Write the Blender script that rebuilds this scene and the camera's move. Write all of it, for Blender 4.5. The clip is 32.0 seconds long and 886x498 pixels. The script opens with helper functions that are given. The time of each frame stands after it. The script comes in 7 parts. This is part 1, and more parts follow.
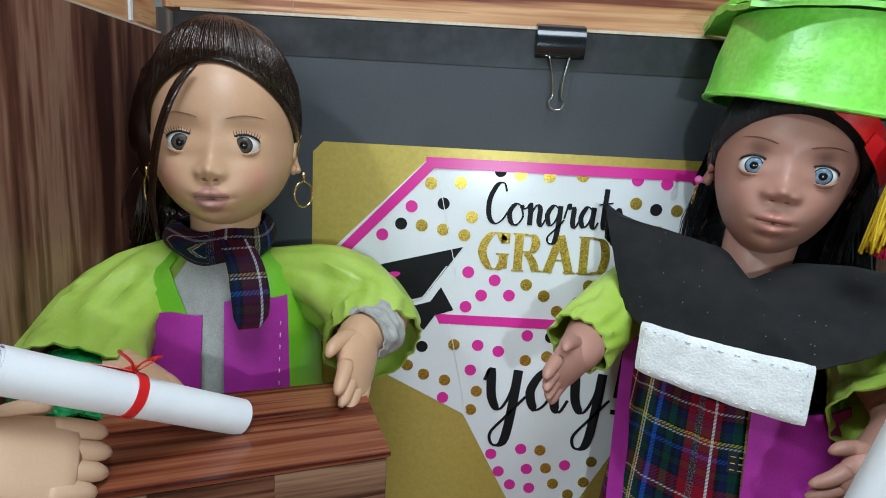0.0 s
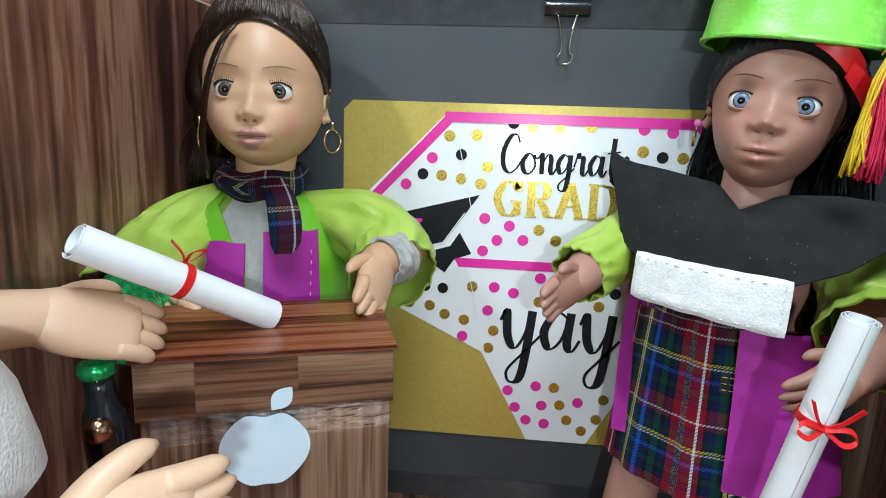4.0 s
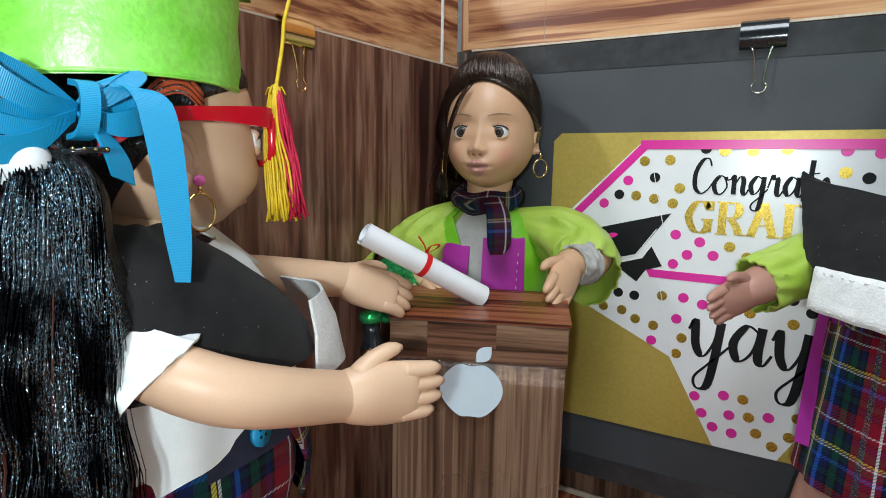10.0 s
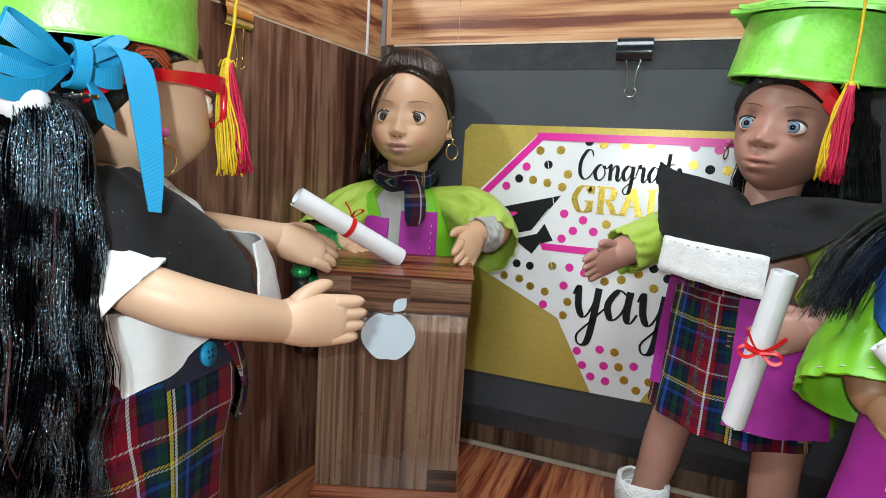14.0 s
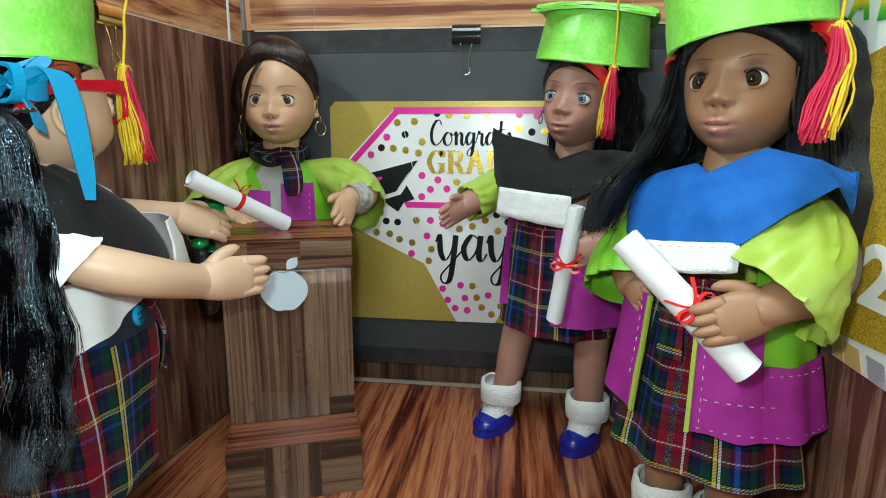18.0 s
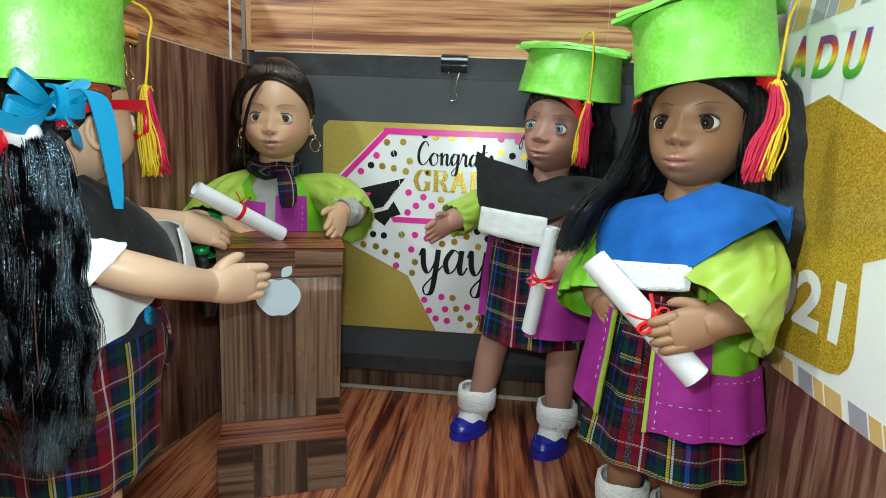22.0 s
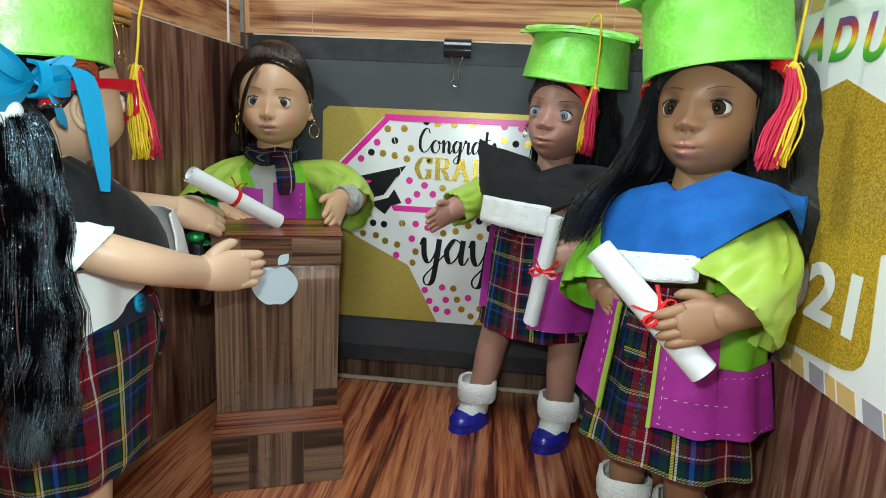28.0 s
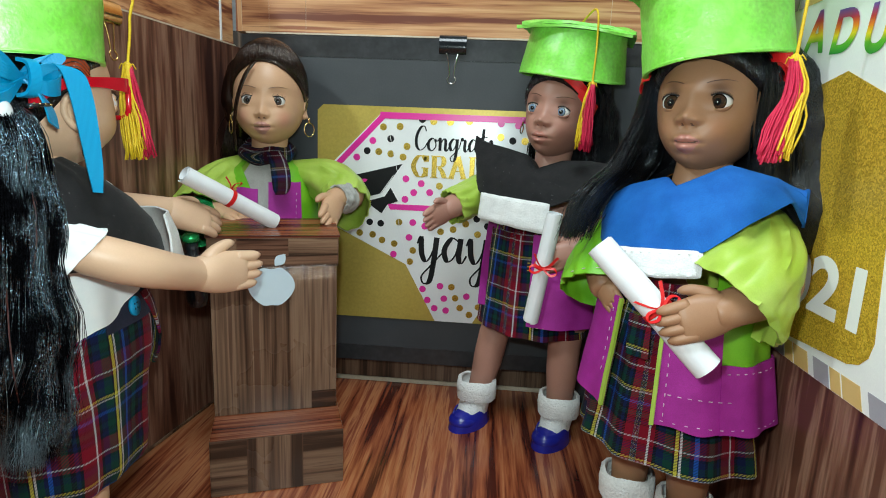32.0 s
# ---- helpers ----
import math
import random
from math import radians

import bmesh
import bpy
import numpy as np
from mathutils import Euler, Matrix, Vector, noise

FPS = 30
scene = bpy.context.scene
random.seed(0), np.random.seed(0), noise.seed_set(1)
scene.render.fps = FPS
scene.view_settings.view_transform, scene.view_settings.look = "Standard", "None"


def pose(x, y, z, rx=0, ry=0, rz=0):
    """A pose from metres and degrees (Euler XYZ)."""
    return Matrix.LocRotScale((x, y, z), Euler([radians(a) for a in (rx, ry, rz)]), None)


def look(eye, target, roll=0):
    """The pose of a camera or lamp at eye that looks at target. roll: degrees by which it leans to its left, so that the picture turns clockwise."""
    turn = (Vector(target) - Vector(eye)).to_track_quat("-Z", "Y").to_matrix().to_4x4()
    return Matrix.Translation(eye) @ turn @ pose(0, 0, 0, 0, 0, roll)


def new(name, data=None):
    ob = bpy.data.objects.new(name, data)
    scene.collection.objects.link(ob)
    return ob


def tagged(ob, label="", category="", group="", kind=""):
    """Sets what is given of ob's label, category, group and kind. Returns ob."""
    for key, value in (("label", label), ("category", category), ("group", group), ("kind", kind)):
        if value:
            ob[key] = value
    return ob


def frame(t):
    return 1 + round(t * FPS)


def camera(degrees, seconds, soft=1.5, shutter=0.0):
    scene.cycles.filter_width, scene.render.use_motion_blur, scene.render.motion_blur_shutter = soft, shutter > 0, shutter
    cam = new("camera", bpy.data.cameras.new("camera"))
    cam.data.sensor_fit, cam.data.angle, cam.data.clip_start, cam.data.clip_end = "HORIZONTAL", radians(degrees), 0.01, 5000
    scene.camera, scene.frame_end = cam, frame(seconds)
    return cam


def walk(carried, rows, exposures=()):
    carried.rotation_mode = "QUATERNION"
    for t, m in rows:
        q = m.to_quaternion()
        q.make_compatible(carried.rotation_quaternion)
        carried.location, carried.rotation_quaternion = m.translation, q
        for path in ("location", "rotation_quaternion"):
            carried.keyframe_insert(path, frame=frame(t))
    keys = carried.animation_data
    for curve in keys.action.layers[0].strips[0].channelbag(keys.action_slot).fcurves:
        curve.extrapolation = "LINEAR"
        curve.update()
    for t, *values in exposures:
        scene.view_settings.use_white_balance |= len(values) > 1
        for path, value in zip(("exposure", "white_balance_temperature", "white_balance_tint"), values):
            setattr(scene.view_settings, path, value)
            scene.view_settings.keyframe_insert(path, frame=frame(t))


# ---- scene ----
cam = camera(76.7, 32.0, soft=1.0)
METRES, EYE, TILT, LEAN, TURN = 0.6, 0.40, -10.0, -3.0, 0.0
KEY_LAMP, KEY_POWER, HAND_LAMP, HAND_POWER, ROOM_POWER = (-0.500, -0.200, 0.920), 14.5, (0.110, -0.285, 0.390), 5.2, 13.0
EXPOSURES = [(0.0, -0.04, 5950, 14), (1.0, -0.05, 5880, 13), (2.0, 0.22, 5950, 14), (4.5, 0.27, 6000, 14), (6.0, 0.22, 6150, 15), (8.0, 0.16, 6350, 17), (9.0, 0.04, 6350, 17), (11.0, -0.02, 6300, 16), (13.0, 0.06, 6300, 16), (14.0, 0.15, 6450, 18), (15.0, 0.12, 6600, 15), (18.0, -0.05, 6380, 9), (32.0, -0.08, 6380, 9)]
ROWS = [
    (0.0, 0.0, 0.0, 0.0, 0.0, 0.0, -0.0),
    (0.5, 0.0071, -0.0404, -0.0358, -1.77, -0.25, 0.28),
    (1.0, -0.0185, -0.0794, -0.062, -0.64, 0.23, -0.47),
    (1.5, -0.0082, -0.0822, -0.0526, 0.21, 1.13, 0.26),
    (2.0, -0.0115, -0.0703, -0.0505, 0.8, 1.25, 0.76),
    (2.5, 0.0004, -0.0611, -0.0553, 0.84, 0.94, 1.14),
    (4.5, 0.0566, -0.0746, -0.0798, 11.67, -0.77, -1.71),
    (5.0, 0.0617, -0.0979, -0.0861, 22.41, -1.11, -5.1),
    (5.5, 0.0863, -0.116, -0.073, 27.53, 0.31, -5.45),
    (6.0, 0.0941, -0.1226, -0.0811, 28.55, -0.58, -3.32),
    (6.5, 0.0901, -0.1335, -0.0807, 29.48, -1.68, -1.4),
    (7.0, 0.0886, -0.1404, -0.0794, 30.32, -1.49, -1.82),
    (7.5, 0.0995, -0.1457, -0.0793, 30.5, -0.63, -2.38),
    (8.0, 0.1012, -0.1511, -0.0823, 30.65, -0.14, -2.87),
    (8.5, 0.1153, -0.1637, -0.0826, 30.62, 0.34, -3.12),
    (9.0, 0.1235, -0.1883, -0.0847, 30.15, 1.22, -3.3),
    (9.5, 0.1419, -0.1998, -0.0946, 29.22, 1.63, -3.26),
    (10.0, 0.1518, -0.2146, -0.1022, 29.41, 1.71, -3.34),
    (10.5, 0.1483, -0.207, -0.0972, 29.41, 1.45, -3.17),
    (11.0, 0.1542, -0.219, -0.1166, 29.64, 0.49, -3.6),
    (11.5, 0.1579, -0.2224, -0.1193, 29.35, -0.35, -3.89),
    (12.0, 0.1604, -0.222, -0.1185, 29.29, -0.4, -3.83),
    (12.5, 0.1563, -0.2179, -0.1216, 29.34, -0.63, -4.02),
    (13.0, 0.1685, -0.2306, -0.1339, 29.17, -0.78, -4.32),
    (13.5, 0.1884, -0.2542, -0.1493, 26.26, 0.11, -4.53),
    (14.0, 0.202, -0.3173, -0.1563, 20.8, 2.29, -4.25),
    (14.5, 0.2206, -0.3322, -0.1664, 15.03, 1.67, -2.37),
    (15.0, 0.2429, -0.3623, -0.1716, 10.08, 2.23, -0.94),
    (15.5, 0.2596, -0.3807, -0.1798, 7.81, 2.39, 0.1),
    (17.5, 0.2431, -0.4714, -0.1942, 7.77, -1.12, 1.48),
    (18.0, 0.2433, -0.4942, -0.1743, 7.62, -1.02, 1.46),
    (18.5, 0.247, -0.5015, -0.1693, 7.49, -0.28, 1.2),
    (19.0, 0.2409, -0.5136, -0.1716, 7.83, -0.65, 0.91),
    (19.5, 0.2369, -0.5219, -0.1747, 7.41, -1.55, 0.7),
    (20.0, 0.2388, -0.5261, -0.1757, 6.04, -0.73, 0.19),
    (20.5, 0.2428, -0.5503, -0.171, 5.63, 0.62, -0.03),
    (21.0, 0.2413, -0.5731, -0.1706, 5.49, 0.83, -0.51),
    (21.5, 0.2384, -0.5787, -0.1723, 5.28, 0.52, -0.51),
    (22.0, 0.2333, -0.5744, -0.1723, 5.04, 0.32, -0.33),
    (22.5, 0.2296, -0.5616, -0.1715, 5.04, -0.2, -0.04),
    (23.0, 0.2338, -0.5549, -0.1722, 4.84, -0.57, -0.08),
    (23.5, 0.2354, -0.5521, -0.1733, 4.94, -0.78, -0.24),
    (24.0, 0.2324, -0.5492, -0.1743, 5.37, -0.94, -0.3),
    (24.5, 0.2313, -0.5492, -0.1739, 5.67, -0.87, -0.36),
    (25.0, 0.2307, -0.5587, -0.1747, 5.8, -0.76, -0.54),
    (25.5, 0.2295, -0.5661, -0.1777, 5.67, -0.71, -0.66),
    (27.5, 0.2372, -0.5517, -0.1775, 5.22, -0.88, -0.68),
    (28.0, 0.2359, -0.5489, -0.1764, 5.36, -0.57, -0.86),
    (28.5, 0.2325, -0.5503, -0.1774, 5.83, -0.51, -0.91),
    (29.0, 0.2297, -0.5513, -0.1769, 5.88, -0.56, -0.86),
    (29.5, 0.2278, -0.5522, -0.1767, 5.63, -0.72, -0.79),
    (30.0, 0.2227, -0.5484, -0.1743, 5.0, -0.55, -0.42),
    (30.5, 0.2257, -0.5438, -0.1741, 4.94, -0.22, -0.43),
    (31.0, 0.2246, -0.5463, -0.1771, 4.83, -0.6, -0.24),
    (31.5, 0.2233, -0.541, -0.1773, 4.72, -0.89, -0.09),
    (32.0, 0.2284, -0.54, -0.1773, 4.81, -0.69, -0.18),
]
walk(cam, [(t, pose(0, 0, EYE, TILT, LEAN, TURN) @ pose(METRES * x, METRES * y, METRES * z, 90 + pitch, roll, yaw)) for t, x, y, z, yaw, pitch, roll in ROWS], EXPOSURES)

# ---- light: a room lamp overhead, a lamp above the left side and a hand lamp by the camera ----
world = bpy.data.worlds.new("world")
scene.world = world
world.use_nodes = True
world.node_tree.nodes["Background"].inputs[0].default_value = (0.75, 0.85, 1.0, 1)
world.node_tree.nodes["Background"].inputs[1].default_value = 0.05


def lamp(name, kind, m, power, size, color):
    data = bpy.data.lights.new(name, kind)
    data.energy, data.color = power, color
    if kind == "AREA":
        data.size = size
    else:
        data.shadow_soft_size = size
    ob = new(name, data)
    ob.matrix_world = m
    return ob


lamp("key_lamp", "POINT", pose(*KEY_LAMP), KEY_POWER, 0.035, (0.84, 1.0, 0.97))
lamp("hand_lamp", "POINT", pose(*HAND_LAMP), HAND_POWER, 0.012, (0.84, 1.0, 0.97))
lamp("room_lamp", "AREA", look((0.15, -0.25, 1.45), (0.12, 0.25, 0.2)), ROOM_POWER, 0.5, (0.86, 0.97, 1.0))

# ---- materials ----


def shader(name, rough=0.5, metal=0.0, spec=0.5):
    m = bpy.data.materials.new(name)
    m.use_nodes = True
    b = m.node_tree.nodes["Principled BSDF"]
    b.inputs["Roughness"].default_value, b.inputs["Metallic"].default_value = rough, metal
    b.inputs["Specular IOR Level"].default_value = spec
    return m, m.node_tree.nodes, m.node_tree.links, b


def node(nodes, kind, **values):
    n = nodes.new(kind)
    for k, v in values.items():
        n.inputs[k.replace("_", " ")].default_value = v
    return n


def coords(nodes, links, scale, source="Object", turn=(0, 0, 0)):
    tc, mp = nodes.new("ShaderNodeTexCoord"), nodes.new("ShaderNodeMapping")
    mp.inputs["Scale"].default_value = scale
    mp.inputs["Rotation"].default_value = [radians(a) for a in turn]
    links.new(tc.outputs[source], mp.inputs["Vector"])
    return mp.outputs["Vector"]


def ramp(nodes, stops, constant=False):
    r = nodes.new("ShaderNodeValToRGB")
    r.color_ramp.interpolation = "CONSTANT" if constant else "LINEAR"
    e = r.color_ramp.elements
    while len(e) < len(stops):
        e.new(0.5)
    for el, (p, c) in zip(e, stops):
        el.position, el.color = p, (*c, 1)
    return r


def mixed(nodes, links, kind, fac, a, b):
    n = nodes.new("ShaderNodeMix")
    n.data_type, n.blend_type = "RGBA", kind
    for sock, v in ((n.inputs[0], fac), (n.inputs[6], a), (n.inputs[7], b)):
        if isinstance(v, (int, float)):
            sock.default_value = v
        elif isinstance(v, tuple):
            sock.default_value = (*v, 1)
        else:
            links.new(v, sock)
    return n.outputs[2]


def bumped(nodes, links, b, height, strength, distance):
    n = nodes.new("ShaderNodeBump")
    n.inputs["Strength"].default_value, n.inputs["Distance"].default_value = strength, distance
    links.new(height, n.inputs["Height"])
    links.new(n.outputs["Normal"], b.inputs["Normal"])


def surface(name, a, b2, scale=60.0, rough=0.5, metal=0.0, spec=0.5, bump=0.0, fine=900.0, depth=0.0004, sheen=0.0, vary=0.25):
    """Two tones in large soft patches with a fine grain over them."""
    m, nodes, links, b = shader(name, rough, metal, spec)
    v = coords(nodes, links, (1, 1, 1))
    n1, n2 = node(nodes, "ShaderNodeTexNoise", Scale=scale, Detail=4.0), node(nodes, "ShaderNodeTexNoise", Scale=fine, Detail=2.0)
    links.new(v, n1.inputs["Vector"]), links.new(v, n2.inputs["Vector"])
    r = ramp(nodes, [(0.35, a), (0.65, b2)])
    links.new(n1.outputs[0], r.inputs[0])
    g = ramp(nodes, [(0.3, (1 - vary,) * 3), (0.7, (1 + 0 * vary,) * 3)])
    links.new(n2.outputs[0], g.inputs[0])
    links.new(mixed(nodes, links, "MULTIPLY", 1.0, r.outputs[0], g.outputs[0]), b.inputs["Base Color"])
    if bump:
        bumped(nodes, links, b, n2.outputs[0], bump, depth)
    if sheen:
        b.inputs["Sheen Weight"].default_value = sheen
    return m


def wood(name, tones, grain="Z", rough=0.28, turn=(0, 0, 0), across=55.0, along=1.6, shift=0.0, spec=0.5):
    """Printed wood paper: long streaks of several widths along one axis, under a satin film."""
    m, nodes, links, b = shader(name, rough, spec=spec)
    sc = [across] * 3
    sc["XYZ".index(grain)] = along
    v = coords(nodes, links, sc, turn=turn)
    add = nodes.new("ShaderNodeVectorMath")
    add.inputs[1].default_value = (shift, shift * 1.7, shift * 0.6)
    links.new(v, add.inputs[0])
    v = add.outputs[0]
    wide, thin = node(nodes, "ShaderNodeTexNoise", Scale=1.0, Detail=3.0, Roughness=0.55, Distortion=0.25), node(nodes, "ShaderNodeTexNoise", Scale=5.0, Detail=3.0, Roughness=0.6)
    links.new(v, wide.inputs["Vector"]), links.new(v, thin.inputs["Vector"])
    mixn = nodes.new("ShaderNodeMath")
    mixn.operation = "MULTIPLY_ADD"
    links.new(thin.outputs[0], mixn.inputs[0])
    mixn.inputs[1].default_value = 0.45
    sub = nodes.new("ShaderNodeMath")
    sub.operation = "MULTIPLY_ADD"
    links.new(wide.outputs[0], sub.inputs[0])
    sub.inputs[1].default_value, sub.inputs[2].default_value = 1.15, -0.30
    links.new(sub.outputs[0], mixn.inputs[2])
    k = len(tones)
    r = ramp(nodes, [(0.34 + 0.32 * i / (k - 1), c) for i, c in enumerate(tones)])
    links.new(mixn.outputs[0], r.inputs[0])
    links.new(r.outputs[0], b.inputs["Base Color"])
    bumped(nodes, links, b, thin.outputs[0], 0.08, 0.0004)
    v2 = coords(nodes, links, (14, 14, 14))
    big = node(nodes, "ShaderNodeTexNoise", Scale=1.0, Detail=3.0)
    links.new(v2, big.inputs["Vector"])
    rr = nodes.new("ShaderNodeMapRange")
    rr.inputs[3].default_value, rr.inputs[4].default_value = rough * 0.75, rough * 1.4
    links.new(big.outputs[0], rr.inputs[0])
    links.new(rr.outputs[0], b.inputs["Roughness"])
    return m


def tartan(name, dark=False):
    """Red tartan on the mesh's own metre coordinates, woven as twill."""
    m, nodes, links, b = shader(name, 0.85, spec=0.12)
    tc = nodes.new("ShaderNodeTexCoord")
    sep = nodes.new("ShaderNodeSeparateXYZ")
    links.new(tc.outputs["UV"], sep.inputs[0])
    red, navy, green, black = (0.165, 0.004, 0.014), (0.005, 0.009, 0.045), (0.004, 0.034, 0.024), (0.005, 0.005, 0.008)
    yellow, white, sky = (0.46, 0.41, 0.05), (0.50, 0.50, 0.52), (0.012, 0.07, 0.34)
    if dark:
        red, green, sky, yellow, white = (0.045, 0.004, 0.012), (0.005, 0.022, 0.022), (0.015, 0.08, 0.26), (0.25, 0.22, 0.09), (0.34, 0.34, 0.36)
    stops = [(0.0, red), (0.094, white), (0.118, red), (0.17, black), (0.21, navy), (0.29, green), (0.385, black), (0.405, yellow), (0.440, black), (0.452, white), (0.474, green), (0.55, navy), (0.59, sky), (0.640, navy), (0.71, black), (0.74, green), (0.81, black), (0.86, navy), (0.90, black), (0.93, red)]
    sides = []
    for axis in (0, 1):
        d = nodes.new("ShaderNodeMath")
        d.operation = "MULTIPLY"
        d.inputs[1].default_value = 1 / 0.062
        links.new(sep.outputs[axis], d.inputs[0])
        f = nodes.new("ShaderNodeMath")
        f.operation = "FRACT"
        links.new(d.outputs[0], f.inputs[0])
        r = ramp(nodes, stops, True)
        links.new(f.outputs[0], r.inputs[0])
        sides.append(r.outputs[0])
    tw = nodes.new("ShaderNodeMath")
    tw.operation = "ADD"
    links.new(sep.outputs[0], tw.inputs[0]), links.new(sep.outputs[1], tw.inputs[1])
    t2 = nodes.new("ShaderNodeMath")
    t2.operation = "MULTIPLY"
    t2.inputs[1].default_value = 400.0
    links.new(tw.outputs[0], t2.inputs[0])
    t3 = nodes.new("ShaderNodeMath")
    t3.operation = "FRACT"
    links.new(t2.outputs[0], t3.inputs[0])
    t4 = nodes.new("ShaderNodeMath")
    t4.operation = "GREATER_THAN"
    t4.inputs[1].default_value = 0.5
    links.new(t3.outputs[0], t4.inputs[0])
    t5 = nodes.new("ShaderNodeMapRange")
    t5.inputs[3].default_value, t5.inputs[4].default_value = 0.10, 0.58
    links.new(t4.outputs[0], t5.inputs[0])
    links.new(mixed(nodes, links, "MIX", t5.outputs[0], sides[0], sides[1]), b.inputs["Base Color"])
    fuzz = node(nodes, "ShaderNodeTexNoise", Scale=1400.0, Detail=2.0)
    links.new(tc.outputs["UV"], fuzz.inputs["Vector"])
    bumped(nodes, links, b, fuzz.outputs[0], 0.5, 0.0006)
    b.inputs["Sheen Weight"].default_value = 0.03
    return m


def hair_gloss(name, a, b2, rough=0.3, spec=0.6, streak=None, along=18, ior=1.62, bump=0.0018, glint=0.0, tint=(0.86, 0.94, 1.0)):
    """Shiny doll hair: strands run along the mesh's v coordinate."""
    m, nodes, links, b = shader(name, rough, spec=spec)
    v = coords(nodes, links, (1500, along, 1), "UV")
    n = node(nodes, "ShaderNodeTexNoise", Scale=1.0, Detail=3.0)
    links.new(v, n.inputs["Vector"])
    stops = [(0.35, a), (0.65, b2)] + ([(0.74, streak)] if streak else [])
    r = ramp(nodes, stops)
    links.new(n.outputs[0], r.inputs[0])
    links.new(r.outputs[0], b.inputs["Base Color"])
    bumped(nodes, links, b, n.outputs[0], 1.0, bump)
    if glint:
        vo = node(nodes, "ShaderNodeTexVoronoi", Scale=1.0)
        links.new(coords(nodes, links, (1500, 1500, 1500)), vo.inputs["Vector"])
        off, add, unit = nodes.new("ShaderNodeVectorMath"), nodes.new("ShaderNodeVectorMath"), nodes.new("ShaderNodeVectorMath")
        off.operation, add.operation, unit.operation = "MULTIPLY_ADD", "ADD", "NORMALIZE"
        links.new(vo.outputs["Color"], off.inputs[0])
        off.inputs[1].default_value, off.inputs[2].default_value = (2 * glint,) * 3, (-glint,) * 3
        links.new(off.outputs[0], add.inputs[0]), links.new(nodes.new("ShaderNodeNewGeometry").outputs["Normal"], add.inputs[1])
        links.new(add.outputs[0], unit.inputs[0]), links.new(unit.outputs[0], b.inputs["Normal"])
    b.inputs["Specular Tint"].default_value = (*tint, 1)
    b.inputs["IOR"].default_value = ior
    if glint > 0.3:
        # sheen put in by noise patches: specular level runs from none to full
        cl = node(nodes, "ShaderNodeTexNoise", Scale=1.0, Detail=3.0)
        links.new(coords(nodes, links, (70, 70, 30)), cl.inputs["Vector"])
        sheen_mask = nodes.new("ShaderNodeMapRange")
        sheen_mask.inputs[1].default_value, sheen_mask.inputs[2].default_value = 0.45, 0.58
        sheen_mask.inputs[3].default_value, sheen_mask.inputs[4].default_value = 0.0, 1.0
        links.new(cl.outputs[0], sheen_mask.inputs[0]), links.new(sheen_mask.outputs[0], b.inputs["Specular IOR Level"])
    v2 = coords(nodes, links, (45, 45, 14))
    n2 = node(nodes, "ShaderNodeTexNoise", Scale=1.0, Detail=2.0)
    links.new(v2, n2.inputs["Vector"])
    mr = nodes.new("ShaderNodeMapRange")
    mr.inputs[1].default_value, mr.inputs[2].default_value = 0.35, 0.65
    mr.inputs[3].default_value, mr.inputs[4].default_value = rough * 0.7, rough * 2.0
    links.new(n2.outputs[0], mr.inputs[0])
    links.new(mr.outputs[0], b.inputs["Roughness"])
    return m


def glitter(name, a, b2, rough=0.3, metal=0.75):
    """Glitter film: small flat flakes, each tilted its own way."""
    m, nodes, links, b = shader(name, rough, metal)
    v = coords(nodes, links, (1, 1, 1))
    vo = node(nodes, "ShaderNodeTexVoronoi", Scale=900.0)
    links.new(v, vo.inputs["Vector"])
    r = ramp(nodes, [(0.1, a), (0.9, b2)])
    bw = nodes.new("ShaderNodeRGBToBW")
    links.new(vo.outputs["Color"], bw.inputs[0]), links.new(bw.outputs[0], r.inputs[0])
    links.new(r.outputs[0], b.inputs["Base Color"])
    bumped(nodes, links, b, bw.outputs[0], 0.6, 0.0006)
    return m


def ribbed(name, a, b2, pitch, rough=0.4):
    m, nodes, links, b = shader(name, rough)
    v = coords(nodes, links, (1, 1, 1), "UV")
    w = node(nodes, "ShaderNodeTexWave", Scale=1 / pitch / 3.0, Distortion=0.3)
    w.bands_direction = "Y"
    links.new(v, w.inputs["Vector"])
    r = ramp(nodes, [(0.0, a), (1.0, b2)])
    links.new(w.outputs[0], r.inputs[0])
    links.new(r.outputs[0], b.inputs["Base Color"])
    bumped(nodes, links, b, w.outputs[0], 0.3, 0.0003)
    return m


def rainbow(name, z0, z1):
    m, nodes, links, b = shader(name, 0.35)
    tc, sep, mr = nodes.new("ShaderNodeTexCoord"), nodes.new("ShaderNodeSeparateXYZ"), nodes.new("ShaderNodeMapRange")
    links.new(tc.outputs["Object"], sep.inputs[0])
    mr.inputs[1].default_value, mr.inputs[2].default_value = z0, z1
    links.new(sep.outputs[1], mr.inputs[0])
    r = ramp(nodes, [(0.0, (0.02, 0.25, 0.04)), (0.25, (0.12, 0.42, 0.03)), (0.42, (0.8, 0.6, 0.02)), (0.58, (0.8, 0.2, 0.02)), (0.75, (0.5, 0.02, 0.04)), (1.0, (0.1, 0.06, 0.35))])
    links.new(mr.outputs[0], r.inputs[0])
    links.new(r.outputs[0], b.inputs["Base Color"])
    return m


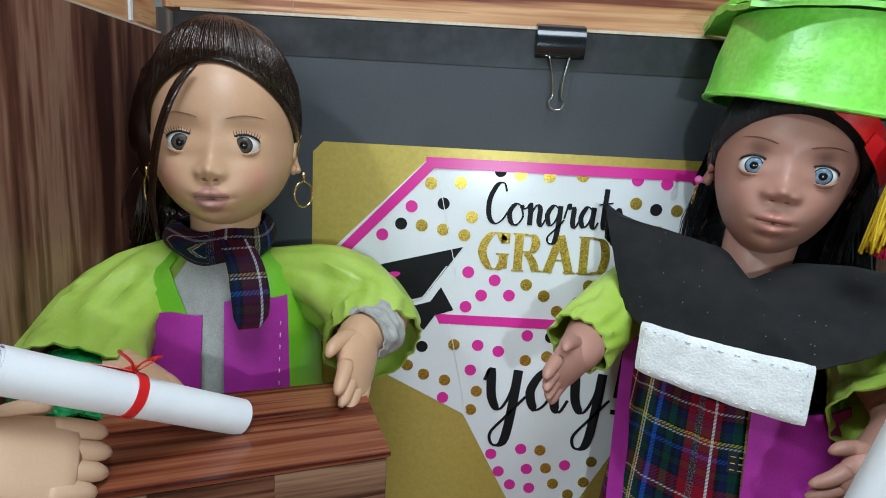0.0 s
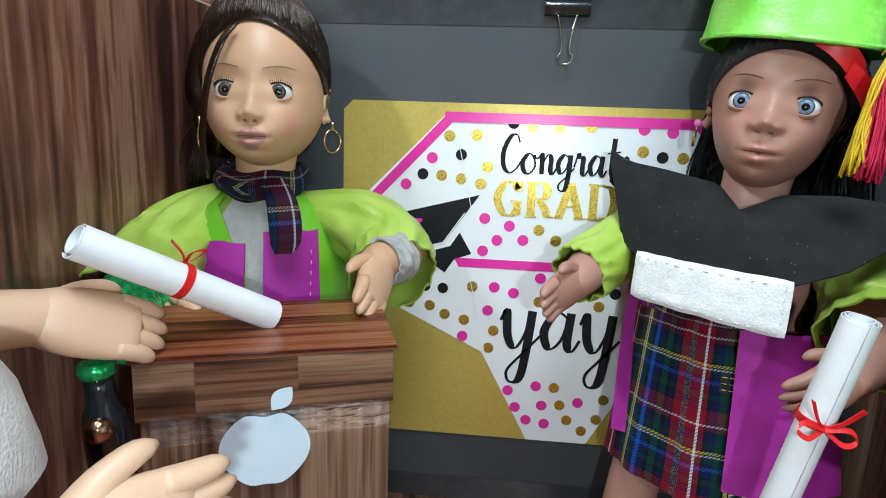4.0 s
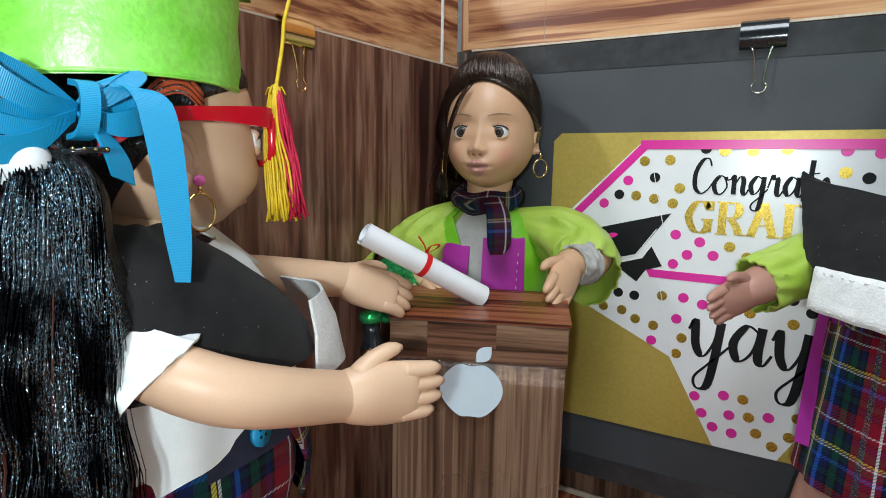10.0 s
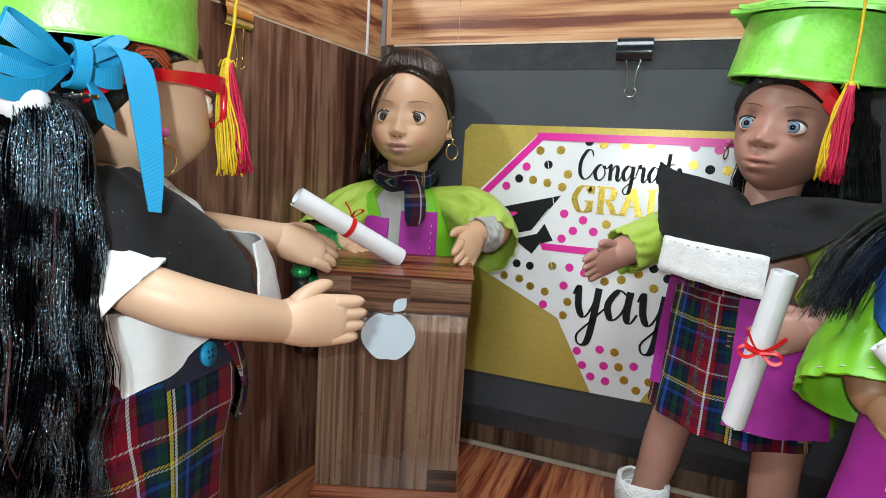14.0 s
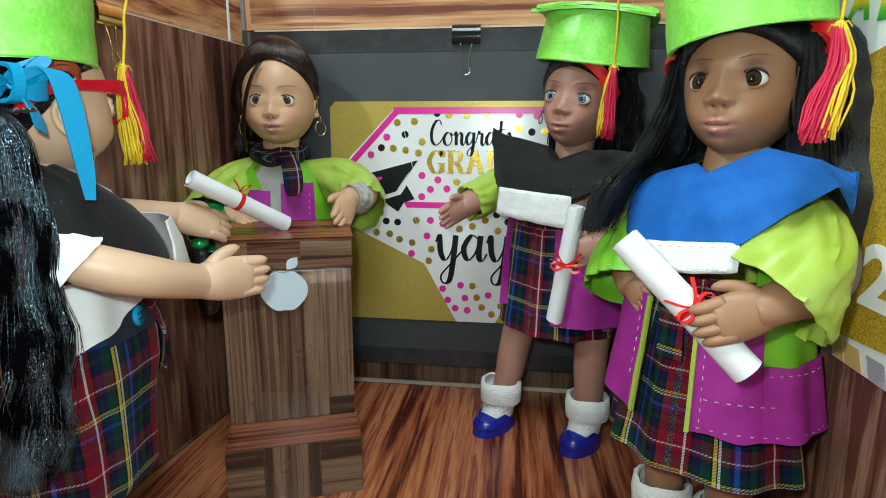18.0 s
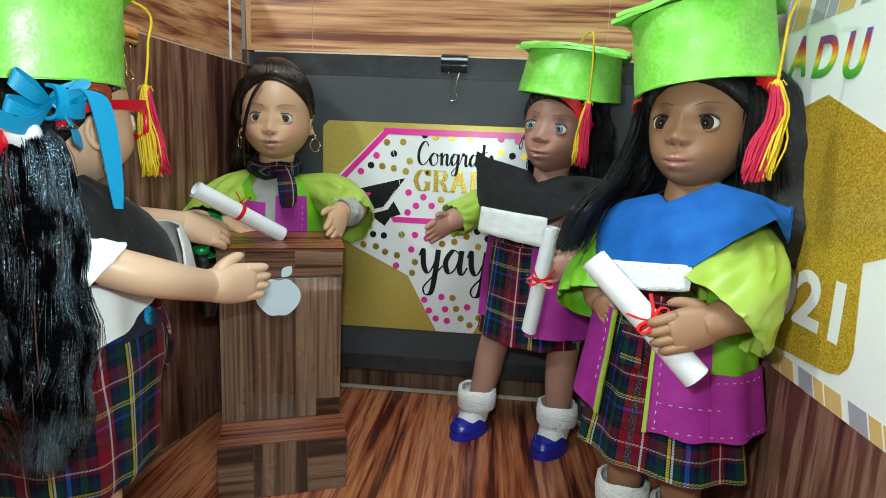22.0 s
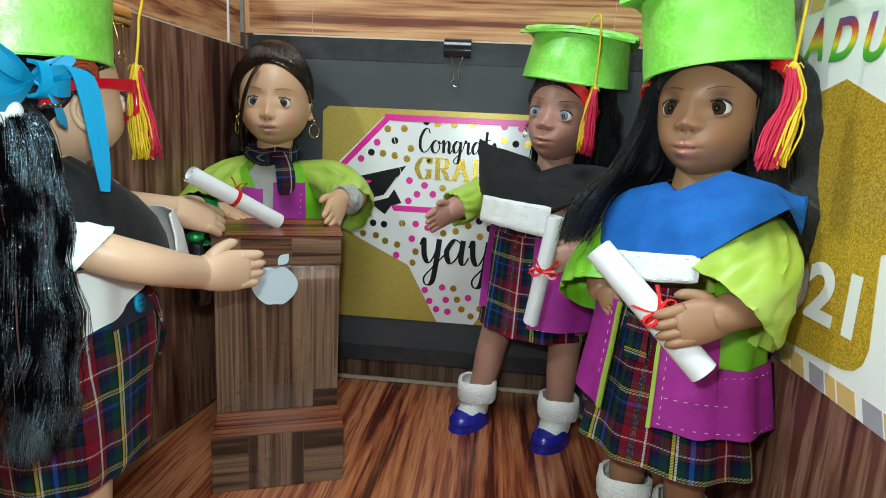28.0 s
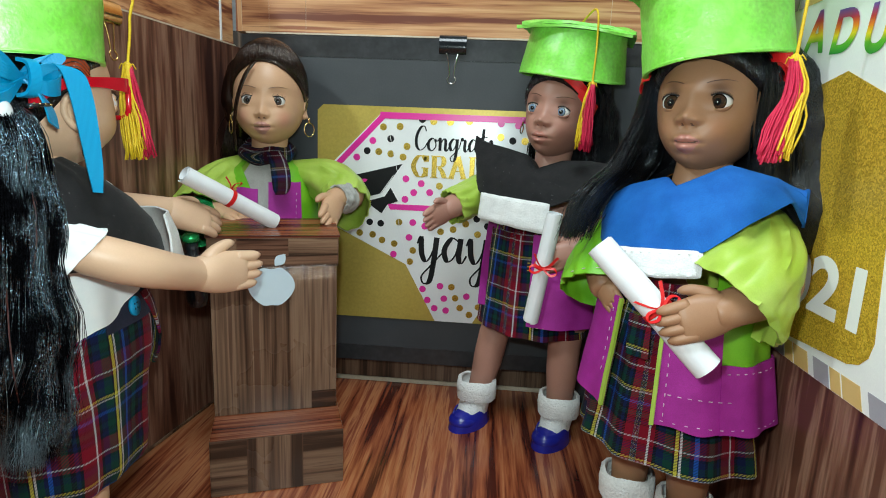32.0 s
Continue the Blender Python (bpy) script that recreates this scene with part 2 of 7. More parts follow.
BROWN = [(0.040, 0.014, 0.010), (0.10, 0.038, 0.024), (0.17, 0.072, 0.046), (0.28, 0.15, 0.10), (0.12, 0.048, 0.03)]
ORANGE = [(0.16, 0.045, 0.024), (0.40, 0.17, 0.075), (0.54, 0.27, 0.125), (0.64, 0.36, 0.18), (0.31, 0.11, 0.055)]
WALNUT = [(0.034, 0.018, 0.011), (0.092, 0.049, 0.030), (0.158, 0.092, 0.057), (0.225, 0.140, 0.090), (0.098, 0.051, 0.032)]
RED = [(0.066, 0.013, 0.008), (0.225, 0.055, 0.024), (0.35, 0.104, 0.042), (0.46, 0.175, 0.076), (0.21, 0.051, 0.025)]
W_WALL = wood("wood_paper_upright", BROWN, "Z", 0.30, across=34, along=2.2)
W_TOP = wood("wood_paper_level", ORANGE, "X", 0.35, across=42)
W_TOPL = wood("wood_paper_level_side", ORANGE, "Y", 0.35, across=42)
W_TOPV = wood("wood_paper_corner", ORANGE, "Z", 0.35, across=42)
W_FLOOR = wood("wood_paper_floor", RED, "Y", 0.22, turn=(0, 0, 24), across=48, along=2.2)
W_SKIRT = wood("wood_paper_skirting", WALNUT, "Z", 0.35, across=50)
W_LEC = wood("wood_paper_lectern", WALNUT, "Z", 0.26, across=60, along=1.2, shift=3.1)
W_LEC_X = wood("wood_paper_lectern_band", [(c[0] * 0.9, c[1] * 0.75, c[2] * 0.7) for c in WALNUT], "X", 0.22, across=60, shift=5.0)
W_LEC_Y = wood("wood_paper_lectern_patch", [(c[0] * 1.15, c[1] * 1.1, c[2] * 1.05) for c in WALNUT], "X", 0.2, across=75, along=2.5, shift=9.0)
W_LEC_D = wood("wood_paper_lectern_dark_patch", [(c[0] * 0.75, c[1] * 0.55, c[2] * 0.5) for c in WALNUT], "X", 0.2, across=75, along=2.5, shift=12.0)
W_LEC_TOP = wood("wood_paper_lectern_top", [(c[0] * 0.6, c[1] * 0.55, c[2] * 0.6) for c in RED], "X", 0.20, across=70, shift=1.0)
CUT_EDGE = surface("cut_card_edge", (0.62, 0.5, 0.38), (0.72, 0.62, 0.5), rough=0.8)
BOARD = surface("grey_board_paper", (0.040, 0.044, 0.050), (0.052, 0.056, 0.062), 14, 0.55, bump=0.15, fine=500, vary=0.15)
TAPE = surface("black_tape", (0.030, 0.031, 0.034), (0.045, 0.046, 0.05), 60, 0.30, bump=0.2, fine=160, depth=0.0006, vary=0.3)
GOLD_PAPER = surface("gold_foil_card", (0.50, 0.37, 0.07), (0.57, 0.43, 0.10), 8, 0.36, 0.3, bump=0.08, fine=300, vary=0.12)
WHITE_CARD = surface("white_card", (0.76, 0.76, 0.77), (0.82, 0.82, 0.82), 10, 0.22, vary=0.04)
PINK_INK = surface("pink_ink", (0.72, 0.02, 0.30), (0.78, 0.03, 0.34), 20, 0.3, vary=0.08)
BLACK_INK = surface("black_ink", (0.008, 0.008, 0.009), (0.014, 0.014, 0.015), 30, 0.5, spec=0.15, vary=0.2)
GOLD_GLITTER = glitter("gold_glitter", (0.30, 0.19, 0.02), (0.75, 0.52, 0.09))
BANNER_GOLD = glitter("banner_gold_glitter", (0.42, 0.24, 0.016), (0.85, 0.55, 0.06), 0.4, 0.35)
BANNER_WHITE = surface("banner_white", (0.80, 0.80, 0.80), (0.84, 0.84, 0.83), 12, 0.4, vary=0.04)
BANNER_GREY = surface("banner_grey", (0.33, 0.32, 0.36), (0.40, 0.39, 0.43), 20, 0.4, vary=0.06)
BANNER_TAN = surface("banner_tan", (0.62, 0.40, 0.13), (0.68, 0.46, 0.18), 20, 0.4, vary=0.06)
STICKER = surface("silver_blue_sticker", (0.58, 0.70, 0.78), (0.62, 0.74, 0.81), 30, 0.4, vary=0.05)
LIME = surface("lime_satin", (0.14, 0.42, 0.012), (0.20, 0.50, 0.02), 40, 0.42, bump=0.25, fine=1200, depth=0.0003, vary=0.12)
LIME_PALE = surface("pale_lime_satin", (0.34, 0.50, 0.055), (0.43, 0.58, 0.10), 40, 0.36, bump=0.25, fine=1200, depth=0.0003, vary=0.1)
LIME_FELT = surface("lime_felt", (0.25, 0.86, 0.07), (0.35, 0.94, 0.14), 70, 0.38, spec=1.0, bump=0.30, fine=300, depth=0.0011, vary=0.18)
MAGENTA = surface("magenta_felt", (0.36, 0.012, 0.27), (0.44, 0.022, 0.34), 50, 0.7, bump=0.4, fine=1500, vary=0.25)
BLACK_FELT = surface("black_felt", (0.010, 0.010, 0.011), (0.017, 0.016, 0.017), 70, 0.85, spec=0.25, bump=0.5, fine=1600, vary=0.4, sheen=0.06)
lint_n, lint_l, lint_b = BLACK_FELT.node_tree.nodes, BLACK_FELT.node_tree.links, BLACK_FELT.node_tree.nodes["Principled BSDF"]
lint_old = lint_b.inputs["Base Color"].links[0].from_socket
lint_v = node(lint_n, "ShaderNodeTexVoronoi", Scale=170.0)
lint_l.new(coords(lint_n, lint_l, (1, 1, 1)), lint_v.inputs["Vector"])
lint_r = ramp(lint_n, [(0.045, (0.5, 0.5, 0.5)), (0.075, (0.0, 0.0, 0.0))])
lint_l.new(lint_v.outputs["Distance"], lint_r.inputs[0])
lint_l.new(mixed(lint_n, lint_l, "MIX", lint_r.outputs[0], lint_old, (0.30, 0.30, 0.29)), lint_b.inputs["Base Color"])
BLUE_FELT = surface("blue_felt", (0.00656, 0.1066, 0.4264), (0.01148, 0.1394, 0.5084), 60, 0.8, spec=0.3, bump=0.5, fine=1500, vary=0.25)
WHITE_FELT = surface("white_felt", (0.74, 0.74, 0.73), (0.82, 0.82, 0.81), 70, 0.85, bump=0.6, fine=700, depth=0.0008, vary=0.14)
WHITE_CLOTH = surface("white_cotton", (0.78, 0.82, 0.83), (0.84, 0.87, 0.87), 60, 0.7, bump=0.3, fine=1800, vary=0.08)
GREY_KNIT = surface("grey_jersey", (0.42, 0.41, 0.38), (0.5, 0.49, 0.46), 90, 0.85, bump=0.5, fine=1500, vary=0.3)
NAVY_WOOL = surface("navy_wool", (0.008, 0.011, 0.030), (0.014, 0.018, 0.045), 80, 0.85, bump=0.5, fine=1500, vary=0.3)
TARTAN = tartan("tartan_wool")
TARTAN_DARK = tartan("dark_tartan_wool", True)
SKIN_FAIR = surface("fair_vinyl_skin", (0.66, 0.425, 0.28), (0.70, 0.465, 0.31), 25, 0.42, spec=0.45, vary=0.04)
SKIN_TAN = surface("tan_vinyl_skin", (0.59, 0.345, 0.205), (0.64, 0.385, 0.232), 25, 0.42, spec=0.45, vary=0.05)
SKIN_DEEP = surface("deep_brown_vinyl_skin", (0.40, 0.198, 0.148), (0.44, 0.222, 0.166), 25, 0.45, spec=0.45, vary=0.06)
SKIN_BROWN = surface("brown_vinyl_skin", (0.31, 0.155, 0.080), (0.36, 0.185, 0.100), 25, 0.45, spec=0.45, vary=0.06)
HAIR_BLACK = hair_gloss("black_doll_hair", (0.0015, 0.0015, 0.002), (0.004, 0.004, 0.005), 0.16, 0.5, None, 420, 1.6, 0.0018)
HAIR_SPARK = hair_gloss("sparkling_black_doll_hair", (0.0015, 0.0015, 0.002), (0.004, 0.004, 0.005), 0.17, 0.6, None, 320, 2.2, 0.005, 0.80, (0.62, 0.86, 1.0))
HAIR_BROWN = hair_gloss("dark_brown_doll_hair", (0.003, 0.0014, 0.001), (0.010, 0.004, 0.0025), 0.13, 0.5, None, 60, 1.65, 0.0018, 0.14, (1.0, 0.86, 0.76))
HAIR_RED = hair_gloss("dark_red_doll_hair", (0.05, 0.006, 0.003), (0.13, 0.016, 0.007), 0.3)
HAIR_ORANGE = hair_gloss("orange_doll_hair", (0.45, 0.05, 0.008), (0.75, 0.13, 0.02), 0.3)
EYE_WHITE = surface("eye_white", (0.72, 0.70, 0.68), (0.78, 0.76, 0.74), 60, 0.15, vary=0.03)
IRIS_BROWN = surface("brown_iris", (0.035, 0.018, 0.010), (0.07, 0.035, 0.02), 400, 0.08, vary=0.4)
IRIS_GREY = surface("grey_brown_iris", (0.07, 0.055, 0.045), (0.13, 0.105, 0.09), 400, 0.08, vary=0.4)
IRIS_BLUE = surface("grey_blue_iris", (0.16, 0.24, 0.34), (0.28, 0.38, 0.5), 400, 0.08, vary=0.4)
PUPIL = surface("pupil_black", (0.004, 0.004, 0.004), (0.006, 0.006, 0.006), 60, 0.06)
LIP_ROSE = surface("rose_lip", (0.48, 0.235, 0.195), (0.52, 0.26, 0.215), 60, 0.35, vary=0.05)
LIP_DARK = surface("brown_lip", (0.46, 0.20, 0.155), (0.50, 0.225, 0.175), 60, 0.25, vary=0.05)
BROW = surface("brow_brown", (0.22, 0.12, 0.075), (0.26, 0.15, 0.09), 200, 0.6)
BROW_DARK = surface("brow_dark", (0.12, 0.055, 0.036), (0.15, 0.07, 0.045), 200, 0.6)
LASH = surface("lash_black", (0.006, 0.005, 0.005), (0.01, 0.009, 0.008), 200, 0.6)
RED_PLASTIC = surface("red_plastic", (0.60, 0.006, 0.018), (0.66, 0.010, 0.025), 40, 0.12, vary=0.04)
RED_SATIN = surface("red_satin", (0.62, 0.008, 0.012), (0.74, 0.02, 0.02), 60, 0.3, bump=0.2, fine=1300, vary=0.12)
RED_THREAD = surface("crimson_thread", (0.58, 0.006, 0.05), (0.72, 0.012, 0.075), 300, 0.6, bump=0.4, fine=2600, vary=0.3)
YELLOW_THREAD = surface("yellow_thread", (0.80, 0.50, 0.010), (0.88, 0.62, 0.02), 300, 0.55, bump=0.4, fine=2600, vary=0.25)
BLUE_RIBBON = ribbed("blue_grosgrain", (0.0, 0.25, 0.50), (0.002, 0.31, 0.58), 0.0007)
BALL_WHITE = surface("white_gloss_ball", (0.74, 0.76, 0.78), (0.80, 0.82, 0.84), 40, 0.16, vary=0.03)
PAPER = surface("white_paper", (0.78, 0.79, 0.82), (0.84, 0.85, 0.87), 40, 0.5, vary=0.03)
GOLD_METAL = surface("gold_metal", (0.72, 0.50, 0.20), (0.80, 0.58, 0.26), 80, 0.18, 1.0, vary=0.05)
STEEL = surface("steel_wire", (0.60, 0.59, 0.56), (0.7, 0.69, 0.66), 80, 0.15, 1.0, vary=0.05)
BLACK_ENAMEL = surface("black_enamel", (0.008, 0.010, 0.012), (0.014, 0.017, 0.02), 80, 0.16, vary=0.1)
BLUE_VINYL = surface("blue_vinyl_shoe", (0.012, 0.015, 0.24), (0.018, 0.022, 0.32), 40, 0.25, vary=0.08)
PINK_PEARL = surface("pink_pearl", (0.75, 0.12, 0.42), (0.82, 0.2, 0.5), 80, 0.15, vary=0.05)
FLUFF = surface("white_fluffy_knit", (0.84, 0.83, 0.81), (0.90, 0.89, 0.87), 120, 0.95, bump=1.0, fine=420, depth=0.002, vary=0.12)
GREEN_FOIL = surface("green_foil", (0.02, 0.45, 0.12), (0.06, 0.62, 0.22), 120, 0.15, 0.7, bump=0.8, fine=130, depth=0.003, vary=0.2)
BRONZE = surface("bronze_bead", (0.35, 0.2, 0.12), (0.5, 0.32, 0.2), 120, 0.2, 1.0, bump=0.6, fine=300, depth=0.001, vary=0.3)
STITCH = surface("white_stitch", (0.70, 0.62, 0.68), (0.78, 0.70, 0.74), 300, 0.6)
STITCH_W = surface("soft_white_stitch", (0.80, 0.80, 0.80), (0.85, 0.85, 0.85), 300, 0.7)
STITCH_G = surface("lime_stitch", (0.45, 0.62, 0.25), (0.55, 0.7, 0.35), 300, 0.6)
PLASTER = surface("painted_plaster", (0.42, 0.43, 0.44), (0.48, 0.49, 0.5), 3, 0.9, bump=0.1, fine=60)
TABLE = surface("table_top", (0.30, 0.20, 0.13), (0.36, 0.25, 0.17), 6, 0.5, bump=0.1, fine=80)

# ---- mesh helpers ----


class Build:
    """Collects verts, faces, material slots and metre coordinates into one mesh."""

    def __init__(self):
        self.v, self.f, self.m, self.uv, self.round, self.crisp = [], [], [], [], True, False

    def add(self, verts, faces, mat=0, uvs=None):
        k = len(self.v)
        verts = [tuple(p) for p in verts]
        self.v += verts
        self.uv += [tuple(u) for u in uvs] if uvs is not None else [(p[0], p[2]) for p in verts]
        self.f += [tuple(i + k for i in f) for f in faces]
        self.m += [mat] * len(faces) if isinstance(mat, int) else list(mat)
        return self

    def mesh(self, name, mats, smooth=True):
        me = bpy.data.meshes.new(name)
        me.from_pydata(self.v, [], self.f)
        for mt in mats:
            me.materials.append(mt)
        me.polygons.foreach_set("material_index", self.m)
        me.polygons.foreach_set("use_smooth", [smooth and self.round] * len(self.f))
        layer = me.uv_layers.new(name="UVMap")
        idx = np.empty(len(me.loops), dtype=np.int32)
        me.loops.foreach_get("vertex_index", idx)
        layer.data.foreach_set("uv", np.array(self.uv, dtype=np.float32)[idx].ravel())
        me.update()
        if self.crisp and self.round:
            me.set_sharp_from_angle(angle=radians(55))
        return me


def thing(name, label, category, m=None, group="", kind="", build=None, mats=None, smooth=True):
    ob = new(name, build.mesh(name, mats, smooth) if build else None)
    if m is not None:
        ob.matrix_world = m
    return tagged(ob, label, category, group, kind)


def part(name, build, mats, parent, label="", smooth=True):
    ob = new(name, build.mesh(name, mats if isinstance(mats, list) else [mats], smooth))
    ob.parent = parent
    return tagged(ob, label)


def block(x0, x1, y0, y1, z0, z1, bevel=0.0015, b=None, mat=0):
    """A box with small chamfers."""
    b = b or Build()
    b.round = False
    bm = bmesh.new()
    bmesh.ops.create_cube(bm, size=1.0)
    for v in bm.verts:
        v.co = Vector(((x0 + x1) / 2 + v.co.x * (x1 - x0), (y0 + y1) / 2 + v.co.y * (y1 - y0), (z0 + z1) / 2 + v.co.z * (z1 - z0)))
    if bevel:
        bmesh.ops.bevel(bm, geom=bm.edges[:], offset=bevel, segments=2, affect="EDGES", profile=0.6)
    bm.verts.index_update()
    b.add([v.co[:] for v in bm.verts], [[v.index for v in f.verts] for f in bm.faces], mat)
    bm.free()
    return b


def frames_along(pts):
    pts = [Vector(p) for p in pts]
    out, side = [], None
    for i, p in enumerate(pts):
        t = (pts[min(i + 1, len(pts) - 1)] - pts[max(i - 1, 0)]).normalized()
        if side is None:
            side = t.orthogonal().normalized()
        side = (side - t * side.dot(t)).normalized()
        out.append((p, t, side, t.cross(side)))
    return out


def tube(pts, radii, seg=10, mat=0, b=None, caps=True, hint=None, flat=1.0, wrinkle=0.0, seed=0):
    """A round or flattened tube along points. hint: the way its first side axis points."""
    b = b or Build()
    fr = frames_along(pts)
    if hint is not None:
        side = Vector(hint)
        fixed = []
        for p, t, _, _ in fr:
            side = (side - t * side.dot(t)).normalized()
            fixed.append((p, t, side, t.cross(side)))
        fr = fixed
    if isinstance(radii, (int, float)):
        radii = [radii] * len(fr)
    verts, uvs, run = [], [], 0.0
    for i, ((p, t, s, u), r) in enumerate(zip(fr, radii)):
        run += (p - fr[i - 1][0]).length if i else 0
        for j in range(seg):
            a = 2 * math.pi * j / seg
            k = r
            if wrinkle:
                k *= 1 + wrinkle * noise.noise(Vector((math.cos(a) * 2.2 + seed, math.sin(a) * 2.2, run * 70)))
            verts.append(p + s * (math.cos(a) * k) + u * (math.sin(a) * k * flat))
            uvs.append((a * r, run))
    n = len(fr)
    faces = [(i * seg + j, i * seg + (j + 1) % seg, (i + 1) * seg + (j + 1) % seg, (i + 1) * seg + j) for i in range(n - 1) for j in range(seg)]
    if caps:
        faces += [tuple(range(seg))[::-1], tuple((n - 1) * seg + j for j in range(seg))]
    return b.add(verts, faces, mat, uvs)


def curve_points(pts, n):
    """A smooth line through points (Catmull-Rom)."""
    pts = [Vector(p) for p in pts]
    ext = [2 * pts[0] - pts[1]] + pts + [2 * pts[-1] - pts[-2]]
    out = []
    for i in range(n):
        s = i / (n - 1) * (len(pts) - 1)
        k = min(int(s), len(pts) - 2)
        t = s - k
        p0, p1, p2, p3 = ext[k:k + 4]
        out.append(0.5 * ((2 * p1) + (p2 - p0) * t + (2 * p0 - 5 * p1 + 4 * p2 - p3) * t * t + (3 * p1 - p0 - 3 * p2 + p3) * t ** 3))
    return out


def lerp_list(vals, n):
    return [float(v) for v in np.interp(np.linspace(0, len(vals) - 1, n), range(len(vals)), vals)]


def ball(c, r, nu=20, nv=14, mat=0, b=None, turn=None):
    b = b or Build()
    r = (r, r, r) if isinstance(r, (int, float)) else r
    verts, uvs = [], []
    for i in range(nv + 1):
        ph = math.pi * i / nv
        for j in range(nu):
            a = 2 * math.pi * j / nu
            p = Vector((r[0] * math.sin(ph) * math.cos(a), r[1] * math.sin(ph) * math.sin(a), r[2] * math.cos(ph)))
            if turn:
                p = turn @ p
            verts.append(Vector(c) + p)
            uvs.append((a * r[0], ph * r[2]))
    faces = [(i * nu + j, (i + 1) * nu + j, (i + 1) * nu + (j + 1) % nu, i * nu + (j + 1) % nu) for i in range(nv) for j in range(nu)]
    return b.add(verts, faces, mat, uvs)


def sheet(P, thick=0.0012, closed=False, mat=0, b=None, uv=None):
    """Cloth or card from a grid of points [rows][columns], given thickness. closed: columns run round."""
    b = b or Build()
    b.crisp = True
    P = np.array([[tuple(p) for p in row] for row in P], dtype=float)
    n, m = P.shape[:2]
    if closed:
        du = np.roll(P, -1, 1) - np.roll(P, 1, 1)
    else:
        du = np.gradient(P, axis=1)
    dv = np.gradient(P, axis=0)
    nor = np.cross(du, dv)
    nor /= np.maximum(np.linalg.norm(nor, axis=2, keepdims=True), 1e-9)
    out, inn = P + nor * thick / 2, P - nor * thick / 2
    if uv is None:
        lu = np.zeros((n, m))
        lu[:, 1:] = np.cumsum(np.linalg.norm(np.diff(P, axis=1), axis=2), axis=1)
        lv = np.zeros((n, m))
        lv[1:] = np.cumsum(np.linalg.norm(np.diff(P, axis=0), axis=2), axis=0)
        uv = np.stack([lu.mean(0, keepdims=True).repeat(n, 0) if not closed else lu, lv.mean(1, keepdims=True).repeat(m, 1)], 2)
    verts = np.concatenate([out.reshape(-1, 3), inn.reshape(-1, 3)])
    uvs = np.concatenate([uv.reshape(-1, 2)] * 2)
    k, cols = n * m, m if closed else m - 1
    faces = []
    for i in range(n - 1):
        for j in range(cols):
            a, c, d, e = i * m + j, i * m + (j + 1) % m, (i + 1) * m + (j + 1) % m, (i + 1) * m + j
            faces += [(a, c, d, e), (k + e, k + d, k + c, k + a)]
    for j in range(cols):
        a, c = j, (j + 1) % m
        faces.append((a, k + a, k + c, c))
        a, c = (n - 1) * m + j, (n - 1) * m + (j + 1) % m
        faces.append((c, k + c, k + a, a))
    if not closed:
        for i in range(n - 1):
            a, c = i * m, (i + 1) * m
            faces.append((c, k + c, k + a, a))
            a, c = i * m + m - 1, (i + 1) * m + m - 1
            faces.append((a, k + a, k + c, c))
    return b.add(verts, faces, mat, uvs)


def strip(pts, width, side, thick=0.0006, mat=0, b=None):
    """A flat ribbon along points; side: its width direction, or one for each point."""
    n = len(pts)
    sides = [Vector(side).normalized()] * n if not isinstance(side, list) else [Vector(s).normalized() for s in side]
    w = lerp_list(width, n) if isinstance(width, list) else [width] * n
    run, uv, P = 0.0, np.zeros((n, 3, 2)), []
    for i, p in enumerate(pts):
        p = Vector(p)
        run += (p - Vector(pts[i - 1])).length if i else 0
        P.append([p + sides[i] * (w[i] * s) for s in (-0.5, 0.0, 0.5)])
        for j, s in enumerate((-0.5, 0.0, 0.5)):
            uv[i, j] = (w[i] * s, run)
    return sheet(P, thick, mat=mat, b=b, uv=uv)


def plate(points, thick, to_world, mat=0, b=None):
    """A flat polygon (x, y) extruded from 0 to thick along local z, placed by a matrix."""
    b = b or Build()
    n = len(points)
    verts = [to_world @ Vector((x, y, 0)) for x, y in points] + [to_world @ Vector((x, y, thick)) for x, y in points]
    faces = [tuple(range(n))[::-1], tuple(range(n, 2 * n))] + [(i, (i + 1) % n, n + (i + 1) % n, n + i) for i in range(n)]
    return b.add(verts, faces, mat)


def disc(r, n=14, cx=0.0, cy=0.0):
    return [(cx + r * math.cos(2 * math.pi * i / n), cy + r * math.sin(2 * math.pi * i / n)) for i in range(n)]


def lettering(name, words, width, height, to_parent, material, parent, shear=0.0, bold=0.0, label=""):
    """Words in the built-in font, stretched to a width and height, as a flat mesh under parent."""
    cu = bpy.data.curves.new(name, "FONT")
    cu.body, cu.shear, cu.offset, cu.extrude, cu.resolution_u = words, shear, bold, 0.0, 6
    tmp = bpy.data.objects.new(name, cu)
    scene.collection.objects.link(tmp)
    bpy.context.view_layer.update()
    me = bpy.data.meshes.new_from_object(tmp.evaluated_get(bpy.context.evaluated_depsgraph_get()))
    bpy.data.objects.remove(tmp)
    xs, ys = [v.co.x for v in me.vertices], [v.co.y for v in me.vertices]
    x0, x1, y0, y1 = min(xs), max(xs), min(ys), max(ys)
    for v in me.vertices:
        v.co = ((v.co.x - x0) / (x1 - x0) * width, (v.co.y - y0) / (y1 - y0) * height, 0)
    me.materials.clear()
    me.materials.append(material)
    ob = new(name, me)
    ob.parent = parent
    ob.matrix_basis = to_parent
    return tagged(ob, label)


# ---- the set: a card stage with papered walls ----
FLOOR, BACK, FACE = -0.010, 0.470, 0.440

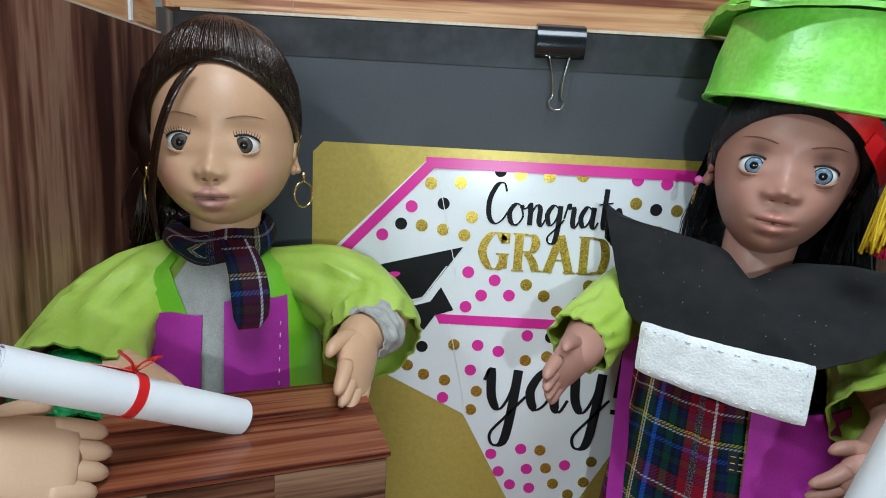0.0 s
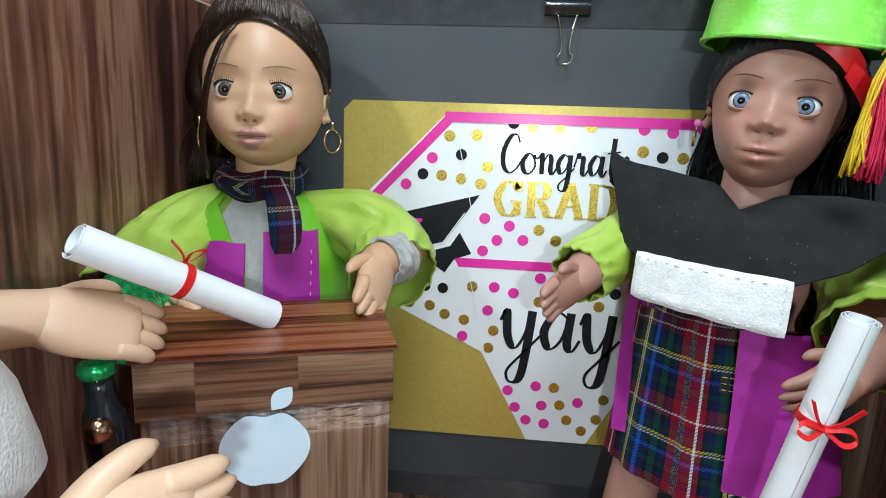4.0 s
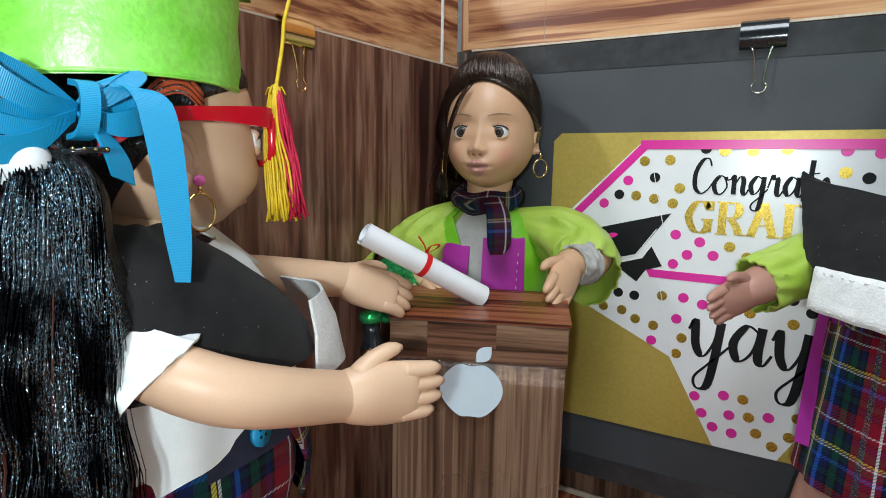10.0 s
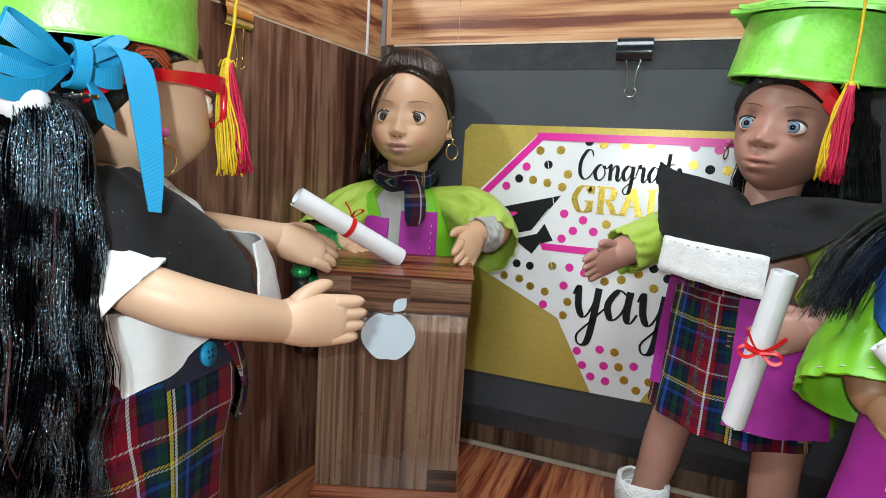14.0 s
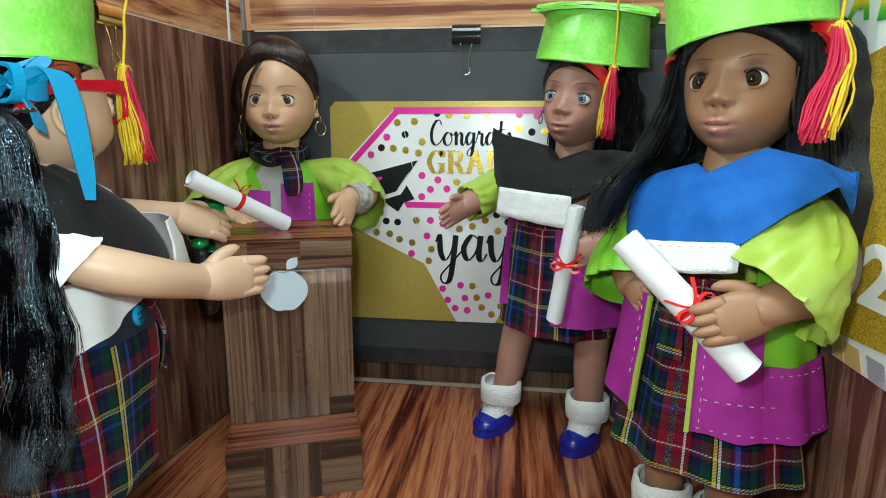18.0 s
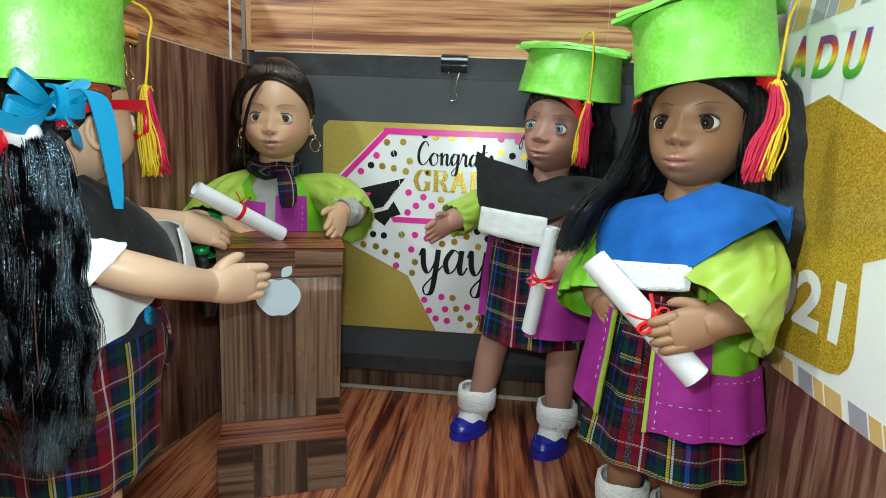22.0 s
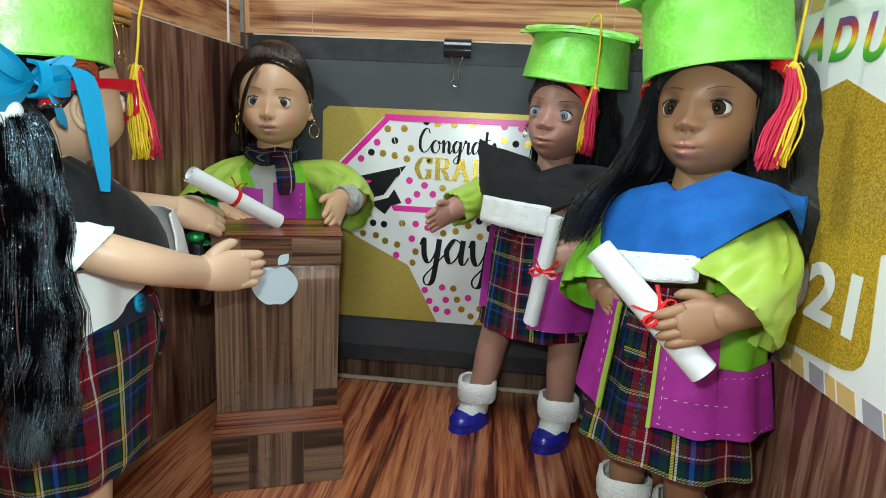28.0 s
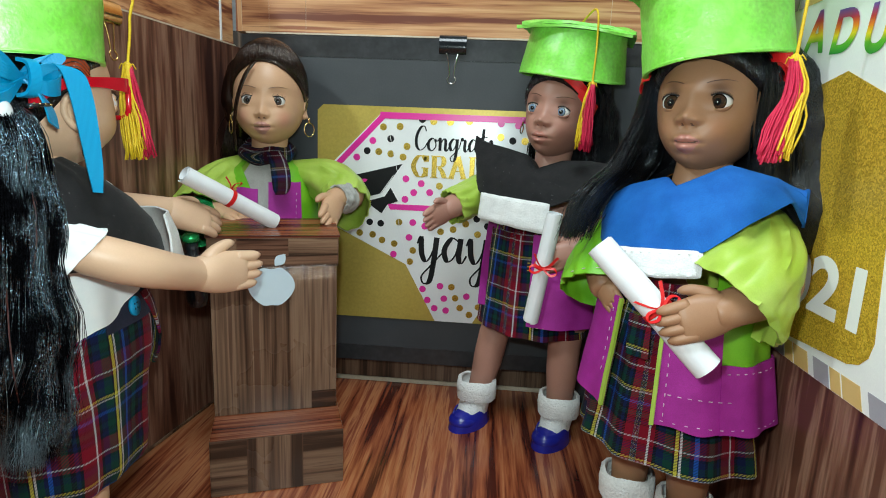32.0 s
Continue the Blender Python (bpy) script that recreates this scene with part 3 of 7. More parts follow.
floor = thing("floor", "glossy reddish-brown wood-print paper floor of the stage", "floor", kind="structure", build=block(-0.34, 0.44, -0.42, BACK + 0.02, FLOOR - 0.012, FLOOR, 0.0), mats=[W_FLOOR])

wall_north = thing("wall_north", "card back wall papered in upright dark wood print", "wall", kind="structure", build=block(-0.26, 0.42, BACK, BACK + 0.012, FLOOR, 0.50, 0.0), mats=[W_SKIRT])
LEFT = [(-0.212, BACK), (-0.306, -0.42)]


def left_x(y):
    return LEFT[0][0] + (LEFT[0][1] - y) / (LEFT[0][1] - LEFT[1][1]) * (LEFT[1][0] - LEFT[0][0])


def slanted(y0, y1, z0, z1, front, thick, b=None):
    """A slab along the slanting side wall."""
    b = b or Build()
    vs = []
    for y in (y0, y1):
        for off in (front, front - thick):
            for z in (z0, z1):
                vs.append((left_x(y) + off, y, z))
    return b.add(vs, [(0, 1, 5, 4), (2, 6, 7, 3), (0, 4, 6, 2), (1, 3, 7, 5), (0, 2, 3, 1), (4, 5, 7, 6)])


wall_west = thing("wall_west", "side wall of dark reddish upright wood-print paper", "wall", kind="structure", build=slanted(-0.42, BACK, FLOOR, 0.4745, 0, 0.012), mats=[W_WALL], smooth=False)
part("top_edge", slanted(-0.42, BACK - 0.03, 0.4747, 0.4762, 0.0, 0.004), CUT_EDGE, wall_west, "pale cut card edge", False)
part("bottom_edge", slanted(-0.42, BACK - 0.02, FLOOR + 0.001, FLOOR + 0.004, 0.002, 0.002), W_SKIRT, wall_west, smooth=False)
wall_east = thing("wall_east", "dark wood-print side wall behind a party banner", "wall", kind="structure", build=block(0.392, 0.404, -0.42, BACK, FLOOR, 0.62, 0.0), mats=[W_WALL])

upper_back = thing("wall_upper_north", "upper card panel in orange-brown level wood print", "wall", kind="structure")
for x0, x1, mt in ((-0.214, -0.206, W_TOPV), (-0.2054, -0.168, W_TOP), (-0.1676, -0.1172, W_TOP), (-0.1166, 0.2846, W_TOP), (0.2852, 0.345, W_TOP), (0.3456, 0.391, W_TOPV)):
    part("panel", block(x0, x1, FACE + 0.001, BACK - 0.001, 0.4945, 0.80, 0.0), mt, upper_back)
part("joint_backing", block(-0.2135, 0.390, FACE + 0.0016, BACK - 0.002, 0.4946, 0.799, 0.0), CUT_EDGE, upper_back, "pale joint between the sheets")
part("cut_edge", block(-0.2, 0.37, FACE - 0.0005, FACE + 0.02, 0.4922, 0.4943, 0.0), CUT_EDGE, upper_back, "pale cut card edge")
upper_left = thing("wall_upper_west", "upper side panel in orange-brown level wood print", "wall", kind="structure")
part("panel", slanted(-0.42, 0.405, 0.4766, 0.60, -0.001, 0.012), W_TOPL, upper_left, smooth=False)
part("cut_edge", slanted(0.4055, 0.408, 0.4766, 0.60, 0.0005, 0.012), BANNER_WHITE, upper_left, "white cut edge", False)
part("panel", slanted(0.4085, 0.438, 0.4766, 0.60, -0.002, 0.012), W_TOPL, upper_left, smooth=False)

# grey board that leans before the back wall
board = thing("display_board", "dark grey paper-covered display board against the back wall", "board", pose(0, 0, 0))
part("panel", block(-0.206, 0.352, FACE, FACE + 0.012, 0.034, 0.4915, 0.001), BOARD, board)
part("tape", block(-0.205, 0.351, FACE - 0.0006, FACE - 0.0001, 0.464, 0.491, 0.0), TAPE, board, "crinkled glossy black tape")
part("tape", block(-0.205, 0.351, FACE - 0.0006, FACE - 0.0001, 0.0345, 0.058, 0.0), TAPE, board, "glossy black tape")
for x in (-0.16, 0.30):
    part("foot", block(x - 0.02, x + 0.02, FACE + 0.002, FACE + 0.011, FLOOR, 0.0345, 0.001), BOARD, board)
thing("skirting", "wood-print strip along the foot of the back wall", "skirting", kind="structure", build=block(-0.21, 0.39, BACK - 0.004, BACK - 0.0005, FLOOR, FLOOR + 0.006, 0.001), mats=[CUT_EDGE])

# ---- poster on the board ----
PF = pose(0, FACE - 0.0012, 0, 90, 0, 0)
poster = thing("poster", "gold and white congratulations poster with pink border and confetti dots", "poster", pose(0, 0, 0))
X0, X1, Z0, Z1 = -0.100, 0.290, 0.102, 0.402
part("gold_sheet", plate([(X0, Z0), (X1, Z0), (X1, Z1 - 0.008), (X1 - 0.008, Z1), (X0 + 0.008, Z1), (X0, Z1 - 0.008)], 0.0008, PF), GOLD_PAPER, poster, "brushed gold foil card", False)
WHITE = [(-0.0998, 0.246), (0.028, 0.184), (0.073, 0.1022), (0.127, 0.1022), (0.172, 0.184), (0.2898, 0.246), (0.2898, 0.298), (0.198, 0.394), (-0.010, 0.394), (-0.0998, 0.302)]
PF2, PF3, PF4 = (pose(0, FACE - 0.0012 - d, 0, 90, 0, 0) for d in (0.0009, 0.0014, 0.0018))
part("white_field", plate(WHITE, 0.0004, PF2), WHITE_CARD, poster, smooth=False)


def band(p, q, w, m):
    d = (Vector(q) - Vector(p)).normalized()
    s = Vector((-d.y, d.x)) * w
    return plate([p, q, tuple(Vector(q) + s), tuple(Vector(p) + s)], 0.0003, m)


part("border", band((-0.0995, 0.2975), (-0.0088, 0.3945), -0.008, PF3), PINK_INK, poster, "pink stripe", False)
part("border", band((-0.0125, 0.3945), (0.200, 0.3945), -0.0085, PF4), PINK_INK, poster, "pink stripe", False)
part("border", band((0.1965, 0.3945), (0.289, 0.2975), -0.008, PF3), PINK_INK, poster, "pink stripe", False)
part("rule", plate([(0.0, 0.2695), (0.19, 0.2695), (0.19, 0.2615), (0.004, 0.2615)], 0.0003, PF3), PINK_INK, poster, "pink bar", False)
SCRIPT = {
    "C": (1.12, [[(1.0, 1.55), (0.85, 1.93), (0.5, 1.85), (0.14, 1.15), (0.15, 0.35), (0.48, 0.0), (0.85, 0.2), (1.12, 0.6)]]),
    "o": (0.98, [[(0.72, 0.88), (0.42, 1.0), (0.1, 0.6), (0.2, 0.1), (0.5, 0.0), (0.8, 0.4), (0.68, 0.92), (0.8, 0.78), (1.0, 0.82)]]),
    "n": (1.0, [[(0.0, 0.8), (0.18, 1.0), (0.2, 0.0)], [(0.2, 0.45), (0.5, 0.97), (0.7, 0.8), (0.68, 0.2), (0.82, 0.0), (1.0, 0.3)]]),
    "g": (0.98, [[(0.7, 0.85), (0.4, 1.0), (0.1, 0.55), (0.25, 0.05), (0.55, 0.3), (0.72, 0.9)], [(0.76, 1.0), (0.7, 0.0), (0.55, -0.75), (0.25, -0.8), (0.2, -0.5), (0.6, -0.1), (1.0, 0.35)]]),
    "r": (0.78, [[(0.0, 0.4), (0.2, 1.1), (0.26, 0.86), (0.48, 0.92), (0.46, 0.2), (0.6, 0.0), (0.8, 0.3)]]),
    "a": (1.0, [[(0.7, 0.85), (0.4, 1.0), (0.1, 0.5), (0.25, 0.03), (0.55, 0.3), (0.72, 0.95)], [(0.76, 1.0), (0.7, 0.2), (0.84, 0.0), (1.02, 0.3)]]),
    "t": (0.66, [[(0.36, 1.9), (0.28, 0.3), (0.42, 0.0), (0.68, 0.3)], [(0.0, 1.15), (0.72, 1.25)]]),
    "s": (0.55, [[(0.0, 0.3), (0.34, 1.0), (0.5, 0.5), (0.4, 0.05), (0.1, 0.05)]]),
    "y": (1.02, [[(0.0, 0.72), (0.14, 1.0), (0.2, 0.3), (0.4, 0.0), (0.64, 0.4), (0.75, 1.0)], [(0.8, 1.0), (0.7, 0.0), (0.56, -0.8), (0.3, -0.92), (0.22, -0.62), (0.55, -0.2), (1.02, 0.35)]]),
    "!": (0.5, [[(0.32, 1.9), (0.2, 0.42)], [(0.17, 0.12), (0.16, 0.0)]]),
    "G": (1.12, [[(0.86, 0.76), (0.64, 0.97), (0.36, 0.9), (0.15, 0.5), (0.36, 0.09), (0.64, 0.03), (0.84, 0.2)], [(0.84, 0.42), (0.84, 0.05)], [(0.6, 0.43), (1.02, 0.43)], [(0.88, 1.0), (0.88, 0.72)]]),
    "R": (1.02, [[(0.2, 0.0), (0.2, 1.0)], [(0.0, 0.015), (0.4, 0.015)], [(0.0, 0.985), (0.5, 0.985)], [(0.3, 0.97), (0.62, 0.95), (0.74, 0.76), (0.62, 0.55), (0.3, 0.51)], [(0.46, 0.5), (0.66, 0.28), (0.78, 0.03)], [(0.76, 0.02), (1.0, 0.02)]]),
    "A": (1.1, [[(0.14, 0.0), (0.5, 1.0)], [(0.5, 1.0), (0.86, 0.0)], [(0.28, 0.34), (0.72, 0.34)], [(0.0, 0.015), (0.3, 0.015)], [(0.66, 0.015), (1.06, 0.015)]]),
    "D": (1.05, [[(0.2, 0.0), (0.2, 1.0)], [(0.0, 0.985), (0.5, 0.985)], [(0.0, 0.015), (0.5, 0.015)], [(0.45, 0.98), (0.78, 0.88), (0.9, 0.5), (0.78, 0.12), (0.45, 0.02)]]),
}


def written(name, words, x, z, sx, sz, thin, fat, material, label, lean=0.0):
    """Words drawn with a broad pen: strokes are fat where they run downward."""
    k, n = Build(), 0
    for ch in words:
        step, strokes = SCRIPT[ch]
        for st in strokes:
            pts = curve_points([(x + (px + lean * pz) * sx, FACE - 0.0029 - 0.0001 * (n % 3), z + pz * sz) for px, pz in st], 30 if len(st) > 2 else 4)
            n += 1
            sides, ws = [], []
            for i in range(len(pts)):
                d = (pts[min(i + 1, len(pts) - 1)] - pts[max(i - 1, 0)]).normalized()
                sides.append(Vector((d.z, 0, -d.x)))
                ws.append(thin + (fat - thin) * max(0.0, abs(d.z) * (1.0 if d.z < 0.3 or words == "GRAD" else 0.25) - 0.15) / 0.85)
            strip(pts, ws, sides, 0.0003, b=k)
        x += step * sx
    part(name, k, material, poster, label, False)


written("congrats_lettering", "Congrats", 0.0365, 0.3455, 0.0150, 0.0165, 0.0012, 0.0040, BLACK_INK, "black script word Congrats")
written("grad_lettering", "GRAD", 0.0315, 0.3085, 0.0246, 0.0300, 0.0013, 0.0068, GOLD_GLITTER, "gold glitter word GRAD")
written("yay_lettering", "yay!", 0.0440, 0.1900, 0.0345, 0.0350, 0.0020, 0.0078, BLACK_INK, "black script word yay")
# printed mortar-board
cap_art = part("cap_print", plate([(-0.060, 0.300), (-0.0435, 0.3085), (0.020, 0.3255), (-0.009, 0.2835), (-0.062, 0.268)], 0.0003, PF3), BLACK_INK, poster, "printed black graduation cap", False)
part("cap_brim", plate([(-0.030, 0.2715), (-0.004, 0.2795), (0.004, 0.292), (0.0150, 0.2735), (0.0, 0.268), (-0.008, 0.2555), (-0.020, 0.2635)], 0.0003, PF3), BLACK_INK, cap_art, smooth=False)
part("cap_line", band((-0.045, 0.2735), (-0.0105, 0.2815), 0.0009, PF4), WHITE_CARD, cap_art, smooth=False)
part("cap_line", band((-0.0105, 0.2815), (0.008, 0.309), 0.0009, PF4), WHITE_CARD, cap_art, smooth=False)
part("cap_button", plate([(-0.037 + 0.008 * math.cos(a), 0.2995 + 0.0028 * math.sin(a) + 0.002 * math.cos(a)) for a in np.linspace(0, 6, 16)], 0.0003, PF4), PINK_INK, cap_art, "pink button", False)

def inside(p, poly):
    hit = False
    for (x0, y0), (x1, y1) in zip(poly, poly[1:] + poly[:1]):
        if (y0 > p[1]) != (y1 > p[1]) and p[0] < (x1 - x0) * (p[1] - y0) / (y1 - y0) + x0:
            hit = not hit
    return hit


rng, dot_mesh = random.Random(7), {}
placed, kinds = [], ["gold_dot"] * 6 + ["pink_dot"] * 2 + ["black_dot"] * 2
KEEP_OUT = [(0.026, 0.152, 0.300, 0.384), (0.038, 0.158, 0.155, 0.232), (-0.070, 0.024, 0.250, 0.331), (-0.004, 0.2, 0.256, 0.276)]
for _ in range(5000):
    p = (rng.uniform(-0.1, 0.29), rng.uniform(0.104, 0.387))
    if not inside(p, WHITE) or any(a < p[0] < c and d < p[1] < e for a, c, d, e in KEEP_OUT) or abs(p[0] + 0.1 - (p[1] - 0.302) * 0.976) < 0.012:
        continue
    if min((math.dist(p, q) for q in placed), default=1) < 0.0152:
        continue
    if not all(inside((p[0] + 0.005 * c, p[1] + 0.005 * s), WHITE) for c, s in ((1, 0), (-1, 0), (0, 1), (0, -1))):
        continue
    placed.append(p)
    kind = kinds[rng.randrange(10)]
    if kind not in dot_mesh:
        dot_mesh[kind] = plate(disc(0.0048, 18), 0.0002, pose(0, 0, 0, 90, 0, 0)).mesh(kind, [{"gold_dot": GOLD_GLITTER, "pink_dot": PINK_INK, "black_dot": BLACK_INK}[kind]], False)
    ob = new(kind, dot_mesh[kind])
    ob.parent = poster
    ob.matrix_basis = pose(p[0], FACE - 0.0026, p[1])
# thin white lines painted for the faint highlights of clear tape on the print
for p, q in (((-0.004, 0.386), (0.016, 0.300)), ((0.012, 0.262), (0.030, 0.186))):
    part("tape_line", band(p, q, 0.0006, PF4), BANNER_WHITE, poster, "faint white line for the highlight on clear tape", False)

# ---- banner on the side wall ----
BF = Matrix(((0, 0, -1, 0.3915), (-1, 0, 0, 0), (0, 1, 0, 0), (0, 0, 0, 1)))
BF_UP = [BF @ pose(0, 0, d) for d in (0.0012, 0.0018, 0.0024)]
banner = thing("banner", "white party banner with gold glitter star and rainbow letters", "banner", pose(0, 0, 0))
part("sheet", plate([(-0.30, 0.196), (0.36, 0.196), (0.36, 0.56), (-0.30, 0.56)], 0.0010, BF), BANNER_WHITE, banner, smooth=False)
for lo, hi, lean in ((0.1965, 0.2115, -0.006), (0.478, 0.5595, 0.022)):
    x, k = -0.295, 0
    while x < 0.34:
        w = (0.020, 0.004, 0.019, 0.012)[k % 4]
        if k % 2 == 0 or k % 4 == 3:
            mt = (BANNER_TAN, None, BANNER_GREY, BANNER_GREY if hi > 0.4 else BANNER_TAN)[k % 4]
            part("stripe", plate([(x, lo), (x + w, lo), (x + w + lean, hi), (x + lean, hi)], 0.0003, BF_UP[0]), mt, banner, smooth=False)
        x += w + 0.002
        k += 1
STAR = [(-0.20, 0.395), (-0.148, 0.4095), (-0.100, 0.4195), (-0.025, 0.387), (0.06, 0.36), (0.06, 0.325), (-0.006, 0.3125), (-0.030, 0.304), (-0.0235, 0.243), (-0.0265, 0.232), (-0.034, 0.2245), (-0.046, 0.2205), (-0.136, 0.2135), (-0.22, 0.225), (-0.25, 0.30)]
part("star", plate(STAR, 0.0003, BF_UP[0]), BANNER_GOLD, banner, "gold glitter star", False)
for ch, u, v, w, h in (("A", -0.1665, 0.4395, 0.030, 0.0325), ("D", -0.1275, 0.4345, 0.030, 0.031), ("U", -0.0875, 0.4285, 0.026, 0.033)):
    lettering("letter", ch, w, h, BF_UP[1] @ pose(u, v, 0, 0, 0, -4), rainbow("rainbow_ink_" + ch, 0.0, h), banner, 0.12, 0.03, "rainbow letter " + ch)
lettering("year", "2021", 0.135, 0.045, BF_UP[1] @ pose(-0.176, 0.2425, 0, 0, 0, 0), BANNER_WHITE, banner, 0.0, 0.035, "white year 2021")

# ---- clips ----


def binder_clip(m, w, h, body, wire, label):
    ob = thing("binder_clip", label, "clip", m)
    k = Build()
    prof = [(0.0045, -h), (0.0075, -h * 0.9), (0.0085, -h * 0.5), (0.0065, -h * 0.05), (0.0, 0.002), (-0.006, 0.0005)]
    sheet([[(x, -y, z) for x in np.linspace(-w / 2, w / 2, 5)] for y, z in prof], 0.0011, b=k)
    part("body", k, body, ob)
    for sgn in (-1, 1):
        tube([(sgn * w * 0.30, -0.006, -h), (sgn * w * 0.30, -0.006, -h + 0.0001), ], 0.0018, 8, b=k)
    k = Build()
    loop = [(-w * 0.22, -0.0055, -h * 0.96), (-w * 0.13, -0.0068, -h * 1.6), (-w * 0.09, -0.0078, -h * 2.35), (-w * 0.16, -0.0085, -h * 2.55), (-w * 0.12, -0.009, -h * 2.78), (w * 0.0, -0.009, -h * 2.86), (w * 0.12, -0.009, -h * 2.78), (w * 0.16, -0.0085, -h * 2.55), (w * 0.09, -0.0078, -h * 2.35), (w * 0.13, -0.0068, -h * 1.6), (w * 0.22, -0.0055, -h * 0.96)]
    tube(curve_points(loop, 44), 0.0008, 8, b=k)
    part("wire_handle", k, wire, ob)
    k = Build()
    tube([(-w / 2, -0.0045, -h), (w / 2, -0.0045, -h)], 0.0014, 8, b=k)
    part("hinge", k, body, ob)
    return ob


binder_clip(pose(0.083, FACE, 0.494), 0.036, 0.021, BLACK_ENAMEL, STEEL, "black binder clip with steel wire handle on the grey board")
wl = math.degrees(math.atan2(LEFT[0][0] - LEFT[1][0], LEFT[0][1] - LEFT[1][1]))
binder_clip(pose(left_x(0.205) + 0.001, 0.205, 0.4775, 0, 0, 90 - wl), 0.030, 0.019, GOLD_METAL, GOLD_METAL, "gold binder clip on the wood-print side wall")

# ---- lectern ----
LM = pose(-0.083, 0.2305, 0, 0, 0, 21)
lectern = thing("lectern", "toy lectern papered in walnut wood print, silver sticker on front", "lectern", LM)
HB = 0.0655
part("base", block(-0.066, 0.068, -0.053, 0.075, FLOOR, 0.052, 0.0012), [wood("wood_paper_base", WALNUT, "X", 0.3, across=55, shift=8)], lectern)
part("base_patch", block(-0.030, 0.026, -0.0537, -0.0531, FLOOR + 0.001, 0.0515, 0.0), W_LEC, lectern, "upright wood-print sheet")
part("base_top_sheet", block(-0.0655, 0.0675, -0.0525, 0.0745, 0.0521, 0.0526, 0.0), W_LEC_TOP, lectern)
part("body", block(-HB, HB, 0.0, 0.062, 0.0528, 0.2195, 0.0012), W_LEC, lectern)
part("corner_patch", block(0.038, HB - 0.0005, -0.0007, -0.0001, 0.0535, 0.074, 0.0), W_LEC_X, lectern, "level-grained patch", False)
k = Build()
vs = [(-HB - 0.0015, -0.002, 0.2195), (HB + 0.0015, -0.002, 0.2195), (HB + 0.0015, 0.064, 0.2195), (-HB - 0.0015, 0.064, 0.2195), (-HB - 0.0015, -0.002, 0.2515), (HB + 0.0015, -0.002, 0.2515), (HB + 0.0015, 0.064, 0.2600), (-HB - 0.0015, 0.064, 0.2600)]
k.add(vs, [(0, 1, 5, 4), (1, 2, 6, 5), (2, 3, 7, 6), (3, 0, 4, 7), (0, 3, 2, 1), (4, 5, 6, 7)])
part("top_band", k, W_LEC_X, lectern, smooth=False)
k = Build()
k.add([(-HB - 0.003, -0.0035, 0.2516), (HB + 0.003, -0.0035, 0.2516), (HB + 0.003, 0.066, 0.2604), (-HB - 0.003, 0.066, 0.2604), (-HB - 0.003, -0.0035, 0.2536), (HB + 0.003, -0.0035, 0.2536), (HB + 0.003, 0.066, 0.2624), (-HB - 0.003, 0.066, 0.2624)], [(0, 1, 5, 4), (1, 2, 6, 5), (2, 3, 7, 6), (3, 0, 4, 7), (0, 3, 2, 1), (4, 5, 6, 7)])
part("top", k, W_LEC_TOP, lectern, "reddish sloping top", False)
part("band_patch", block(-HB - 0.001, -0.038, -0.0028, -0.0021, 0.2285, 0.2505, 0.0), W_LEC_Y, lectern, "pale level-grained patch", False)
part("band_patch", block(-HB - 0.001, -0.038, -0.0028, -0.0021, 0.2205, 0.2283, 0.0), W_LEC_D, lectern, "dark level-grained patch", False)
part("band_patch", block(-0.0378, 0.014, -0.0027, -0.0021, 0.2325, 0.2505, 0.0), W_LEC_D, lectern, "dark level-grained patch", False)
part("band_patch", block(0.0142, HB + 0.001, -0.0028, -0.0021, 0.2315, 0.2505, 0.0), W_LEC_Y, lectern, "pale level-grained patch", False)
# clear tape on the front
CLEAR, cn, cl, cb = shader("clear_tape", 0.12)
cb.inputs["Transmission Weight"].default_value, cb.inputs["IOR"].default_value, cb.inputs["Base Color"].default_value = 1.0, 1.3, (1, 1, 1, 1)
tn = node(cn, "ShaderNodeTexNoise", Scale=75.0, Detail=3.0)
cl.new(coords(cn, cl, (1, 1, 4)), tn.inputs["Vector"])
bumped(cn, cl, cb, tn.outputs[0], 1.0, 0.007)
k = Build()
sheet([[(x, -0.0040 - 0.0012 * noise.noise(Vector((x * 90, z * 160, 3))), z) for x in np.linspace(-0.06, HB, 30)] for z in np.linspace(0.206, 0.222, 8)], 0.0003, b=k)
tp = part("clear_tape", k, CLEAR, lectern, "crinkled clear tape")
tp.visible_shadow = False
# sticker: a plain fruit shape and a leaf
fruit = []
for i in range(48):
    a = 2 * math.pi * i / 48
    r = 0.0225 * (1 + 0.06 * math.cos(2 * a) ** 2)
    y = r * math.sin(a) * 0.98
    notch = 0.0045 * math.exp(-((a - math.pi / 2) / 0.30) ** 2) + 0.0028 * math.exp(-((a - 3 * math.pi / 2) / 0.28) ** 2) * -1
    fruit.append((r * math.cos(a) * (1.0 + 0.05 * math.sin(a)), y - notch))
ST = pose(-0.0035, -0.0042, 0.199, 90, 0, 0)
st = part("sticker", plate(fruit, 0.0004, ST), STICKER, lectern, "silver-blue apple sticker", False)
leaf = [(0.0035 + 0.0145 * s * 0.75 + 0.0042 * math.sin(math.pi * s) * k2, 0.0225 + 0.0125 * s - 0.0035 * math.sin(math.pi * s) * k2) for s, k2 in [(i / 8, 1) for i in range(9)] + [(1 - i / 8, -1) for i in range(1, 8)]]
part("leaf", plate(leaf, 0.0004, ST), STICKER, st, smooth=False)

# ---- dolls: one plain mesh each ----
HC, HR = Vector((0, 0, 0.413)), Vector((0.0438, 0.051, 0.0585))


SHAPE = {"jaw": 0.012, "muzzle": 1.0, "wide": 1.0, "up": 0.0, "mouth": 0.0, "chin": 0.0}


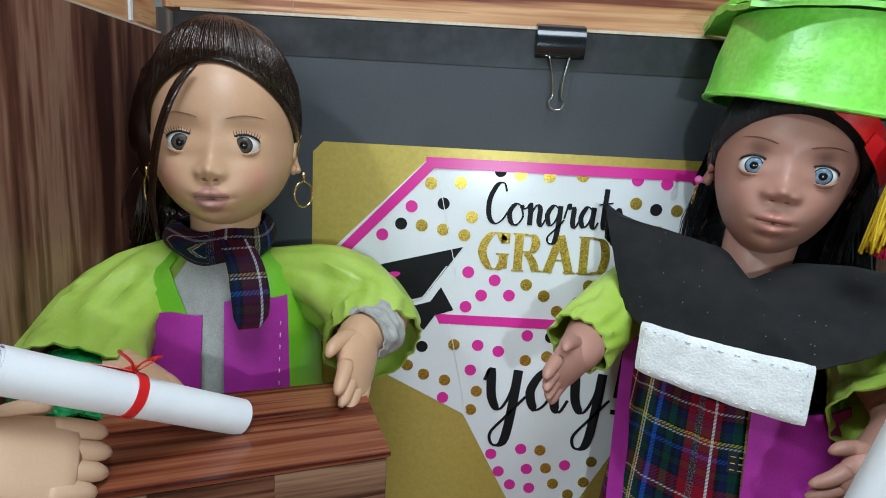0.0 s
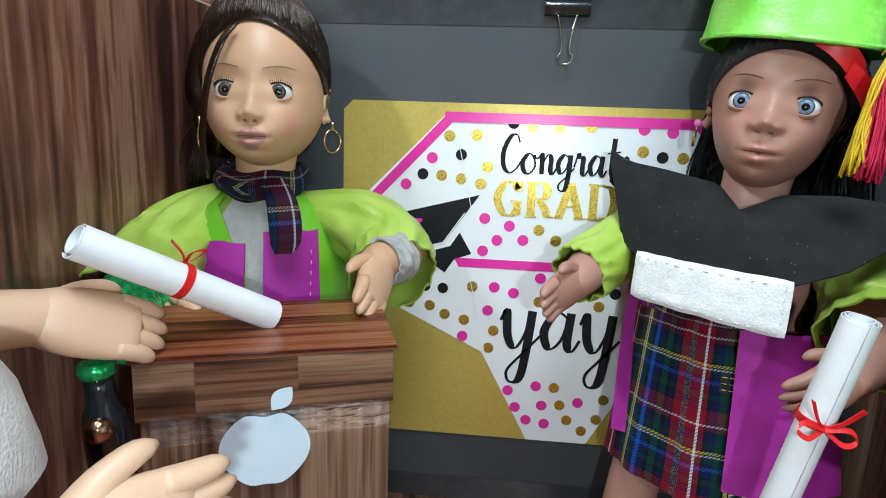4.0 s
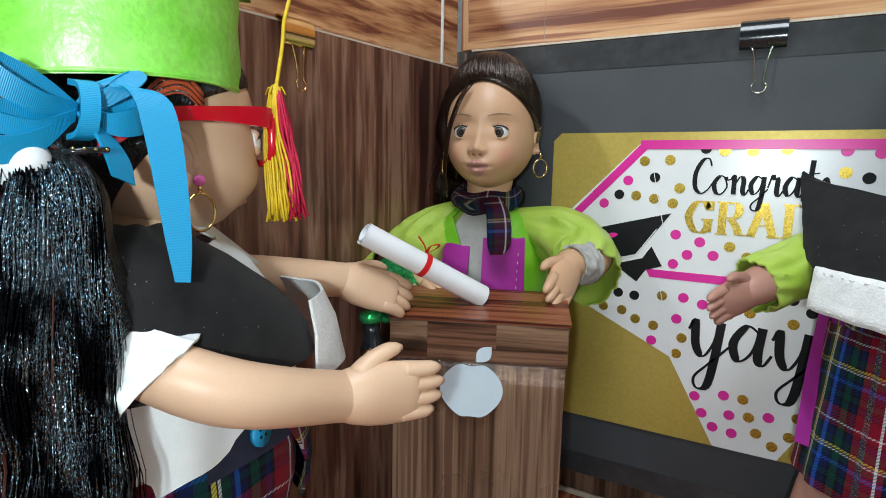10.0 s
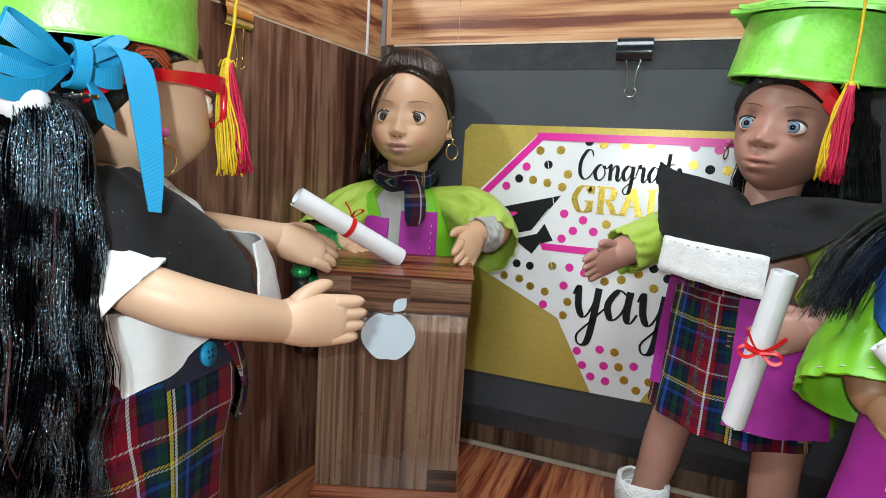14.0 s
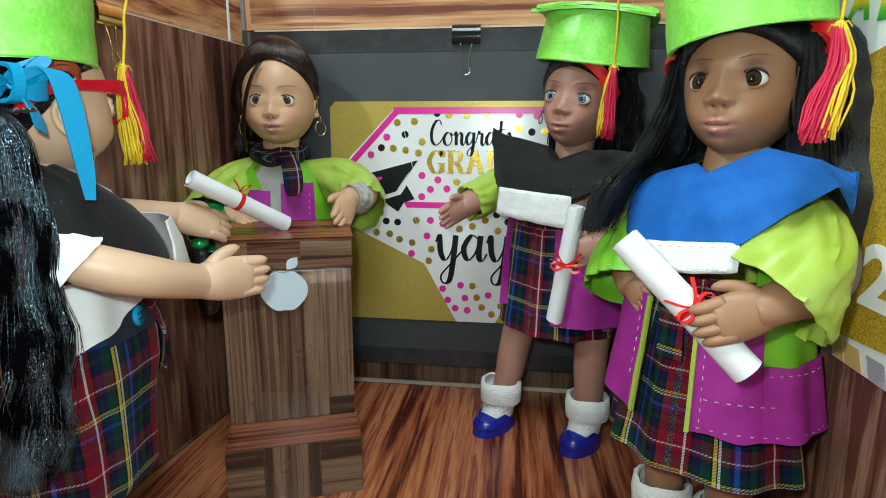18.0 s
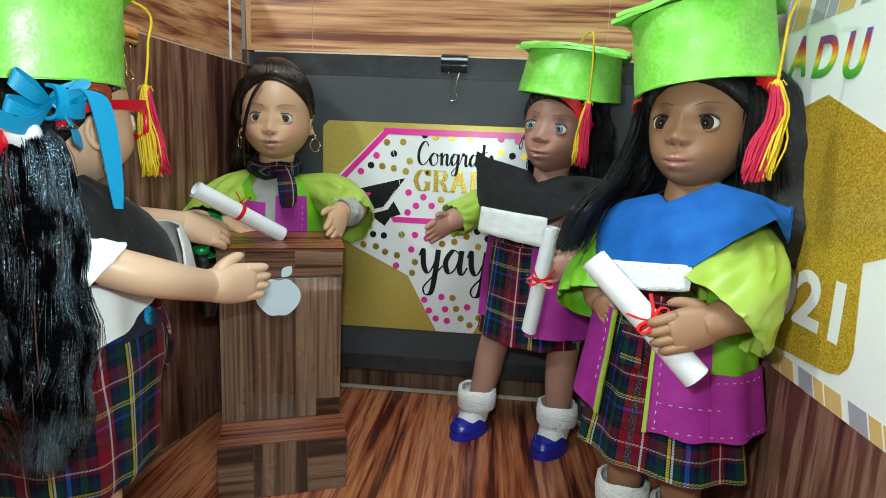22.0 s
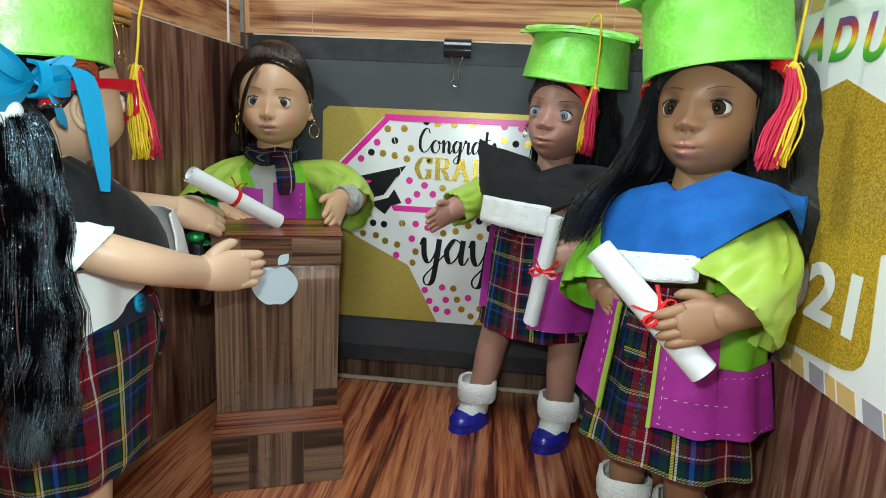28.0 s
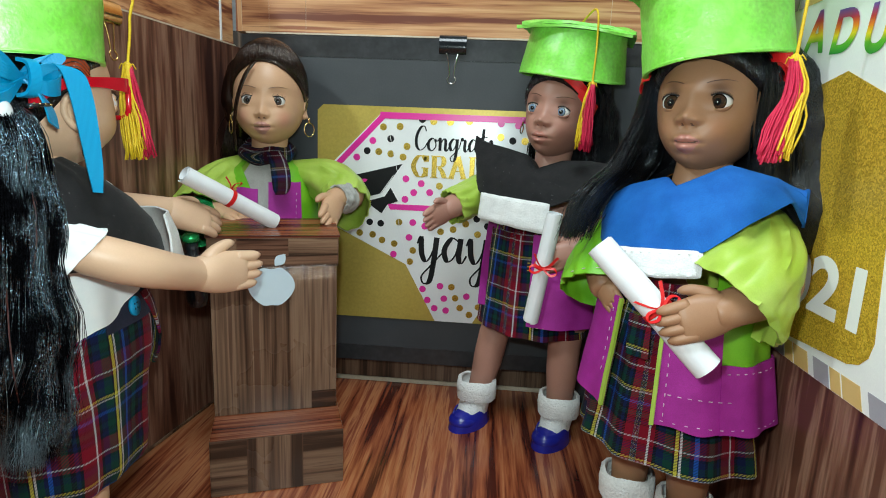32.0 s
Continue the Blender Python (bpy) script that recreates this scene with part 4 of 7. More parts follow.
def bell(d, c, w):
    return math.exp(-sum(((a - b) / s) ** 2 for a, b, s in zip(d, c, w)))


def head_surface(x, y, z, nose=1.0, cheek=1.0, broad=1.0):
    """The head's point in the unit direction (x, y, z); the face looks along -y."""
    px, py, pz = x * HR.x, y * HR.y, z * HR.z
    low, mz = max(0.0, -z), SHAPE["muzzle"]
    px *= SHAPE["wide"] * (1 + SHAPE["jaw"] * math.sin(math.pi * min(1.0, low)) - 0.05 * low ** 4)
    pz *= 1 - (0.055 - SHAPE["chin"]) * low
    py *= 1 + 0.72 * mz * low ** 2 if y < 0 else 1 - 0.28 * low ** 1.5
    if y < 0:
        d, n, u = (abs(px), pz), (abs(px), pz - SHAPE["up"]), (abs(px), pz - SHAPE["mouth"])
        out = 0.0046 * mz * bell(u, (0, -0.0370), (0.0200, 0.0125))
        out += 0.0042 * cheek * bell(d, (0.0225, -0.0275), (0.0125, 0.0130))
        out += 0.0034 * nose * bell(n, (0, -0.0130), (0.0046 * broad, 0.0090))
        out += 0.0102 * nose * bell(n, (0, -0.0206), (0.0056 * broad, 0.0052))
        out += 0.0040 * nose * bell(n, (0.0060 * broad, -0.0226), (0.0026 * broad, 0.0028))
        out -= 0.0024 * nose * bell(n, (0.0030 * broad, -0.0268), (0.0024, 0.0013))
        out -= 0.0008 * bell(u, (0, -0.0292), (0.0016, 0.0024))
        out += 0.0046 * bell(u, (0.0022, -0.0318 - 0.10 * abs(px)), (0.0062, 0.0026)) + 0.0066 * bell(u, (0, -0.0396), (0.0064, 0.0036))
        out -= 0.0042 * bell(u, (0, -0.0354), (0.0080, 0.0010)) + 0.0008 * bell(u, (0.0112, -0.0352), (0.0026, 0.0024))
        out -= 0.0022 * bell(u, (0, -0.0440), (0.0085, 0.0024))
        out += 0.0046 * bell(d, (0, -0.0500 * (1 + SHAPE["chin"])), (0.0100, 0.0062))
        out -= 0.0036 * bell(d, (0.0165, 0.0015), (0.0125, 0.0060)) + 0.0014 * bell(d, (0.0170, -0.0135), (0.0095, 0.0040))
        py -= out * min(1.0, -y / 0.3)
    return Vector((px, py, pz)) + HC


def face_at(x, z, **kw):
    """The face's point at x and height z."""
    ux, uz = x / HR.x, (z - HC.z) / HR.z
    for _ in range(4):
        uy = -math.sqrt(max(0.02, 1 - ux * ux - uz * uz))
        p = head_surface(ux, uy, uz, **kw)
        ux += (x - p.x) / HR.x
        uz += (z - p.z) / HR.z
    return head_surface(ux, -math.sqrt(max(0.02, 1 - ux * ux - uz * uz)), uz, **kw)


# slots: 0 skin 1 hair 2 eye white 3 iris 4 pupil 5 lip 6 brow, also painted shade of lip parting and nostrils 7 lash 8
# second hair
def add_head(b, nose=1.0, cheek=1.0, eye=1.0, ipd=0.0180, ear=0.0, ear_y=0.004, broad=1.0, lash=1.0, iris=1.0):
    nu, nv = 176, 176
    verts, faces, mats = [], [], []
    turns = [2 * math.pi * j / nu for j in range(nu)]
    turns = [u - 0.5 * math.sin(u) for u in turns]
    for i in range(nv + 1):
        ph = math.pi * i / nv
        for a in turns:
            verts.append(head_surface(math.sin(ph) * math.sin(a), -math.sin(ph) * math.cos(a), math.cos(ph), nose, cheek, broad))
    for i in range(nv):
        for j in range(nu):
            f = (i * nu + j, (i + 1) * nu + j, (i + 1) * nu + (j + 1) % nu, i * nu + (j + 1) % nu)
            faces.append(f)
            mid = sum((verts[q] for q in f), Vector()) / 4 - HC - Vector((0, 0, SHAPE["mouth"]))
            w = abs(mid.x) / 0.0098
            top = -0.0300 + 0.0011 * math.exp(-((abs(mid.x) - 0.0028) / 0.0018) ** 2) - 0.0034 * w ** 2
            lip = mid.y < 0 and w < 1 and -0.0356 - 0.0086 * (1 - w * w) < mid.z < top
            # shade of the lip parting and nostrils, painted in the brow colour
            line = mid.y < 0 and w < 0.94 and abs(mid.z + 0.0353 - 0.0006 * w) < 0.00048
            nostril_shade = mid.y < 0 and ((abs(mid.x) - 0.0031 * broad) / 0.0014) ** 2 + ((mid.z + 0.0262 + SHAPE["mouth"] - SHAPE["up"]) / 0.0009) ** 2 < 1
            mats.append(6 if line or nostril_shade else 5 if lip else 0)
    b.add(verts, faces, mats)
    for s in (-1, 1):
        ex, ez = s * ipd, HC.z - 0.0062
        tilt = Euler((0, 0, s * 0.04)).to_matrix()
        c = Vector((ex, -0.0412, ez))
        R = Vector((0.0088 * eye, 0.0070, 0.0084 * eye))
        ball(c, tuple(R), 24, 16, 2, b, tilt)

        def disc_on_eye(r0, r1, k, mat):
            rows = []
            for r in np.linspace(r0, r1, 4):
                row = []
                for t in np.linspace(0, 2 * math.pi, 24, endpoint=False):
                    x, z = r * math.cos(t) + - s * 0.0003, r * math.sin(t)
                    row.append(c + tilt @ Vector((x, -R.y * k * math.sqrt(max(0.05, 1 - (x / R.x) ** 2 - (z / R.z) ** 2)), z)))
                rows.append(row)
            sheet(rows, 0.0001, True, mat, b)
        disc_on_eye(0.0004, 0.0025 * eye * iris, 1.035, 4)
        disc_on_eye(0.0023 * eye * iris, 0.0049 * eye * iris, 1.022, 3)
        disc_on_eye(0.0048 * eye * iris, 0.0054 * eye * iris, 1.020, 4)

        def on_eye(az, el, k):
            return c + tilt @ Vector((R.x * k * math.cos(el) * math.sin(az), -(R.y + 0.0007) * k * math.cos(el) * math.cos(az), R.z * k * math.sin(el)))
        # upper and lower lid
        for sign, e0 in ((1, 0.80), (-1, 0.60)):
            rows = []
            for i in range(6):
                f = i / 5
                row = []
                for j in range(15):
                    az = -1.5 + 3.0 * j / 14
                    edge = e0 * math.cos(az * 0.98) ** 0.8 + 0.02
                    row.append(on_eye(az, sign * (edge + (1.5 - edge) * f), 1.06 - 0.10 * f))
                rows.append(row if sign < 0 else row[::-1])
            sheet(rows, 0.0005, False, 0, b)
        arc = [on_eye(az, 0.80 * math.cos(az * 0.98) ** 0.8, 1.09) for az in np.linspace(-1.35, 1.35, 15)]
        tube(arc, [0.0003] + [0.0006] * 13 + [0.0003], 6, 7, b)
        for q in arc[1:14]:
            out = (q - c).normalized()
            tip = q + Vector((out.x * 0.0018, -0.0012, 0.0030)) * lash
            tube([q, (q + tip) / 2 + Vector((0, -0.0004, -0.0002)), tip], [0.00028, 0.0002, 0.00006], 5, 7, b)
        # lid crease, brow
        brow = []
        for i in range(11):
            t = i / 10
            x, z = s * (ipd - 0.0095 + 0.020 * t), ez + 0.0132 + 0.0034 * math.sin(math.pi * (0.10 + 0.66 * t))
            brow.append(face_at(x, z, nose=nose, cheek=cheek) + Vector((0, -0.00015, 0)))
        tube(brow, [0.0003] + [0.00055] * 6 + [0.0005, 0.0004, 0.0003, 0.0001], 6, 6, b, flat=0.5)
        # ear
        e = HC + Vector((s * 0.0412 * SHAPE["wide"], ear_y, -0.010 + ear))
        ring = [e + Vector((s * (0.002 + 0.003 * math.sin(a) ** 2), 0.0072 * math.cos(a) + 0.0015 * math.sin(a), 0.0115 * math.sin(a))) for a in np.linspace(-1.9, 3.6, 22)]
        tube(ring, [0.0012] + [0.0023] * 20 + [0.0012], 8, 0, b)
        ball(e + Vector((s * 0.0005, 0, -0.001)), (0.0028, 0.0065, 0.0105), 14, 10, 0, b)
        ball(e + Vector((s * 0.0022, -0.0025, -0.0105)), (0.0026, 0.0035, 0.0042), 12, 8, 0, b)
    # neck
    tube([(0, 0.004, 0.315), (0, 0.004, 0.340), (0, 0.003, 0.372)], [0.024, 0.0215, 0.023], 24, 0, b)


def hand(b, wrist, tip, palm, size=1.0, thumb=1, curl=0.35, spread=0.12):
    """A hand from wrist toward tip; palm: the way its palm faces; thumb: the side of the thumb (+1 along palm x way)."""
    wrist, tip = Vector(wrist), Vector(tip)
    d = (tip - wrist).normalized()
    n = Vector(palm)
    n = (n - d * n.dot(d)).normalized()
    s = n.cross(d) * thumb
    L = 0.050 * size
    turn = Matrix((s, d, -n)).transposed()
    # palm: from the round wrist to the flat knuckles
    rows = []
    for at, w, t in ((-0.010, 0.0080, 0.0080), (-0.004, 0.0108, 0.0104), (0.004, 0.0134, 0.0120), (0.012, 0.0152, 0.0112), (0.020, 0.0159, 0.0092), (0.028, 0.0157, 0.0068), (0.033, 0.0150, 0.0054), (0.037, 0.0132, 0.0040), (0.039, 0.0050, 0.0018)):
        rows.append([wrist + d * (at * size) + s * (w * size * math.cos(a)) - n * (t * size * math.sin(a)) for a in np.linspace(0, 2 * math.pi * thumb, 28, endpoint=False)])
    sheet(rows, 0.0004, True, 0, b)
    for i, (off, ln) in enumerate(((0.0108, 0.0165), (0.0037, 0.0190), (-0.0036, 0.0182), (-0.0106, 0.0142))):
        p0 = wrist + d * (0.029 * size) + s * (off * size)
        fan = (d + s * (off * 12 * spread)).normalized()
        pts = []
        for k in range(6):
            t = k / 5
            pts.append(p0 + fan * (ln * size * t + 0.004 * size * t) + n * (ln * size * curl * t * t * (0.8 + 0.12 * i)))
        tube(curve_points(pts, 9), [r * size for r in (0.0050, 0.0049, 0.0047, 0.0045, 0.0043, 0.0041, 0.0038, 0.0030, 0.0013)], 10, 0, b)
    p0 = wrist + d * 0.008 * size + s * 0.0085 * size
    pts = [p0, p0 + s * 0.007 * size + d * 0.006 * size + n * 0.002 * size, p0 + s * 0.0115 * size + d * 0.0145 * size + n * 0.004 * size, p0 + s * 0.0125 * size + d * 0.022 * size + n * 0.006 * size]
    tube(curve_points(pts, 9), [r * size for r in (0.0070, 0.0064, 0.0056, 0.0050, 0.0045, 0.0042, 0.0038, 0.0030, 0.0013)], 10, 0, b)


def arm(b, inv, shoulder, elbow, wrist, tip, palm, size=1.0, thumb=1, curl=0.35, fat=1.0, fat_end=None):
    """An arm given in the room's coordinates, added in the doll's own."""
    sh, el, wr, tp = (inv @ Vector(p) for p in (shoulder, elbow, wrist, tip))
    pts = curve_points([sh, el, wr, wr + (tp - wr).normalized() * 0.016 * size], 24)
    tube(pts, [r * (fat + ((fat_end or fat) - fat) * i / 23) for i, r in enumerate(lerp_list([0.0185, 0.0195, 0.0195, 0.0188, 0.0174, 0.0156, 0.0144, 0.0136, 0.0128, 0.0118, 0.0090], 24))], 18, 0, b)
    hand(b, wr, tp, inv.to_3x3() @ Vector(palm), size, thumb, curl)
    return sh, el, wr


def leg(b, hip, foot):
    hip, foot = Vector(hip), Vector(foot)
    pts = [hip.lerp(foot, t) for t in (0, 0.35, 0.52, 0.75, 1.0)]
    pts[2] += Vector((0, -0.003, 0))
    tube(curve_points(pts, 20), lerp_list([0.0270, 0.0245, 0.0205, 0.0200, 0.0195, 0.0165, 0.0140], 20), 18, 0, b)


def torso(b):
    pts = [(0, 0.004, z) for z in (0.19, 0.21, 0.235, 0.27, 0.30, 0.318, 0.330)]
    tube(pts, [0.040, 0.046, 0.040, 0.044, 0.046, 0.040, 0.022], 24, 0, b, hint=(1, 0, 0), flat=0.78)


def hair_edge(a, front, side, back, peak=0.0):
    """How far down the hair's edge lies at the angle a, as an angle from the crown."""
    f = math.cos(a)
    edge = front * max(0, f) ** 0.7 + side * (1 - abs(f)) if f >= 0 else side * (1 - abs(f)) + back * abs(f)
    edge += peak * math.exp(-(math.sin(a) / 0.12) ** 2) * (f > 0)
    return math.acos(max(-0.95, min(0.95, edge)))


def skull(a, ph, grow, lift=0.0):
    p = head_surface(math.sin(ph) * math.sin(a), -math.sin(ph) * math.cos(a), math.cos(ph), 0, 0)
    return HC + (p - HC) * (grow + lift * max(0.0, math.cos(ph)) ** 1.5)


def scalp(b, front=0.44, side=-0.25, grow=1.07, mat=1, back=-0.75, peak=0.0, lift=0.0, soft=2):
    """A cap of hair over the skull; front, side and back: how low its edge comes, in head heights."""
    nu, nv = 72, 30
    rows, uv = [], np.zeros((nv, nu, 2))
    for i in range(nv):
        row = []
        for j in range(nu):
            a = 2 * math.pi * j / nu
            ph = i / (nv - 1) * hair_edge(a, front, side, back, peak)
            g = grow * (1 + 0.006 * math.sin(j * 2.1 + 3 * math.sin(j * 0.7)))
            rise = min(1.0, (nv - 1 - i) / soft) ** 0.6
            row.append(skull(a, ph, 1.005 + (g - 1.005) * rise, lift * (0.4 + 0.6 * rise)))
            uv[i, j] = (a * 0.05, ph * 0.05)
        rows.append(row)
    sheet(rows, 0.001, True, mat, b, uv)


def hair_mass(b, pts, rx, ry, mat=1, seed=0.0):
    """The solid body of hanging hair, under the loose locks."""
    line = curve_points(pts, 26)
    tube(line, lerp_list(rx, 26), 40, mat, b, hint=(1, 0, 0), flat=ry / max(rx), wrinkle=0.16, seed=seed)


def strands(b, roots, rnd, n, mat, r=0.0022, jitter=0.004, wave=0.003, seg=14):
    """Locks of hair: each follows a mean of the guide lines in roots, loosely."""
    for _ in range(n):
        k = rnd.random() * (len(roots) - 1)
        i = int(k)
        t = k - i
        ga, gb = roots[i], roots[min(i + 1, len(roots) - 1)]
        off = Vector((rnd.gauss(0, jitter), rnd.gauss(0, jitter), 0))
        lock = int(k * 5)
        ph, cut, fq = lock * 1.9 + rnd.gauss(0, 0.5), rnd.uniform(0.82, 1.03), 7 + (lock * 2.3) % 6 + rnd.gauss(0, 0.4)
        pts = []
        for q in range(len(ga)):
            s = q / (len(ga) - 1)
            p = Vector(ga[q]).lerp(Vector(gb[q]), t) + off * min(1, 0.25 + s)
            p += Vector((math.sin(ph + s * fq), math.cos(ph * 1.3 + s * fq * 0.9), 0)) * wave * s
            pts.append(p)
        end = pts[-1] + Vector((rnd.gauss(0, 0.002), rnd.gauss(0, 0.002), 0.03 * (1 - cut) * 5 * rnd.random()))
        pts[-1] = end
        line = curve_points(pts, seg)
        rr = r * rnd.uniform(0.6, 1.25)
        tube(line, [rr * w for w in lerp_list([0.8, 1.0, 1.0, 0.9, 0.7, 0.12], seg)], 6 if r > 0.001 else 4, mat if rnd.random() > 0.012 or mat != 1 else 8, b, flat=0.6, caps=False)


def doll(name, label, m, head, mats, build_fn, feet=None, crown=None, jaw=0.012, muzzle=1.0, hips=0.024, wide=1.0, up=0.0, mouth=0.0, chin=0.0, **face):
    """The whole doll in one mesh; head: where its head faces, in the room; feet: the pose of its shoes and half their distance."""
    b = Build()
    SHAPE.update(jaw=jaw, muzzle=muzzle, wide=wide, up=up, mouth=mouth, chin=chin)
    inv = m.inverted()
    torso(b)
    add_head(b, **face)
    fm, gap = feet or (m, 0.028)
    for sgn in (-1, 1):
        leg(b, (sgn * hips, 0.006, 0.215), inv @ fm @ Vector((sgn * gap, 0.004, 0.022)))
    n = len(b.v)
    b.start = n
    build_fn(b, inv)
    turn = inv @ head
    for i, p in enumerate(b.v):
        if crown and i >= n + b.loose:
            p = Vector((p[0], p[1], p[2] if p[2] > 0.34 else 0.34 - 0.82 * (0.34 - p[2])))
            out = Vector((p.x + 0.015, p.y - 0.035, 0))
            p += out.normalized() * (0.0042 * min(1.0, max(0.0, (0.365 - p.z) / 0.03)) * math.sin(p.z * 92 + 2.2 * math.sin(p.x * 45 + p.y * 30)))
            b.v[i] = tuple(inv @ crown @ p)
            continue
        k = min(1.0, max(0.0, (p[2] - 0.330) / 0.026))
        k = k * k * (3 - 2 * k)
        if k > 0:
            p = Vector(p)
            b.v[i] = tuple(p.lerp(turn @ p, k))
    b.crisp = False
    return thing(name, label, "doll", m, build=b, mats=mats)


MA, MB_, MC, MD = pose(-0.149, 0.380, FLOOR, 0, 0, 14), pose(0.213, 0.371, FLOOR, 0, 0, -35), pose(0.312, 0.157, FLOOR, 0, 0, -38), pose(-0.179, 0.024, FLOOR, 0, 0, 168)
HA, HB_, HC_, HD = pose(-0.1405, 0.3690, FLOOR, 0, 0, 12), pose(0.2220, 0.3720, FLOOR + 0.002, 0, 0, -27) @ pose(0, 0, 0.40, 0, 7, 0) @ pose(0, 0, -0.40), pose(0.3260, 0.1690, FLOOR, 0, 0, -38), pose(-0.187, 0.031, FLOOR, 0, 0, 178)
CAP_C = pose(0.318, 0.155, FLOOR, 0, 0, -43)
CAP_B = pose(0.2275, 0.368, FLOOR, 0, 0, -33)
FACE_D = pose(-0.184, 0.0475, FLOOR - 0.020, 0, 0, 166)
MD_HIPS = pose(-0.183, 0.042, FLOOR, 0, 0, 180)
FEET_B = pose(0.190, 0.352, FLOOR, 0, 0, -16)


def make_a(b, inv):
    rnd = random.Random(11)
    arm(b, inv, (-0.086, 0.385, 0.306), (-0.036, 0.368, 0.288), (-0.046, 0.330, 0.283), (-0.042, 0.276, 0.256), (-0.9, 0, -0.45), 1.0, 1, 0.25)
    arm(b, inv, (-0.196, 0.38, 0.306), (-0.206, 0.335, 0.285), (-0.178, 0.300, 0.268), (-0.150, 0.285, 0.264), (0.2, 0, -1), 0.95, 1)
    scalp(b, 0.66, -0.16, 1.185, 1, -0.7, 0.0, 0.03, 14)
    # combed back from the hairline over the crown
    for k in range(520):
        a = rnd.uniform(-2.0, 2.0)
        e0, g, drift = hair_edge(a, 0.66, -0.16, -0.7) - 0.005, 1.182 + rnd.uniform(0, 0.010), rnd.gauss(0, 0.04)
        pts = [skull(a + drift * t, e0 * (1 - 0.97 * t), 1.012 + (g - 1.012) * min(1.0, t / 0.45) ** 0.6, 0.03) for t in (0.0, 0.10, 0.25, 0.45, 0.7, 1.0)]
        tube(curve_points(pts, 12), lerp_list([0.0004, 0.0006, 0.0006, 0.0004], 12), 4, 1, b, flat=0.7, caps=False)
    hair_mass(b, [(-0.004, 0.018, 0.452), (-0.030, 0.024, 0.440), (-0.040, 0.028, 0.412), (-0.040, 0.034, 0.382), (-0.044, 0.036, 0.362)], [0.016, 0.025, 0.025, 0.019, 0.008], 0.024, 1, 2.0)
    tail = [[(-0.03, 0.035, 0.415), (-0.052, 0.045, 0.40), (-0.060, 0.035, 0.37), (-0.058, 0.03, 0.34), (-0.052, 0.03, 0.32)], [(-0.02, 0.045, 0.41), (-0.040, 0.055, 0.39), (-0.046, 0.045, 0.36), (-0.044, 0.04, 0.335), (-0.040, 0.035, 0.315)]]
    strands(b, tail, rnd, 260, 1, 0.0008, 0.005, 0.005)
    fringe = [HC + Vector((-0.010, -0.046, 0.036)), HC + Vector((-0.018, -0.0515, 0.022)), HC + Vector((-0.027, -0.0490, 0.0)), HC + Vector((-0.0325, -0.043, -0.022)), HC + Vector((-0.036, -0.034, -0.045)), HC + Vector((-0.034, -0.03, -0.066))]
    strip(curve_points(fringe, 16), [0.006, 0.0055, 0.005, 0.004, 0.002], [Vector((1, -0.3, 0.25))] * 16, 0.0014, 1, b)


def make_b(b, inv):
    rnd = random.Random(5)
    arm(b, inv, (0.150, 0.410, 0.304), (0.115, 0.374, 0.288), (0.0950, 0.343, 0.2795), (0.0625, 0.308, 0.2615), (0.35, -0.9, -0.2), 0.92, -1, 0.25)
    arm(b, inv, (0.262, 0.337, 0.304), (0.274, 0.300, 0.266), (0.241, 0.273, 0.250), (0.205, 0.256, 0.234), (-0.2, 0.9, -0.1), 0.92, 1, 0.6)
    scalp(b, 0.45, -0.3, 1.10, 1, -0.75)
    for s in (-1, 1):
        g = []
        for k in range(4):
            x = s * (0.042 + 0.006 * k)
            g.append([(s * 0.030, -0.012 + 0.012 * k, 0.452), (s * 0.0455, -0.006 + 0.012 * k, 0.425), (x, 0.0 + 0.012 * k, 0.385), (x + s * 0.004, 0.006 + 0.012 * k, 0.350), (x + s * 0.006, 0.012 + 0.012 * k, 0.318)])
        if s > 0:
            strands(b, g, rnd, 420, 1, 0.0007, 0.004, 0.004)
        else:
            g = [[(p[0] * 0.88, p[1] + 0.022, p[2]) for p in q] for q in g]
            strands(b, g, rnd, 200, 1, 0.0006, 0.0025, 0.002)
    hair_mass(b, [(0, 0.030, 0.445), (0.008, 0.044, 0.40), (0.016, 0.046, 0.36), (0.020, 0.044, 0.32)], [0.042, 0.050, 0.050, 0.042], 0.026)
    g = [[(x * 0.5, 0.05, 0.44), (x * 0.8 + 0.004, 0.058, 0.40), (x + 0.010, 0.055, 0.36), (x + 0.014, 0.05, 0.32)] for x in (-0.040, -0.02, 0.02, 0.05)]
    strands(b, g, rnd, 200, 1, 0.0009, 0.004, 0.005)


